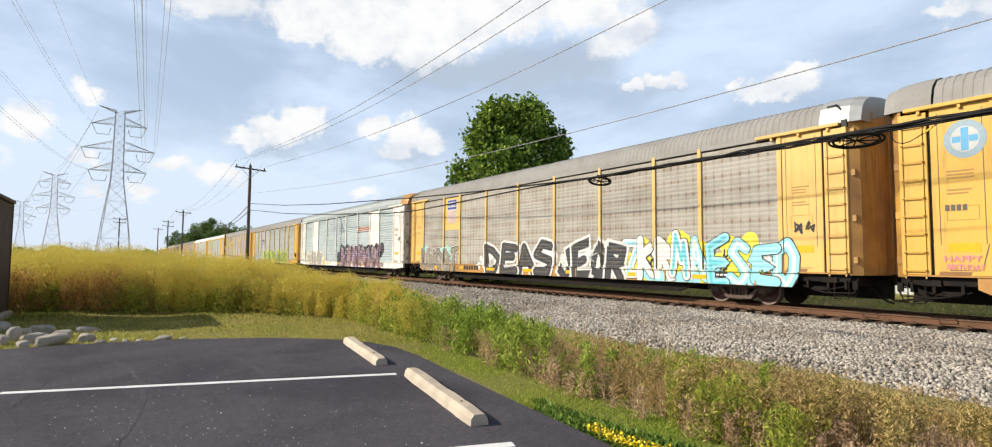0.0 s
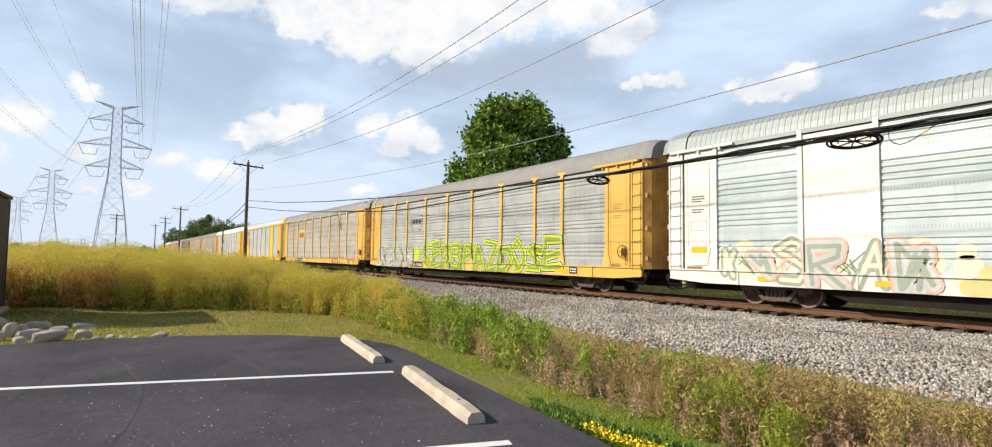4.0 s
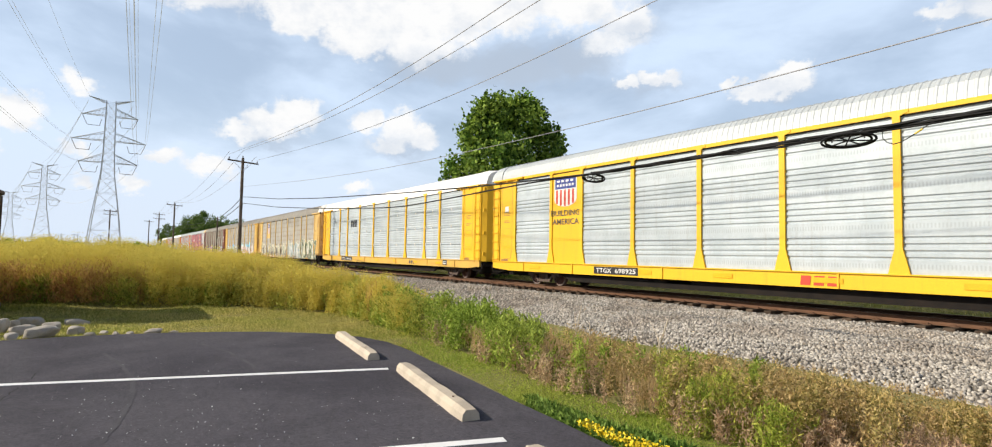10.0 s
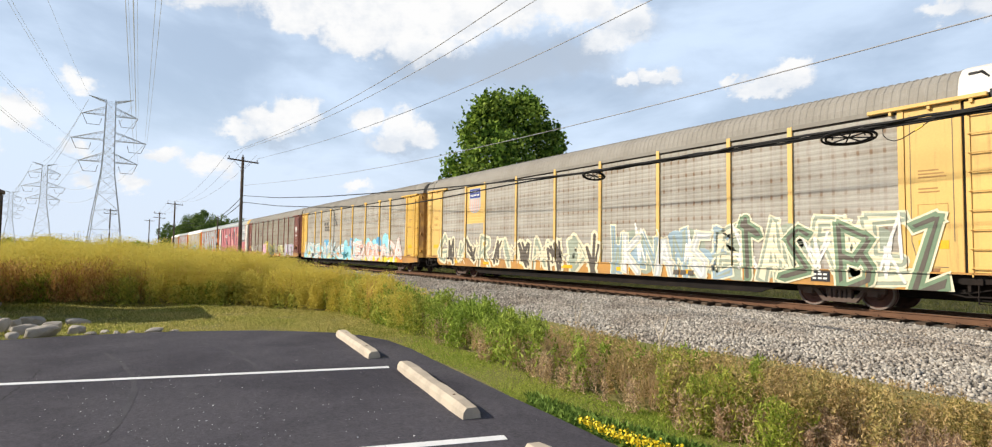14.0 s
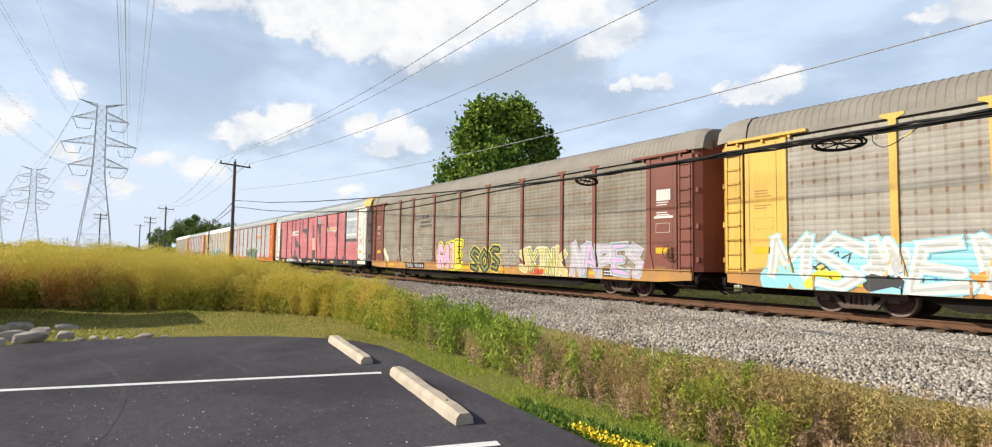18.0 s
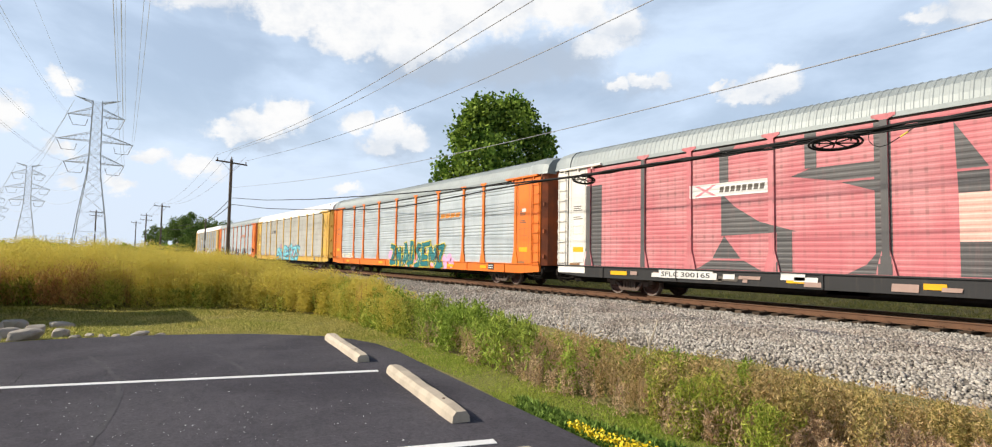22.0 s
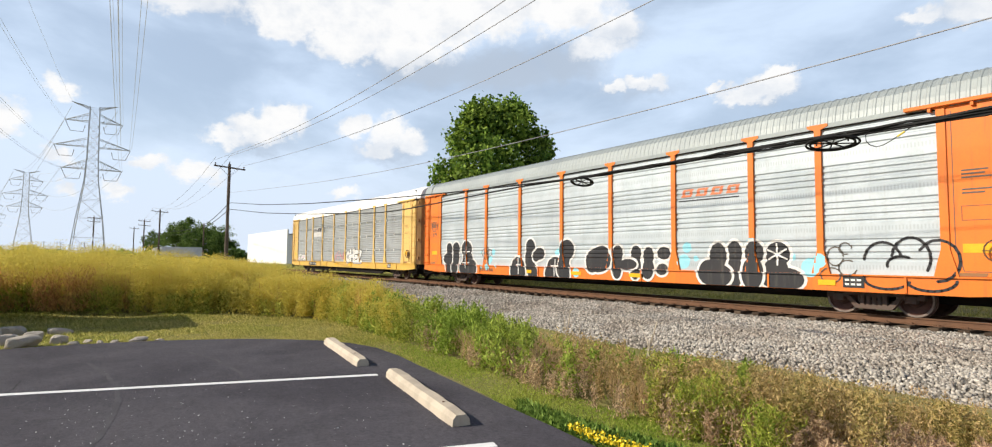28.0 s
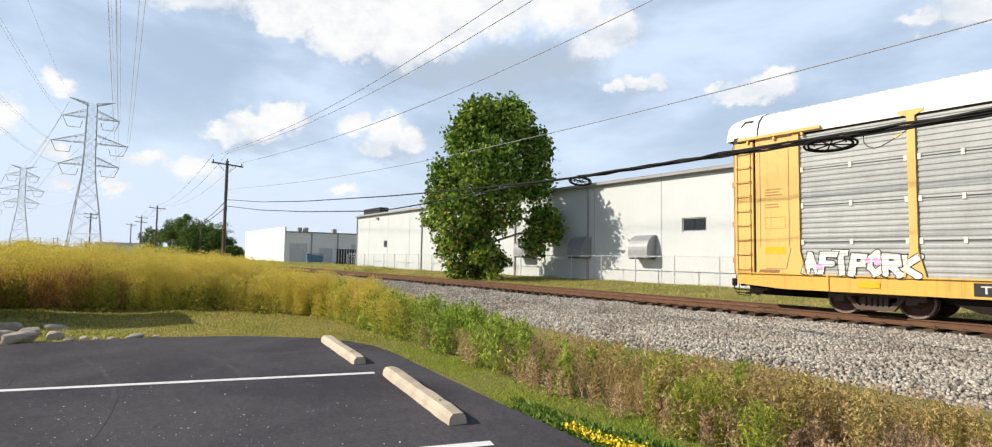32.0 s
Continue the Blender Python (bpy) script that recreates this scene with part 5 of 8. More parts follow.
def marks(k, spec):
    """Small stencilled lines, caution plates and reflectors that every car carries."""
    rnd = random.Random(100 + k)
    dark = P_WHITE if spec["body"] is BROWN else P_FADED if spec["body"] in (YELLOW, YELLOW_PALE, YELLOW_NEW) else P_DUST
    for s in (-1, 1):
        c = s * 12.42
        bars(k, "caution_plate", [(c - 0.3, c + 0.3, 1.58, 1.78, 0)], REFLECT, 0.006, "yellow caution plate")
        bars(k, "stencil_lines", [(c - 0.28, c + 0.28 * rnd.uniform(.3, 1), z, z + 0.035, 0) for z in (2.9, 2.98, 3.25, 3.33, 3.41)], dark, 0.006)
        bars(k, "stencil_frame", [(c - 0.3, c + 0.3, 2.62, 2.63, 0), (c - 0.3, c + 0.3, 2.30, 2.31, 0), (c - 0.3, c - 0.29, 2.31, 2.62, 0), (c + 0.29, c + 0.3, 2.31, 2.62, 0)], dark, 0.006)
        for g in (-0.44, 0.40):
            bars(k, "panel_groove", [(c + g, c + g + 0.014, 1.75, 4.82, 0)], P_DUST, 0.005)
        bars(k, "panel_groove", [(c - s * 0.30, c - s * 0.30 + 0.018, 1.16, 1.75, -s * 0.14)], P_DUST, 0.005)
        bars(k, "panel_groove", [(c - 0.28, c + 0.28, 1.15, 1.165, 0)], P_DUST, 0.005)
        bars(k, "rust_stain", [(c - 0.5, c + 0.1, 1.05, 1.13, 0.03)], P_RUSTY, 0.004)
    for x in np.arange(-10.4, 11, 3.2):
        if -8.6 < x < -4.4 and k not in (0, 1, 2, 7):
            continue
        bars(k, "reflector", [(x + rnd.uniform(-.2, .2), x + 0.62, 0.74, 0.88, 0)], REFLECT, 0.020, "orange-yellow reflector strip")
    bars(k, "data_panel", [(9.6, 10.1, 0.70, 0.98, 0)], P_BLACK, 0.012, "small black data panel")
    bars(k, "data_lines", [(9.65 + .14 * i, 9.75 + .14 * i, z, z + 0.05, 0) for i in range(3) for z in (0.76, 0.87)], P_WHITE, 0.015)


for k, (spec, _) in enumerate(CARS):
    marks(k, spec)

# car by car
ring = [[(-12.33 + q * math.cos(a), 4.14 + q * math.sin(a) * 1.1) for a in np.linspace(0, 2 * math.pi, 24, endpoint=False)] for q in (0.40, 0.27)]
lay([(ring[0], 0.0)], TRAIN[0], P_STEEL, "round_emblem", 0.006, "round emblem with a blue cross")
lay([(ring[1], 0.0)], TRAIN[0], P_GREYISH, "emblem_disc", 0.009)
bars(0, "emblem_cross", [(-12.40, -12.26, 3.88, 4.40, 0), (-12.57, -12.41, 4.07, 4.21, 0), (-12.25, -12.09, 4.07, 4.21, 0)], P_BLUE, 0.012, "blue cross")
bars(0, "owner_mark", [(-12.75 + .11 * i, -12.67 + .11 * i, 2.52, 2.66, 0) for i in range(4)], P_DUST, 0.008)
lettering(0, "HAPPY", -12.8, -12.1, 1.36, 1.50, P_ROSE, "chalk_words")
lettering(0, "BIRTHDAY", -12.75, -12.05, 1.16, 1.30, P_ROSE, "chalk_words")

bars(1, "yellow_patch", [(-9.0, -7.15, 3.0, 4.9, 0)], YELLOW_PALE, 0.004, "faded yellow patch")
shield(1, -8.68, -7.55, 3.35, 4.78)
for seed, (a, b, lo, hi) in enumerate(((-5.0, -4.2, 0.9, 1.5), (-3.9, -0.4, 1.4, 1.95), (-0.4, 1.5, 1.2, 1.75), (1.6, 5.4, 0.9, 1.95))):
    splash(1, a, b, lo, hi, P_WHITE, (6, 14, 9, 18)[seed], 31 + seed, (0.14, 0.30))
graffiti(1, "DEAS", -4.25, 1.35, 0.60, 1.98, ((0.13, P_WHITE), (0.02, P_GREY), (-0.15, P_DUST)), 0.19, 3, 0.2, 10, "", True)
graffiti(1, "JEOR", 1.75, 5.7, 0.60, 2.08, ((0.13, P_WHITE), (0.02, P_GREY), (-0.15, P_DUST)), 0.17, 4, 0.25)
graffiti(1, "~~~~", -3.9, 1.2, 0.8, 1.8, ((0.0, P_GREYISH),), 0.016, 71, 0.2)
graffiti(1, "~~~", 1.9, 5.4, 0.8, 1.9, ((0.0, P_GREYISH),), 0.016, 72, 0.2)
bars(1, "car_number", [(-6.55 + .27 * i, -6.36 + .27 * i, 0.74, 0.96, 0) for i in range(6)], P_BLACK, 0.012, "black painted car number")
bars(1, "owner_mark", [(-7.7 + .16 * i, -7.6 + .16 * i, 0.78, 0.90, 0) for i in range(4)], P_FADED, 0.012)
splash(1, 5.9, 12.0, 0.75, 2.0, P_YELL, 26, 6, (0.25, 0.5))
splash(1, 6.5, 12.0, 0.65, 0.9, P_CYAN, 10, 7, (0.15, 0.35), 0.006)
graffiti(1, "ZKRMAESEO", 5.7, 12.3, 0.62, 2.1, ((0.035, P_BLACK), (0.008, (P_WHITE, P_WHITE, P_WHITE, P_WHITE, P_CYAN, P_CYAN, P_CYAN, P_CYAN, P_CYAN)), (-0.09, (P_CYAN, P_WHITE, P_WHITE, P_AQUA, P_WHITE, P_AQUA, P_WHITE))), 0.145, 8, 0.3)
graffiti(1, "~~~~", 6.2, 12.0, 0.7, 1.9, ((0.0, (P_BLACK, P_WHITE)),), 0.02, 65, 0.2)
graffiti(1, "UWOGT", -12.0, -7.3, 0.68, 1.98, ((0.035, P_WHITE), (0.0, (P_DUST, P_TAN)), (-0.07, P_TAN)), 0.17, 9, 0.12, 10, "", True)
splash(1, -11.7, -7.6, 1.65, 2.0, P_SEAFOAM, 12, 77, (0.12, 0.24))
splash(1, -9.0, -7.6, 1.0, 1.6, P_SEAFOAM, 6, 3, (0.10, 0.22), 0.003)
graffiti(1, "~~", 12.1, 12.85, 2.1, 2.5, ((0.0, P_BLACK),), 0.02, 10)

for i in range(4):
    x = 4.35 + .66 * i
    bars(2, "owner_mark", [(x, x + .13, 3.50, 3.80, .09), (x + .34, x + .47, 3.50, 3.80, .09), (x + .13, x + .34, 3.50, 3.58, .02), (x + .19, x + .40, 3.72, 3.80, .02)], P_REDDISH, 0.012)
bars(2, "underline", [(4.2, 6.75, 3.38, 3.43, 0)], P_DUST, 0.012)
splash(2, -0.2, 9.6, 1.5, 2.05, P_GREY, 80, 11, (0.32, 0.5))
splash(2, -0.9, 1.2, 0.7, 1.5, P_GREY, 10, 12, (0.2, 0.4))
graffiti(2, "HIWAUX", 0.3, 9.6, 0.60, 2.15, ((0.055, P_WHITE), (0.02, (P_PURP, P_MAUVE)), (-0.14, (P_MAUVE, P_BROWNISH, P_MAUVE))), 0.23, 12, 0.15)
for seed, low, high, thick, paints in ((66, 0.65, 1.5, 0.030, (P_PLUM, P_BROWNISH, P_TAN)), (76, 0.9, 2.0, 0.022, (P_LILAC, P_PLUM)), (96, 1.1, 2.1, 0.018, (P_PURP, P_LILAC, P_SAGE))):
    graffiti(2, "~" * 14, 0.5, 9.4, low, high, ((0.0, paints),), thick, seed, 0.2, lift=0.030)
splash(2, -11.8, -5.0, 0.9, 1.8, P_CREAM, 22, 13, (0.15, 0.35))
splash(2, -7.0, -4.6, 0.65, 1.2, P_STRAW, 7, 15, (0.15, 0.30), 0.003)
graffiti(2, "**SRA~", -11.8, -5.8, 0.7, 2.0, ((0.06, (P_WHITE, P_SALMON)), (0.0, (P_SAGE, P_GREYISH)), (-0.10, (P_CREAM, P_SAGE))), 0.16, 14, 0.2, 10, "", True)
graffiti(2, "~~~~", -11.5, -6.0, 0.8, 1.9, ((0.0, (P_GREEN, P_SALMON)),), 0.018, 88, 0.2)
lettering(2, "BI", 12.72, 12.95, 2.56, 2.80, P_DUST)

bars(3, "owner_mark", [(-6.3 + .46 * i, -5.95 + .46 * i, 3.45, 3.72, .06) for i in range(3)] + [(-6.5, -6.44, 3.22, 3.95, 0), (-4.86, -4.80, 3.22, 3.95, 0), (-6.5, -6.3, 3.22, 3.27, 0), (-5.0, -4.8, 3.9, 3.95, 0), (-6.3, -6.1, 3.0, 3.1, 0), (-5.2, -5.0, 3.0, 3.1, 0)], P_BLACK)
number_board(3, -6.4, -4.5, 0.66, 0.97, "716162")
splash(3, -12.0, -5.4, 1.2, 1.9, P_LIME, 18, 15, (0.15, 0.35))
graffiti(3, "SKWER~S~", -12.2, -6.1, 0.62, 2.0, ((0.04, P_BLACK), (0.015, P_WHITE), (-0.02, P_MIDGREY), (-0.09, P_GREYISH)), 0.15, 15, 0.2)
graffiti(3, "~~~~~~", -11.8, -6.2, 0.66, 1.9, ((0.0, (P_LIME, P_OLIVE, P_WHITE)),), 0.04, 79, 0.3)
graffiti(3, "SERBPAZDOSE", -4.5, 9.0, 0.62, 2.2, ((0.07, P_WHITE), (0.04, P_BLACK), (0.0, P_LIME), (-0.1, P_OLIVE)), 0.18, 16, 0.25)

bars(4, "yellow_patch", [(-6.95, -4.38, 3.0, 4.0, 0)], YELLOW, 0.012, "yellow patch behind the sign")
bars(4, "owner_mark", [(-6.55 + .62 * i, -6.05 + .62 * i, 3.25, 3.68, .08) for i in range(3)] + [(-6.55, -4.8, 3.12, 3.18, 0)], P_DUST, 0.016)
bars(4, "notice_plate", [(-12.85, -12.05, 3.35, 3.95, 0)], REFLECT, 0.007, "yellow notice plate")
bars(4, "notice_lines", [(-12.7, -12.2, z, z + 0.07, 0) for z in (3.45, 3.62, 3.79)], P_FADED, 0.010)
number_board(4, -7.85, -5.0, 0.66, 0.97, "979151")
bars(4, "owner_mark", [(5.2 + .4 * i, 5.5 + .4 * i, 0.68, 0.96, .03) for i in range(3)], P_RED)

shield(5, -8.85, -7.40, 3.45, 4.72, False)
lettering(5, "BUILDING", -9.0, -7.2, 3.05, 3.30, P_DUST, "slogan", 0.016)
lettering(5, "AMERICA", -8.95, -7.25, 2.68, 2.93, P_DUST, "slogan", 0.016)
number_board(5, -6.3, -4.0, 0.66, 0.95, "698925")
bars(5, "owner_mark", [(1.9 + .36 * i, 2.17 + .36 * i, 0.66, 0.92, .03) for i in range(3)], P_RED)
bars(5, "round_decal", [(-12.6, -12.3, 3.4, 3.7, 0)], P_WHITE, 0.006)

ink(6, -6.42, -4.95, 3.38, 3.92, P_BLACK, 3, 0.12)
number_board(6, -8.3, -5.75, 0.67, 0.97, "941545")
bars(6, "owner_mark", [(5.0 + .3 * i, 5.22 + .3 * i, 0.68, 0.88, .03) for i in range(3)], P_DUST)

bars(7, "yellow_patch", [(-9.0, -7.15, 2.9, 4.9, 0)], YELLOW_PALE, 0.004, "faded yellow patch")
shield(7, -8.68, -7.55, 3.45, 4.78)
splash(7, 2.4, 11.4, 0.9, 1.9, P_SAGE, 30, 17, (0.3, 0.55))
splash(7, 2.6, 6.2, 1.0, 1.9, P_STEEL, 16, 18, (0.25, 0.45), 0.004)
graffiti(7, "WKNAMSE", 2.0, 7.2, 0.62, 2.25, ((0.05, P_CREAM), (0.0, (P_STEEL, P_GREYISH)), (-0.08, (P_SAGE, P_WHITE))), 0.12, 19, 0.35)
graffiti(7, "FTASRBEZ", 6.6, 12.7, 0.62, 2.5, ((0.05, P_CREAM), (0.0, (P_SAGE, P_GREEN)), (-0.09, (P_CREAM, P_DUST))), 0.15, 119, 0.35)
graffiti(7, "~~~~~~~~~~", 2.2, 12.2, 0.7, 2.4, ((0.0, (P_CREAM, P_WHITE)),), 0.034, 61, 0.25)
graffiti(7, "G~*~R~*~N~~*", -12.3, 1.7, 0.62, 2.2, ((0.07, P_CREAM), (-0.05, (P_SAGE, P_DUST))), 0.13, 20, 0.3)
graffiti(7, "~~~~~~~~", -12.0, 1.5, 0.7, 2.0, ((0.0, P_CREAM),), 0.03, 62, 0.2)
bars(7, "owner_mark", [(4.98 + .3 * i, 5.2 + .3 * i, 0.7, 0.86, .03) for i in range(3)], P_DUST, 0.034)

splash(8, -12.6, 6.5, 0.8, 1.45, P_CYAN, 60, 21, (0.3, 0.5))
splash(8, -9.0, 8.0, 1.5, 2.0, P_BLUE, 9, 22, (0.3, 0.55), 0.003)
splash(8, -1.0, 9.0, 1.3, 2.1, P_CYAN, 14, 23, (0.4, 0.6), 0.005)
graffiti(8, "~*~*~*~*", -11.5, 0.5, 0.64, 1.3, ((0.0, (P_YELL, P_GREY, P_ORNG, P_TEAL)),), 0.10, 63, 0.3)
graffiti(8, "MS~E*A~K*E", -12.2, -0.5, 0.74, 1.9, ((0.04, P_CYAN), (0.0, P_WHITE), (-0.09, P_GREYISH)), 0.14, 24, 0.4)
graffiti(8, "~~~~~~", -11.5, 0.0, 0.7, 1.8, ((0.0, (P_GREY, P_BLUE)),), 0.02, 64, 0.2)
splash(8, 1.5, 11.0, 0.8, 1.6, P_SALMON, 14, 25, (0.3, 0.55), 0.008)
splash(8, 2.0, 11.0, 0.62, 0.9, P_ORNG, 10, 26, (0.3, 0.5), 0.010)
graffiti(8, "ZE~OS*EA", 1.2, 11.2, 0.66, 2.0, ((0.04, P_SALMON), (0.0, P_WHITE), (-0.09, P_SALMON), (-0.12, P_WHITE)), 0.16, 27, 0.4)
graffiti(8, "~~~~~~", 1.4, 11.0, 0.7, 1.9, ((0.0, (P_SALMON, P_WHITE, P_ORNG)),), 0.022, 68, 0.25)
splash(8, 1.4, 11.6, 0.62, 0.8, P_YELL, 16, 69, (0.12, 0.3), 0.03)
ink(8, -6.2, -4.9, 3.62, 3.88, P_DUST, 2, 0.3)
bars(8, "owner_name", [(-6.1 + 0.200 * i, -6.1 + 0.200 * (i + 0.7), 3.35, 3.5, 0.03) for i in range(7)], P_DUST)
bars(8, "owner_name", [(-6.1 + 0.194 * i, -6.1 + 0.194 * (i + 0.7), 3.12, 3.27, 0.03) for i in range(8)], P_DUST)
number_board(8, -7.9, -5.6, 0.66, 0.9, "995788", P_WHITE, None)

ink(9, -5.95, -5.0, 3.66, 3.90, P_DUST, 2, 0.3)
bars(9, "owner_mark", [(-7.0, -6.05, z, z + 0.035, .05) for z in (3.66, 3.74, 3.82)], P_DUST)
bars(9, "owner_name", [(-6.1 + 0.186 * i, -6.1 + 0.186 * (i + 0.7), 3.38, 3.52, 0.03) for i in range(7)], P_DUST)
bars(9, "owner_name", [(-6.1 + 0.188 * i, -6.1 + 0.188 * (i + 0.7), 3.15, 3.29, 0.03) for i in range(8)], P_DUST)
number_board(9, -8.0, -5.4, 0.64, 0.98, "993364")
graffiti(9, "*", -11.6, -10.5, 1.05, 2.2, ((0.0, P_CREAM),), 0.16, 28)
graffiti(9, "OWS", -9.1, -5.9, 1.10, 1.80, ((0.02, P_WHITE), (0.0, P_TAN)), 0.16, 29, 0.2, soft=True)
graffiti(9, "O~", -5.9, -4.4, 1.2, 1.85, ((0.03, P_DUST), (0.0, P_TAN)), 0.2, 70, 0.2)
graffiti(9, "GATE", -3.8, -1.0, 0.68, 2.15, ((0.14, P_YELL), (0.05, P_BLACK), (0.0, (P_PINK, P_PINK, P_PINK, P_YELL))), 0.15, 30, 0.05, soft=True)
graffiti(9, "SOS", -0.05, 2.6, 0.70, 1.9, ((0.07, P_YELL), (0.02, P_GREY), (-0.12, P_OLIVE)), 0.17, 31, 0.1, soft=True)
graffiti(9, "ZOM", 2.7, 4.2, 1.0, 1.7, ((0.02, P_GREYISH), (0.0, P_TAN)), 0.09, 32)
graffiti(9, "SYTNK", 4.2, 7.5, 0.70, 1.9, ((0.05, P_CREAM), (0.0, (P_STRAW, P_OLIVE)), (-0.07, P_STRAW)), 0.12, 33, 0.25)
graffiti(9, "NAPES", 7.7, 11.6, 0.66, 2.0, ((0.05, P_GREYISH), (0.0, (P_LILAC, P_STEEL)), (-0.07, (P_GREYISH, P_PINK))), 0.13, 34, 0.2)
bars(9, "white_plate", [(12.15, 12.75, 3.42, 3.80, 0), (12.05, 12.85, 2.80, 2.88, 0)], P_WHITE, 0.007, "white stencilled plate")
bars(9, "owner_mark", [(5.0 + .34 * i, 5.26 + .34 * i, 0.66, 0.9, .03) for i in range(3)], P_RED, 0.03)

# car 10: broad red letters; the grey gaps between them, post by post
for x, w, z0, z1 in ((-11.55, 0.42, 1.05, 4.2), (-9.05, 0.10, 1.05, 4.9), (-5.85, 0.16, 3.4, 4.6), (-3.95, 0.22, 1.05, 2.2), (-1.45, 0.19, 1.05, 4.9), (-3.2, 0.16, 3.9, 4.9), (4.3, 0.13, 1.05, 4.9), (7.1, 0.15, 1.05, 4.95), (9.05, 0.16, 1.05, 4.95)):
    bars(10, "letter_gap", [(x - w, x + w, z0, z1, 0)], SOOT, 0.006, "grey gap between the letters")
for poly in (
    ((-5.95, 3.45), (-5.95, 2.1), (-3.6, 2.18), (-4.7, 2.5), (-5.5, 3.0)), ((-6.85, 1.05), (-4.65, 1.05), (-5.3, 1.4), (-5.85, 2.1), (-6.3, 1.35)), ((-3.75, 3.72), (-3.2, 3.9), (-1.5, 3.9), (-1.5, 3.1), (-2.6, 3.5)),
    ((-1.5, 1.75), (-1.5, 1.05), (-2.3, 1.05), (-1.85, 1.3)), ((-6.1, 4.95), (-5.4, 4.95), (-5.75, 4.45)), ((0.0, 4.6), (0.62, 3.5), (0.62, 2.95), (0.06, 2.95)), ((0.06, 1.85), (0.95, 1.85), (1.4, 1.06), (0.06, 1.06)),
    ((1.45, 4.6), (2.65, 4.5), (2.7, 1.1), (1.9, 3.2)), ((6.4, 3.1), (7.1, 3.6), (7.1, 2.5)), ((6.3, 1.05), (7.1, 1.05), (7.1, 1.6)), ((6.5, 4.96), (7.6, 4.96), (7.1, 4.55)), ((8.1, 1.05), (9.0, 1.05), (9.0, 1.5)),
):
    lay([(poly, 0.0)], TRAIN[10], SOOT, "letter_gap", 0.004, "grey gap between the letters")
lay([(((0.06, 2.95), (0.66, 2.95), (0.95, 1.85), (0.06, 1.85)), 0.0)], TRAIN[10], P_SALMON, "letter_gap", 0.004)
lay([(((1.5, 4.7), (2.6, 4.6), (2.6, 4.2), (1.6, 4.2)), 0.0)], TRAIN[10], SHEET_GREY, "bare_panel", 0.009, "bare silver sheet")
bars(10, "bare_panel", [(9.22, 11.7, 2.72, 4.93, 0)], SHEET_BRIGHT, 0.004, "bare silver sheet")
bars(10, "letter_gap", [(9.15, 11.75, 2.46, 2.70, 0)], SOOT, 0.006)
bars(10, "pale_band", [(9.25, 11.7, 2.95, 3.10, 0), (9.25, 11.7, 4.12, 4.32, 0)], P_WHITE, 0.008)
bars(10, "number_plate", [(-8.3, -6.2, 0.72, 0.98, 0)], P_WHITE, 0.034, "white number plate on the sill")
lettering(10, "300165", -7.4, -6.3, 0.77, 0.93, P_BLACK, "car_number", 0.038)
lettering(10, "SFLC", -8.2, -7.5, 0.77, 0.93, P_BLACK, "reporting_mark", 0.038)
rnd = random.Random(36)
for paint, n in ((P_WHITE, 12), (P_DUST, 6), (P_BROWNISH, 9)):
    spots = [(x, x + rnd.uniform(0.15, 0.7), z, z + rnd.uniform(0.08, 0.2), 0.02) for x, z in ((rnd.uniform(-11.4, 11.0), rnd.uniform(0.64, 0.82)) for _ in range(n))]
    bars(10, "sill_patch", spots, paint, 0.028 + 0.002 * n / 12)
bars(10, "white_sill_end", [(-13.6, -12.0, 0.74, 1.0, 0), (12.0, 13.6, 0.74, 1.0, 0)], WHITE, 0.006, "white end of the sill")
bars(10, "white_patch", [(4.4, 6.85, 3.38, 3.76, 0.0), (-7.05, -4.42, 3.34, 3.76, 0)], P_WHITE, 0.020)
bars(10, "owner_mark", [(4.55 + .56 * i, 5.0 + .56 * i, 3.50, 3.72, .10) for i in range(4)], P_ORNG, 0.024)
bars(10, "owner_mark", [(4.45, 6.75, 3.40, 3.45, 0)], P_DUST, 0.024)
bars(10, "owner_mark", [(-6.0 + .19 * i, -5.86 + .19 * i, 3.46, 3.64, .03) for i in range(8)], P_DUST, 0.024)
for s in (-1, 1):
    lay([(((-6.9, 3.55 - 0.17 * s), (-6.75, 3.55 - 0.17 * s), (-6.1, 3.55 + 0.17 * s), (-6.25, 3.55 + 0.17 * s)), 0.0)], TRAIN[10], P_ROSE, "owner_mark", 0.024 + 0.002 * s)
graffiti(10, "SAE", 12.0, 12.9, 2.2, 2.7, ((0.0, P_ROSE),), 0.025, 37)

splash(11, -2.8, 6.0, 0.8, 1.5, P_PINK, 22, 38, (0.25, 0.5))
graffiti(11, "ZMADSEMZ", -2.1, 5.1, 0.62, 2.05, ((0.08, P_YELL), (0.03, P_BLACK), (0.0, P_TEAL)), 0.125, 39, 0.3)
graffiti(11, "~~~~~~~~", -1.8, 4.8, 0.66, 2.0, ((0.05, P_YELL), (0.0, P_BLACK)), 0.035, 77, 0.3)
graffiti(11, "~~~~~~", -1.6, 4.6, 0.7, 1.7, ((0.0, (P_YELL, P_CYAN)),), 0.03, 78, 0.3)
bars(11, "owner_mark", [(4.5 + .55 * i, 4.95 + .55 * i, 3.45, 3.70, .15) for i in range(4)], P_ORNG)
bars(11, "owner_mark", [(4.4, 6.7, 3.33, 3.37, 0)], P_DUST)
bars(11, "white_plate", [(12.3, 12.6, 3.40, 3.56, 0)], P_WHITE, 0.007)
graffiti(11, "S~E~", -11.6, -8.8, 1.05, 1.4, ((0.0, P_CREAM),), 0.03, 40)

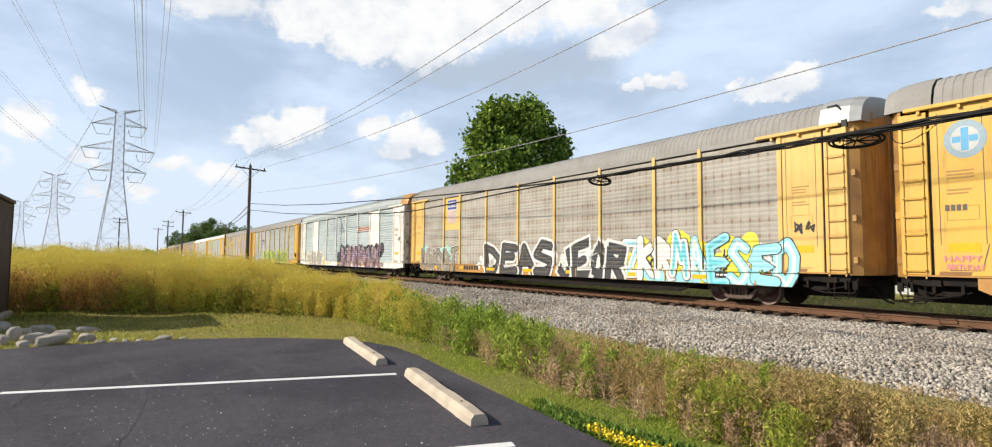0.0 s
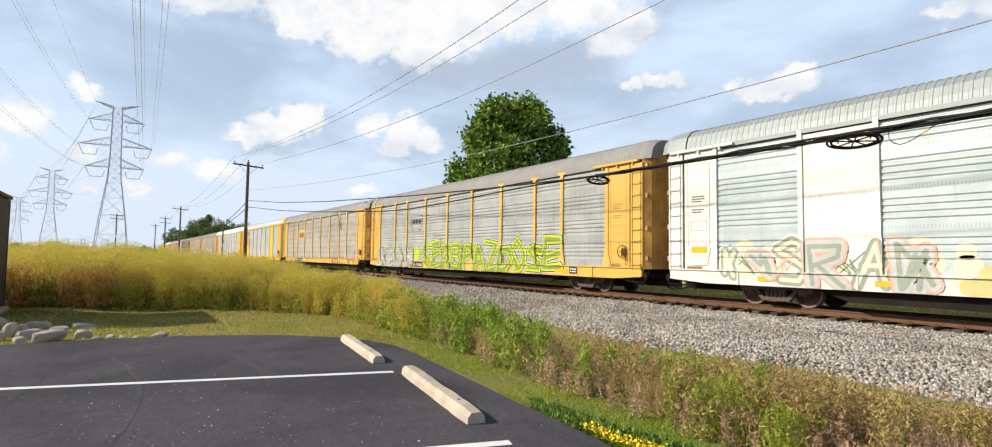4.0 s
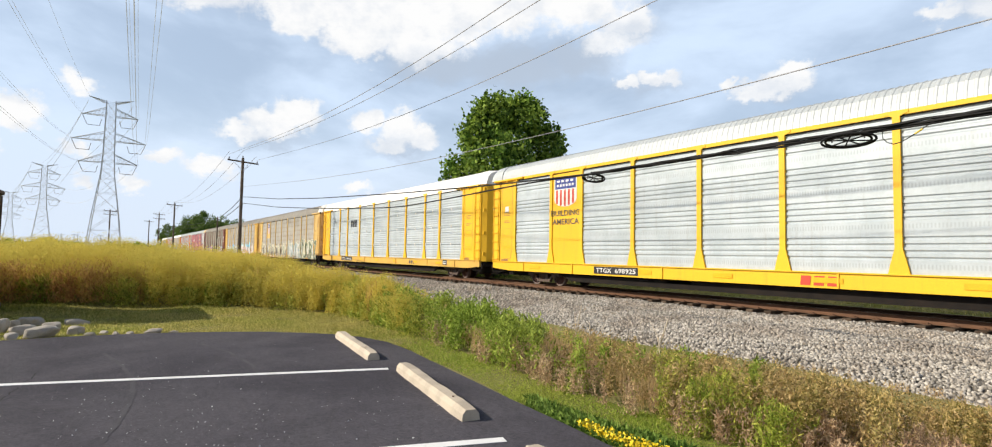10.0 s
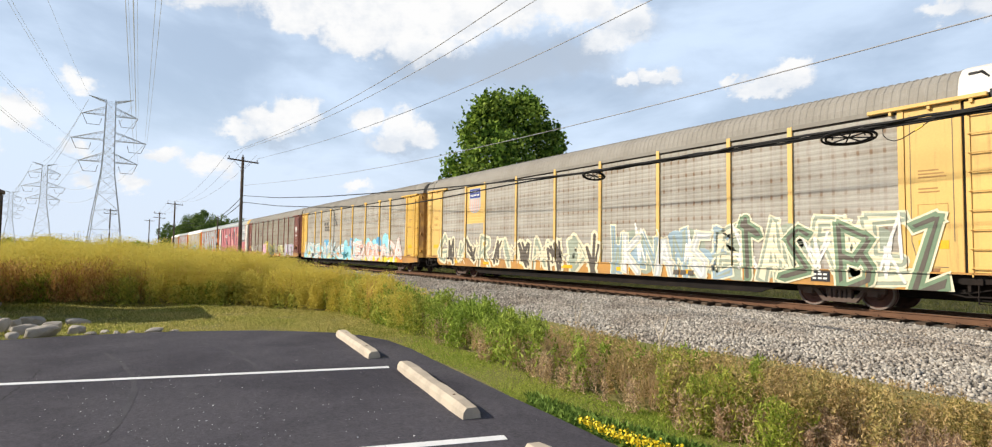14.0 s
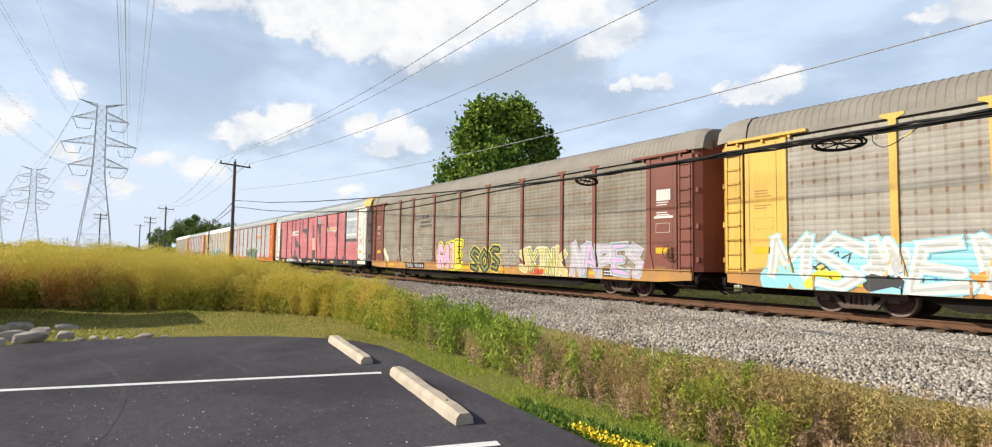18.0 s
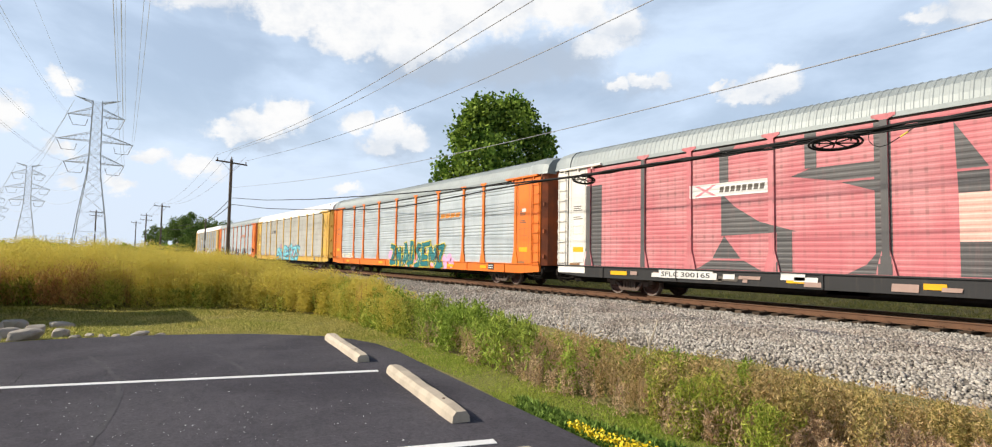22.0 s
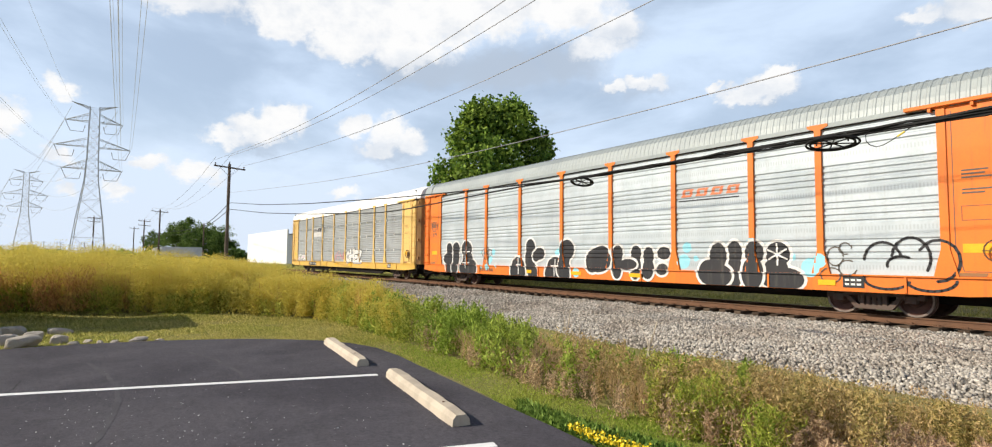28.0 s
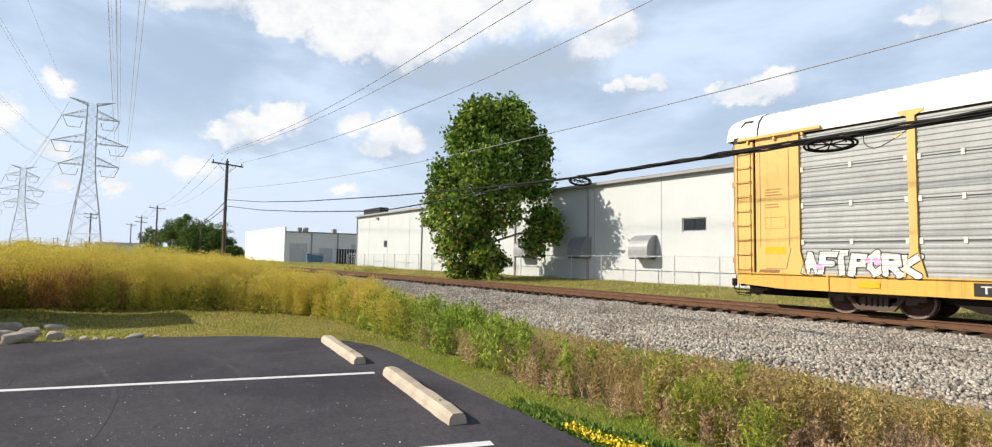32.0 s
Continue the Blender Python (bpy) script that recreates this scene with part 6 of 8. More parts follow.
splash(12, -3.2, 4.2, 1.2, 2.2, P_PURP, 14, 41, (0.15, 0.3))
graffiti(12, "ENGERZS", -3.9, 4.8, 0.62, 2.05, ((0.045, P_NAVY), (0.02, P_DEEP), (-0.02, P_AQUA), (-0.1, P_CYAN)), 0.15, 42, 0.35)
graffiti(12, "~~~~~", -3.6, 4.8, 0.7, 2.0, ((0.0, (P_DUST, P_ROSE)),), 0.025, 67, 0.2)
ink(12, -5.6, -4.75, 3.5, 3.82, P_BLACK, 2, 0.3)
bars(12, "owner_mark", [(-6.9, -5.7, z, z + 0.04, .05) for z in (3.5, 3.6, 3.7)], P_DUST)
graffiti(12, "NOUNS", -12.85, -12.0, 3.15, 3.55, ((0.0, P_DUST),), 0.016, 91, 0.12)
graffiti(12, "NOTES", -12.8, -12.0, 2.55, 2.95, ((0.0, P_FADED),), 0.018, 92, 0.12)
graffiti(12, "~~~", -12.75, -12.05, 2.22, 2.42, ((0.0, P_CREAM),), 0.028, 93, 0.1)
graffiti(12, "~S~", -12.85, -12.0, 1.25, 1.62, ((0.0, P_DUST),), 0.016, 94, 0.12)
splash(12, -9.5, 9.0, 1.05, 1.4, P_PURP, 12, 43, (0.05, 0.14))



def bubble(k, blobs, lift):
    """One sprayed bubble letter: (x, z, half width, half height) blobs in black with a white rim."""
    for name, paint, grow, up in (("graffiti_rim", P_WHITE, 0.085, 0.0), ("graffiti_letter", P_BLACK, 0.0, 0.0065)):
        faces = []
        for n, (x, z, a, b) in enumerate(blobs):
            ring = [(x + (a + grow) * math.cos(q), max(0.60, z + (b + grow) * math.sin(q))) for q in np.linspace(0, 2 * math.pi, 20, endpoint=False)]
            faces.append((ring, 0.0005 * (n % 11)))
        tag = "black bubble letter" if paint is P_BLACK else "white sprayed rim"
        lay(faces, TRAIN[k], paint, name, 0.006 + lift + up, tag, CARS[k][0].get("blank", ()))


def chalk(k, lines, r=0.026, paint=P_WHITE, label="thin white sprayed line", lift=0.032):
    faces, cnt = [], 0
    for line in lines:
        cnt = stroke_faces(line, r, faces, cnt, 6)
    lay(faces, TRAIN[k], paint, "graffiti", lift, label)


splash(13, -7.8, -5.2, 0.9, 1.7, P_CYAN, 8, 44, (0.06, 0.2))
splash(13, -1.9, 0.0, 0.8, 1.8, P_CYAN, 6, 45, (0.1, 0.26))
splash(13, 4.3, 9.6, 1.1, 1.8, P_CYAN, 9, 46, (0.08, 0.28))
for n, blobs in enumerate((
        ((-10.76, 1.88, .32, .34), (-10.85, 1.35, .55, .32), (-10.7, 0.95, .40, .45)),
        ((-10.0, 1.88, .36, .36), (-10.0, 1.4, .34, .5), (-10.1, 0.9, .34, .4)),
        ((-8.95, 1.86, .52, .42), (-8.85, 1.35, .5, .4), (-8.75, 0.85, .85, .55)),
        ((-4.42, 0.95, .52, .52), (-4.6, 0.75, .36, .4), (-4.1, 0.75, .3, .4)),
        ((-3.52, 1.86, .34, .40), (-3.62, 1.45, .30, .35), (-3.55, 1.1, .38, .4), (-3.3, 0.75, .34, .4)),
        ((-2.86, 1.60, .34, .27), (-3.1, 1.5, .25, .25)),
        ((-1.82, 1.05, .52, .42), (-2.0, 0.75, .45, .4), (-1.5, 0.75, .4, .4)),
        ((-1.06, 1.76, .42, .42), (-1.2, 1.35, .30, .3), (-1.25, 0.95, .40, .4), (-1.1, 0.72, .26, .3)),
        ((0.75, 1.35, .72, .48), (0.45, 1.25, .4, .4), (0.9, 1.55, .45, .35)),
        ((1.75, 1.6, .25, .30), (1.75, 1.1, .25, .45), (2.25, 1.2, .42, .2)),
        ((2.62, 1.6, .24, .28), (2.62, 1.1, .24, .45)),
        ((3.2, 1.5, .24, .32), (3.2, 1.05, .26, .36)),
        ((3.85, 1.6, .28, .22), (3.8, 1.05, .24, .20)),
        ((5.65, 1.0, .40, .40), (5.95, 1.5, .30, .42), (5.95, 0.9, .5, .36)),
        ((6.5, 1.6, .26, .36), (6.5, 1.0, .30, .5)),
        ((7.15, 1.6, .30, .34), (7.1, 1.0, .34, .5)),
        ((7.85, 1.55, .36, .36), (7.8, 1.15, .36, .3), (8.0, 0.85, .62, .34)))):
    bubble(13, blobs, 0.0135 * (n % 2))
chalk(13, [[(x - a, z), (x + a, z)] for x, z, a in ((-8.95, 1.72, .28), (-8.95, 1.15, .28), (-4.32, 1.1, .22), (-1.8, 1.08, .27))] + [[(x, z - a), (x, z + a)] for x, z, a in ((-8.95, 1.72, .28), (-8.95, 1.15, .28), (-4.32, 1.05, .36), (-1.8, 1.0, .34))])
chalk(13, [[(7.85 + .3 * math.cos(q), 1.55 + .3 * math.sin(q)), (7.85 - .3 * math.cos(q), 1.55 - .3 * math.sin(q))] for q in (0.5, 1.6, 2.7)])
chalk(13, [[(-7.05 + .28 * i + .17 * math.cos(q), z + .17 * math.sin(q)) for q in np.linspace(0, 6.28, 12)] for i, z in ((-1, 1.66), (0, 1.5), (0, 1.75), (1, 1.66), (0, 1.28))], 0.016, P_DUST, "thin dark sprayed curls", 0.010)
curls = []
cnt = 0
for cx, cz, a, b, q0, q1 in ((10.5, 1.35, .42, .5, 0.3, 3.0), (11.1, 1.45, .4, .5, -0.6, 3.0), (11.65, 1.4, .42, .48, -1.6, 2.6), (10.6, 0.95, .5, .25, 3.0, 6.0), (11.5, 0.95, .5, .26, 3.2, 6.2), (10.9, 1.3, .3, .2, 1.0, 3.4)):
    cnt = stroke_faces([(cx + a * math.cos(q), cz + b * math.sin(q)) for q in np.linspace(q0, q1, 12)], 0.032, curls, cnt, 8)
lay(curls, TRAIN[13], P_BLACK, "graffiti", 0.008, "thin black sprayed curls")
curls, cnt = [], 0
for cx, cz, a, b, q0, q1 in ((9.4, 1.5, .2, .25, 0, 6.0), (9.7, 1.2, .22, .2, 1.0, 6.0), (9.3, 1.0, .25, .2, -1.0, 4.0), (9.65, 1.7, .15, .15, 0, 5.0)):
    cnt = stroke_faces([(cx + a * math.cos(q), cz + b * math.sin(q)) for q in np.linspace(q0, q1, 12)], 0.016, curls, cnt, 6)
lay(curls, TRAIN[13], P_DUST, "graffiti", 0.010, "thin dark sprayed curls")
for i in range(4):
    x = 4.6 + .55 * i
    bars(13, "owner_mark", [(x, x + .11, 3.44, 3.70, .09), (x + .28, x + .39, 3.44, 3.70, .09), (x + .11, x + .28, 3.44, 3.51, .02), (x + .17, x + .34, 3.63, 3.70, .02)], P_REDDISH, 0.012)
bars(13, "owner_mark", [(4.5, 6.7, 3.30, 3.34, 0)], P_BLACK)
graffiti(13, "~*~", -12.8, -12.0, 3.0, 3.5, ((0.0, P_DUST),), 0.018, 73, 0.2)
graffiti(13, "*~", -12.7, -12.1, 2.6, 2.9, ((0.0, P_DUST),), 0.016, 74, 0.2)
lettering(13, "301256", -7.6, -6.4, 0.74, 0.92, P_DUST, "car_number")

graffiti(14, "OHEZ", 1.6, 4.95, 0.98, 1.95, ((0.055, P_BLACK), (0.02, P_WHITE)), 0.12, 50, 0.03)
graffiti(14, "AFTPORK", -11.62, -8.95, 1.03, 1.62, ((0.035, P_BLACK), (0.01, P_WHITE)), 0.065, 51, 0.05)
splash(14, -11.3, -9.3, 1.2, 1.45, P_PINK, 4, 53, (0.05, 0.09), 0.03)
graffiti(14, "~S~*", -1.1, 1.25, 1.1, 1.85, ((0.0, P_ROSE),), 0.02, 52)
bars(14, "white_patch", [(-6.95, -4.5, 3.2, 4.0, 0)], P_SILV, 0.006)
ink(14, -5.75, -4.7, 3.62, 3.95, P_BLACK, 2, 0.3)
bars(14, "owner_mark", [(-6.85, -5.85, z, z + 0.06, .06) for z in (3.62, 3.74, 3.86)], P_BLACK)
number_board(14, -7.95, -5.8, 0.66, 0.95, "991924")


# ---------------------------------------------------------------- poles and wires


def hung(a, b, mid_z, n=24):
    """Points of a wire hung from a to b that passes the height mid_z in the middle of the span."""
    a, b = Vector(a), Vector(b)
    sag = (a.z + b.z) / 2 - mid_z
    return [a.lerp(b, u) - Vector((0, 0, 4 * sag * u * (1 - u))) for u in np.linspace(0, 1, n)]


def wire(name, points, r, material, label, group, sides=5):
    return tagged(part(name, tube(bmesh.new(), points, r, sides), material), label, "wire", group)


def utility_pole(x, y, h, arms=((0.35, 2.5),), tilt=-4.0, r=0.15, lean=0.0, label="weathered wooden utility pole with a crossarm"):
    z = float(ground_z(x, y)) - 0.05
    pole = empty("utility_pole", pose(x, y, z, lean, 0, 0), label=label, category="utility pole", group="utility poles")
    part("shaft", tube(bmesh.new(), [(0.01 * math.sin(u * 3), 0, h * u) for u in np.linspace(0, 1, 8)], r, 10), POLE_WOOD, pole)
    for v in pole.children[0].data.vertices:
        k = 1.12 - 0.34 * v.co.z / h
        v.co.x, v.co.y = v.co.x * k, v.co.y * k
    for down, width in arms:
        arm = part("crossarm", boxes((-0.06, 0.06, -width / 2, width / 2, -0.06, 0.06), bevel=0.008), POLE_WOOD, pole)
        arm.matrix_basis = pose(r + 0.04, 0, h - down, tilt, 0, 0)
        for s in (-1, 1):
            br = rod(bmesh.new(), (r + 0.1, s * 0.06, h - down - 0.75), (r + 0.1, s * width * 0.3, h - down - 0.05), 0.02)
            part("brace", br, GALV, pole)
            pin = lathe(bmesh.new(), ((0.0, 0.025), (0.06, 0.05), (0.09, 0.03), (0.12, 0.06), (0.2, 0.045)), 8)
            pin.transform(pose(0, 0, 0, 90, 0, 0))
            ob = part("insulator", pin, INSULATOR, pole)
            ob.matrix_basis = pose(r + 0.04, s * (width / 2 - 0.12), h - down + 0.06 + s * (width / 2) * math.sin(radians(tilt)), 0, 0, 0)
    pin = lathe(bmesh.new(), ((0.0, 0.025), (0.06, 0.05), (0.09, 0.03), (0.12, 0.06), (0.2, 0.045)), 8)
    pin.transform(pose(0, 0, 0, 90, 0, 0))
    part("insulator", pin, INSULATOR, pole).matrix_basis = pose(0, 0, h)
    for i, zz in enumerate((2.0, 2.6, 3.3, 4.6, 6.0)):
        if zz < h - 2:
            part("pole_step", rod(bmesh.new(), (0, 0.1, zz), (0, 0.42, zz), 0.018), GALV, pole)
    return pole


PX, PY = -53.3, 8.8
utility_pole(PX, PY, 9.95)
utility_pole(-116.7, 8.3, 10.0)
utility_pole(-153.8, 7.9, 10.0, arms=((0.3, 2.4), (1.3, 2.4)))
utility_pole(-196.0, 7.6, 10.0)
utility_pole(-153.0, -1.6, 9.8, arms=((0.3, 2.4), (1.1, 2.4)), label="wooden utility pole with two crossarms and a transformer")
utility_pole(-76.0, 10.0, 5.6, arms=(), r=0.09, label="short wooden utility pole")
bm = boxes((-0.32, 0.32, -0.5, -0.05, 0.0, 0.9), bevel=0.06)
tagged(part("transformer_box", bm, BLACK), "dark equipment box on a wooden pole", "transformer").matrix_basis = pose(-152.6, -1.85, 1.2)

TOPZ = 9.9
# along the poles each wire hangs as a shallow curve: depth of its plane, and height by a cubic in x
SPANS = (
    (7.68, 0.012, (3.03e-05, 0.00419, 0.1127, 8.3592)),
    (8.8, 0.012, (2.37e-05, 0.00356, 0.0950, 8.6470)),
    (9.92, 0.012, (2.38e-05, 0.00335, 0.0794, 7.6729)),
    (8.8, 0.01, (1.59e-05, 0.00211, 0.0209, 4.4365)),
)
for y, r, c in SPANS:
    pts = [(x, y, ((c[0] * x + c[1]) * x + c[2]) * x + c[3]) for x in np.linspace(PX, 13.0, 44)]
    wire("power_wire", pts, r, WIRE, "thin grey overhead power wire", "overhead wires")
for dy in (-1.1, 0.0, 1.1):
    wire("primary_wire", hung((PX, PY + dy, TOPZ + (0.2 if dy == 0 else -0.1 - 0.1 * dy)), (-116.7, 8.3 + dy, 9.9), 8.4), 0.013, WIRE, "thin grey overhead power wire", "overhead wires")
    wire("primary_wire", hung((-116.7, 8.3 + dy, 9.9), (-153.8, 7.9 + dy, 9.9), 9.0, 12), 0.016, WIRE, "thin grey overhead power wire", "overhead wires")
for dz in (0.0, 0.55):
    wire("telephone_cable", hung((PX, PY, 5.4 + dz), (-76.0, 10.0, 5.0 + dz * 0.4), 5.0 + dz * 0.7), 0.03, CABLE, "black telephone cable on wooden poles", "telephone cables")
    wire("telephone_cable", hung((-76.0, 10.0, 5.0 + dz * 0.4), (-116.7, 8.3, 5.6 + dz), 4.6 + dz), 0.025, CABLE, "black telephone cable on wooden poles", "telephone cables")


def bundle_z(x):
    """Height of the lashed cable bundle along the line of poles."""
    return float(np.interp(x, (-52, -40, -30, -19.4, -14, -9.5, -6.5, -4.04, -2.4, 2, 14), (5.95, 4.90, 4.22, 3.64, 3.40, 3.255, 3.255, 3.255, 3.26, 3.36, 4.2)))


def curve_points(x0, x1, n, dy=0.0, dz=lambda x: 0.0):
    return [(x, PY + dy, bundle_z(x) + dz(x)) for x in np.linspace(x0, x1, n)]


wire("telephone_cable", curve_points(PX, -9.2, 36, 0.0), 0.022, CABLE, "black lashed telephone cable between poles", "telephone cables")
wire("telephone_cable", curve_points(PX, -9.2, 36, 0.04, lambda x: -0.55 * smooth(-9.5, -22, x)), 0.022, CABLE, "black lashed telephone cable between poles", "telephone cables")
for i, (dy, dz) in enumerate(((0.0, 0.0), (0.026, -0.026), (-0.02, 0.028))):
    wire("lashed_cable", [(x, PY + dy + 0.012 * math.sin(x * 5 + i), z + dz * (0.55 if x < -6 else 1.0) + 0.008 * math.sin(x * 7 + 2 * i)) for x, _, z in curve_points(-9.4, 14.0, 60)], 0.021, CABLE, "thick black lashed cable in a bundle", "telephone cables")


def slack_coil(x, length, drop):
    """Spare cable folded into a flat loop on a spoked holder under the bundle."""
    z = bundle_z(x) - 0.10
    coil = empty("cable_slack_loop", pose(x, PY, z), label="black slack loop of cable on a spoked holder", category="cable loop", group="slack loops")
    for n, k in ((0, 1.0), (1, 0.84)):
        ring = [(length / 2 * k * math.cos(a), 0.17 * k * math.sin(a), -drop * k * math.sin(a) * 0.55) for a in np.linspace(0, 2 * math.pi, 29)]
        part("cable_turn", tube(bmesh.new(), ring, 0.017, 6), CABLE, coil)
    for a in (0.5, 1.2, 1.9, 2.6):
        for s in (1, -1):
            part("spoke", rod(bmesh.new(), (0, 0, 0), (length / 2 * math.cos(a * s), 0.17 * math.sin(a * s), -drop * 0.55 * math.sin(a * s)), 0.011), CABLE, coil)
    for u in (-0.3, 0.3):
        part("strap", rod(bmesh.new(), (u * length, 0, 0), (u * length, 0, 0.12), 0.012), CABLE, coil)


slack_coil(-9.35, 0.62, 0.14)
slack_coil(-4.02, 0.74, 0.13)
LOOP = ((-3.50, 0.0), (-3.555, -0.07), (-3.55, -0.15), (-3.50, -0.215), (-3.42, -0.25), (-3.33, -0.235), (-3.24, -0.19), (-3.12, -0.12), (-3.02, -0.06), (-2.93, -0.01))
wire("drop_loop", [(x, PY - 0.04, bundle_z(x) + d) for x, d in LOOP], 0.007, CABLE, "thin black drop wire hanging in a loop", "telephone cables")
tag = pbr("yellow_marker", (0.75, 0.55, 0.05), 0.5, scale=4, fine=30, bump=0.0)
wire("cable_marker", [(-3.17, PY - 0.04, bundle_z(-3.17) - 0.15), (-3.08, PY - 0.04, bundle_z(-3.08) - 0.096)], 0.013, tag, "yellow plastic marker sleeve on a drop wire", "cable markers")

# ---------------------------------------------------------------- transmission towers
TOWER_Z = ((0.0, 4.6), (12.0, 3.35), (24.5, 1.75), (31.0, 1.45), (38.0, 1.35), (44.5, 1.25), (47.2, 1.2))
TOWER_ARMS = ((28.0, 7.6, 2.6), (34.8, 9.6, 2.6), (42.6, 7.2, 2.4), (46.6, 5.8, 0.9))


def half_width(z):
    return float(np.interp(z, [a for a, _ in TOWER_Z], [b for _, b in TOWER_Z]))


def transmission_tower(m, label):
    tw = empty("transmission_tower", m, label=label, category="pylon", group="transmission towers")
    for sx in (-1, 1):
        for sy in (-1, 1):
            part("leg", tube(bmesh.new(), [(sx * w, sy * w, z) for z, w in TOWER_Z], 0.15, 4), GALV, tw)
    zs = (0, 7, 13.0, 18.5, 23.0, 26.0, 28.5, 31.0, 33.5, 36, 38.5, 41, 43.5, 46.8)
    for z0, z1 in zip(zs, zs[1:]):
        a, b = half_width(z0), half_width(z1)
        for s in (-1, 1):
            ends = (((s * a, -a, z0), (s * b, b, z1)), ((s * a, a, z0), (s * b, -b, z1)), ((-a, s * a, z0), (b, s * b, z1)), ((a, s * a, z0), (-b, s * b, z1)), ((s * b, -b, z1), (s * b, b, z1)), ((-b, s * b, z1), (b, s * b, z1)))
            for e0, e1 in ends:
                part("brace", rod(bmesh.new(), e0, e1, 0.042, sides=3), GALV, tw)
    bm = bmesh.new()
    w = half_width(3.0)
    for s in (-1, 1):
        rod(bm, (s * w, -w, 3.0), (s * w, w, 3.0), 0.12, sides=4)
    part("girt", bm, GALV, tw)
    for z, reach, deep in TOWER_ARMS:
        for s in (-1, 1):
            bm = bmesh.new()
            w = half_width(z)
            tip = Vector((0, s * reach, z - 0.1 if deep > 1 else z + 1.6))
            lo = [Vector((e * w, s * w, z)) for e in (-1, 1)]
            hi = [Vector((e * w, s * w, z + (deep if deep > 1 else 0.4))) for e in (-1, 1)]
            for p in lo + hi:
                rod(bm, p, tip, 0.09, sides=4)
            for i in range(1, 6):
                u, v = i / 6, (i - 0.5) / 6
                for n in (0, 1):
                    rod(bm, lo[n].lerp(tip, u), hi[n].lerp(tip, v), 0.03, sides=3)
                    rod(bm, lo[n].lerp(tip, u), hi[n].lerp(tip, min(1, v + 1 / 6)), 0.03, sides=3)
                rod(bm, lo[0].lerp(tip, u), lo[1].lerp(tip, v), 0.06, sides=3)
            part("tower_arm", bm, GALV, tw)
            if deep > 1:
                bm = tube(bmesh.new(), ((-0.2, s * reach, z - 0.1), (-0.9, s * (reach - 1.2), z - 3.1), (-0.9, s * (reach - 4.4), z - 3.1), (-0.2, s * (reach - 4.9), z - 1.2)), 0.09, 5)
                part("jumper_loop", bm, INSULATOR, tw)
    return tw


first = transmission_tower(pose(-213.0, -3.4, -0.2, 0, 0, -2), "tall grey steel lattice transmission tower in a field")
for x, y, rz in ((-403.0, -35.5, 8), (-626.0, -76.5, 10)):
    tagged(copy_thing(first, pose(x, y, -0.2, 0, 0, rz)), "distant grey steel lattice transmission tower")
for z, reach, deep in TOWER_ARMS:
    for s in (-1, 1):
        for d in ((-0.25, 0.25) if deep > 1 else (0.0,)):
            out = s * reach
            a = Vector((-213.0, -3.4 + out + d, z - 0.3 + (1.8 if deep < 1 else 0)))
            b = Vector((105.0, -11.5 + out + d, a.z))
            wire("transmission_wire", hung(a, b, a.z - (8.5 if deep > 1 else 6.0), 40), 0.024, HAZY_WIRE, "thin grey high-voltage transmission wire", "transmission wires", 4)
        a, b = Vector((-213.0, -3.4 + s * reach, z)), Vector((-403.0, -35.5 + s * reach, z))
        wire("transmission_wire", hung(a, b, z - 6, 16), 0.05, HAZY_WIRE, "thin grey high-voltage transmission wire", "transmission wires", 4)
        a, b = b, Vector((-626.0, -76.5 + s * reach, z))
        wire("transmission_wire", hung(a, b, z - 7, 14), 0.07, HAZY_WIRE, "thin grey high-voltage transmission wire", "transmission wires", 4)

# ---------------------------------------------------------------- buildings beyond the track


def pierced(u0, u1, z0, z1, y0, y1, holes):
    """A wall along x with rectangular openings through it."""
    us = sorted({u0, u1, *[h[0] for h in holes], *[h[1] for h in holes]})
    zs = sorted({z0, z1, *[h[2] for h in holes], *[h[3] for h in holes]})
    bm = bmesh.new()
    cells = {(i, j): not any(h[0] <= us[i] < h[1] and h[2] <= zs[j] < h[3] for h in holes) for i in range(len(us) - 1) for j in range(len(zs) - 1)}
    vert = {}

    def v(i, j, y):
        if (i, j, y) not in vert:
            vert[i, j, y] = bm.verts.new((us[i], y, zs[j]))
        return vert[i, j, y]

    for (i, j), solid in cells.items():
        if not solid:
            continue
        bm.faces.new((v(i, j, y0), v(i + 1, j, y0), v(i + 1, j + 1, y0), v(i, j + 1, y0)))
        bm.faces.new((v(i, j + 1, y1), v(i + 1, j + 1, y1), v(i + 1, j, y1), v(i, j, y1)))
        for di, dj, p, q in ((-1, 0, (i, j + 1), (i, j)), (1, 0, (i + 1, j), (i + 1, j + 1)), (0, -1, (i, j), (i + 1, j)), (0, 1, (i + 1, j + 1), (i, j + 1))):
            if not cells.get((i + di, j + dj), False):
                bm.faces.new((v(*q, y0), v(*p, y0), v(*p, y1), v(*q, y1)))
    bmesh.ops.recalc_face_normals(bm, faces=bm.faces)
    return bm


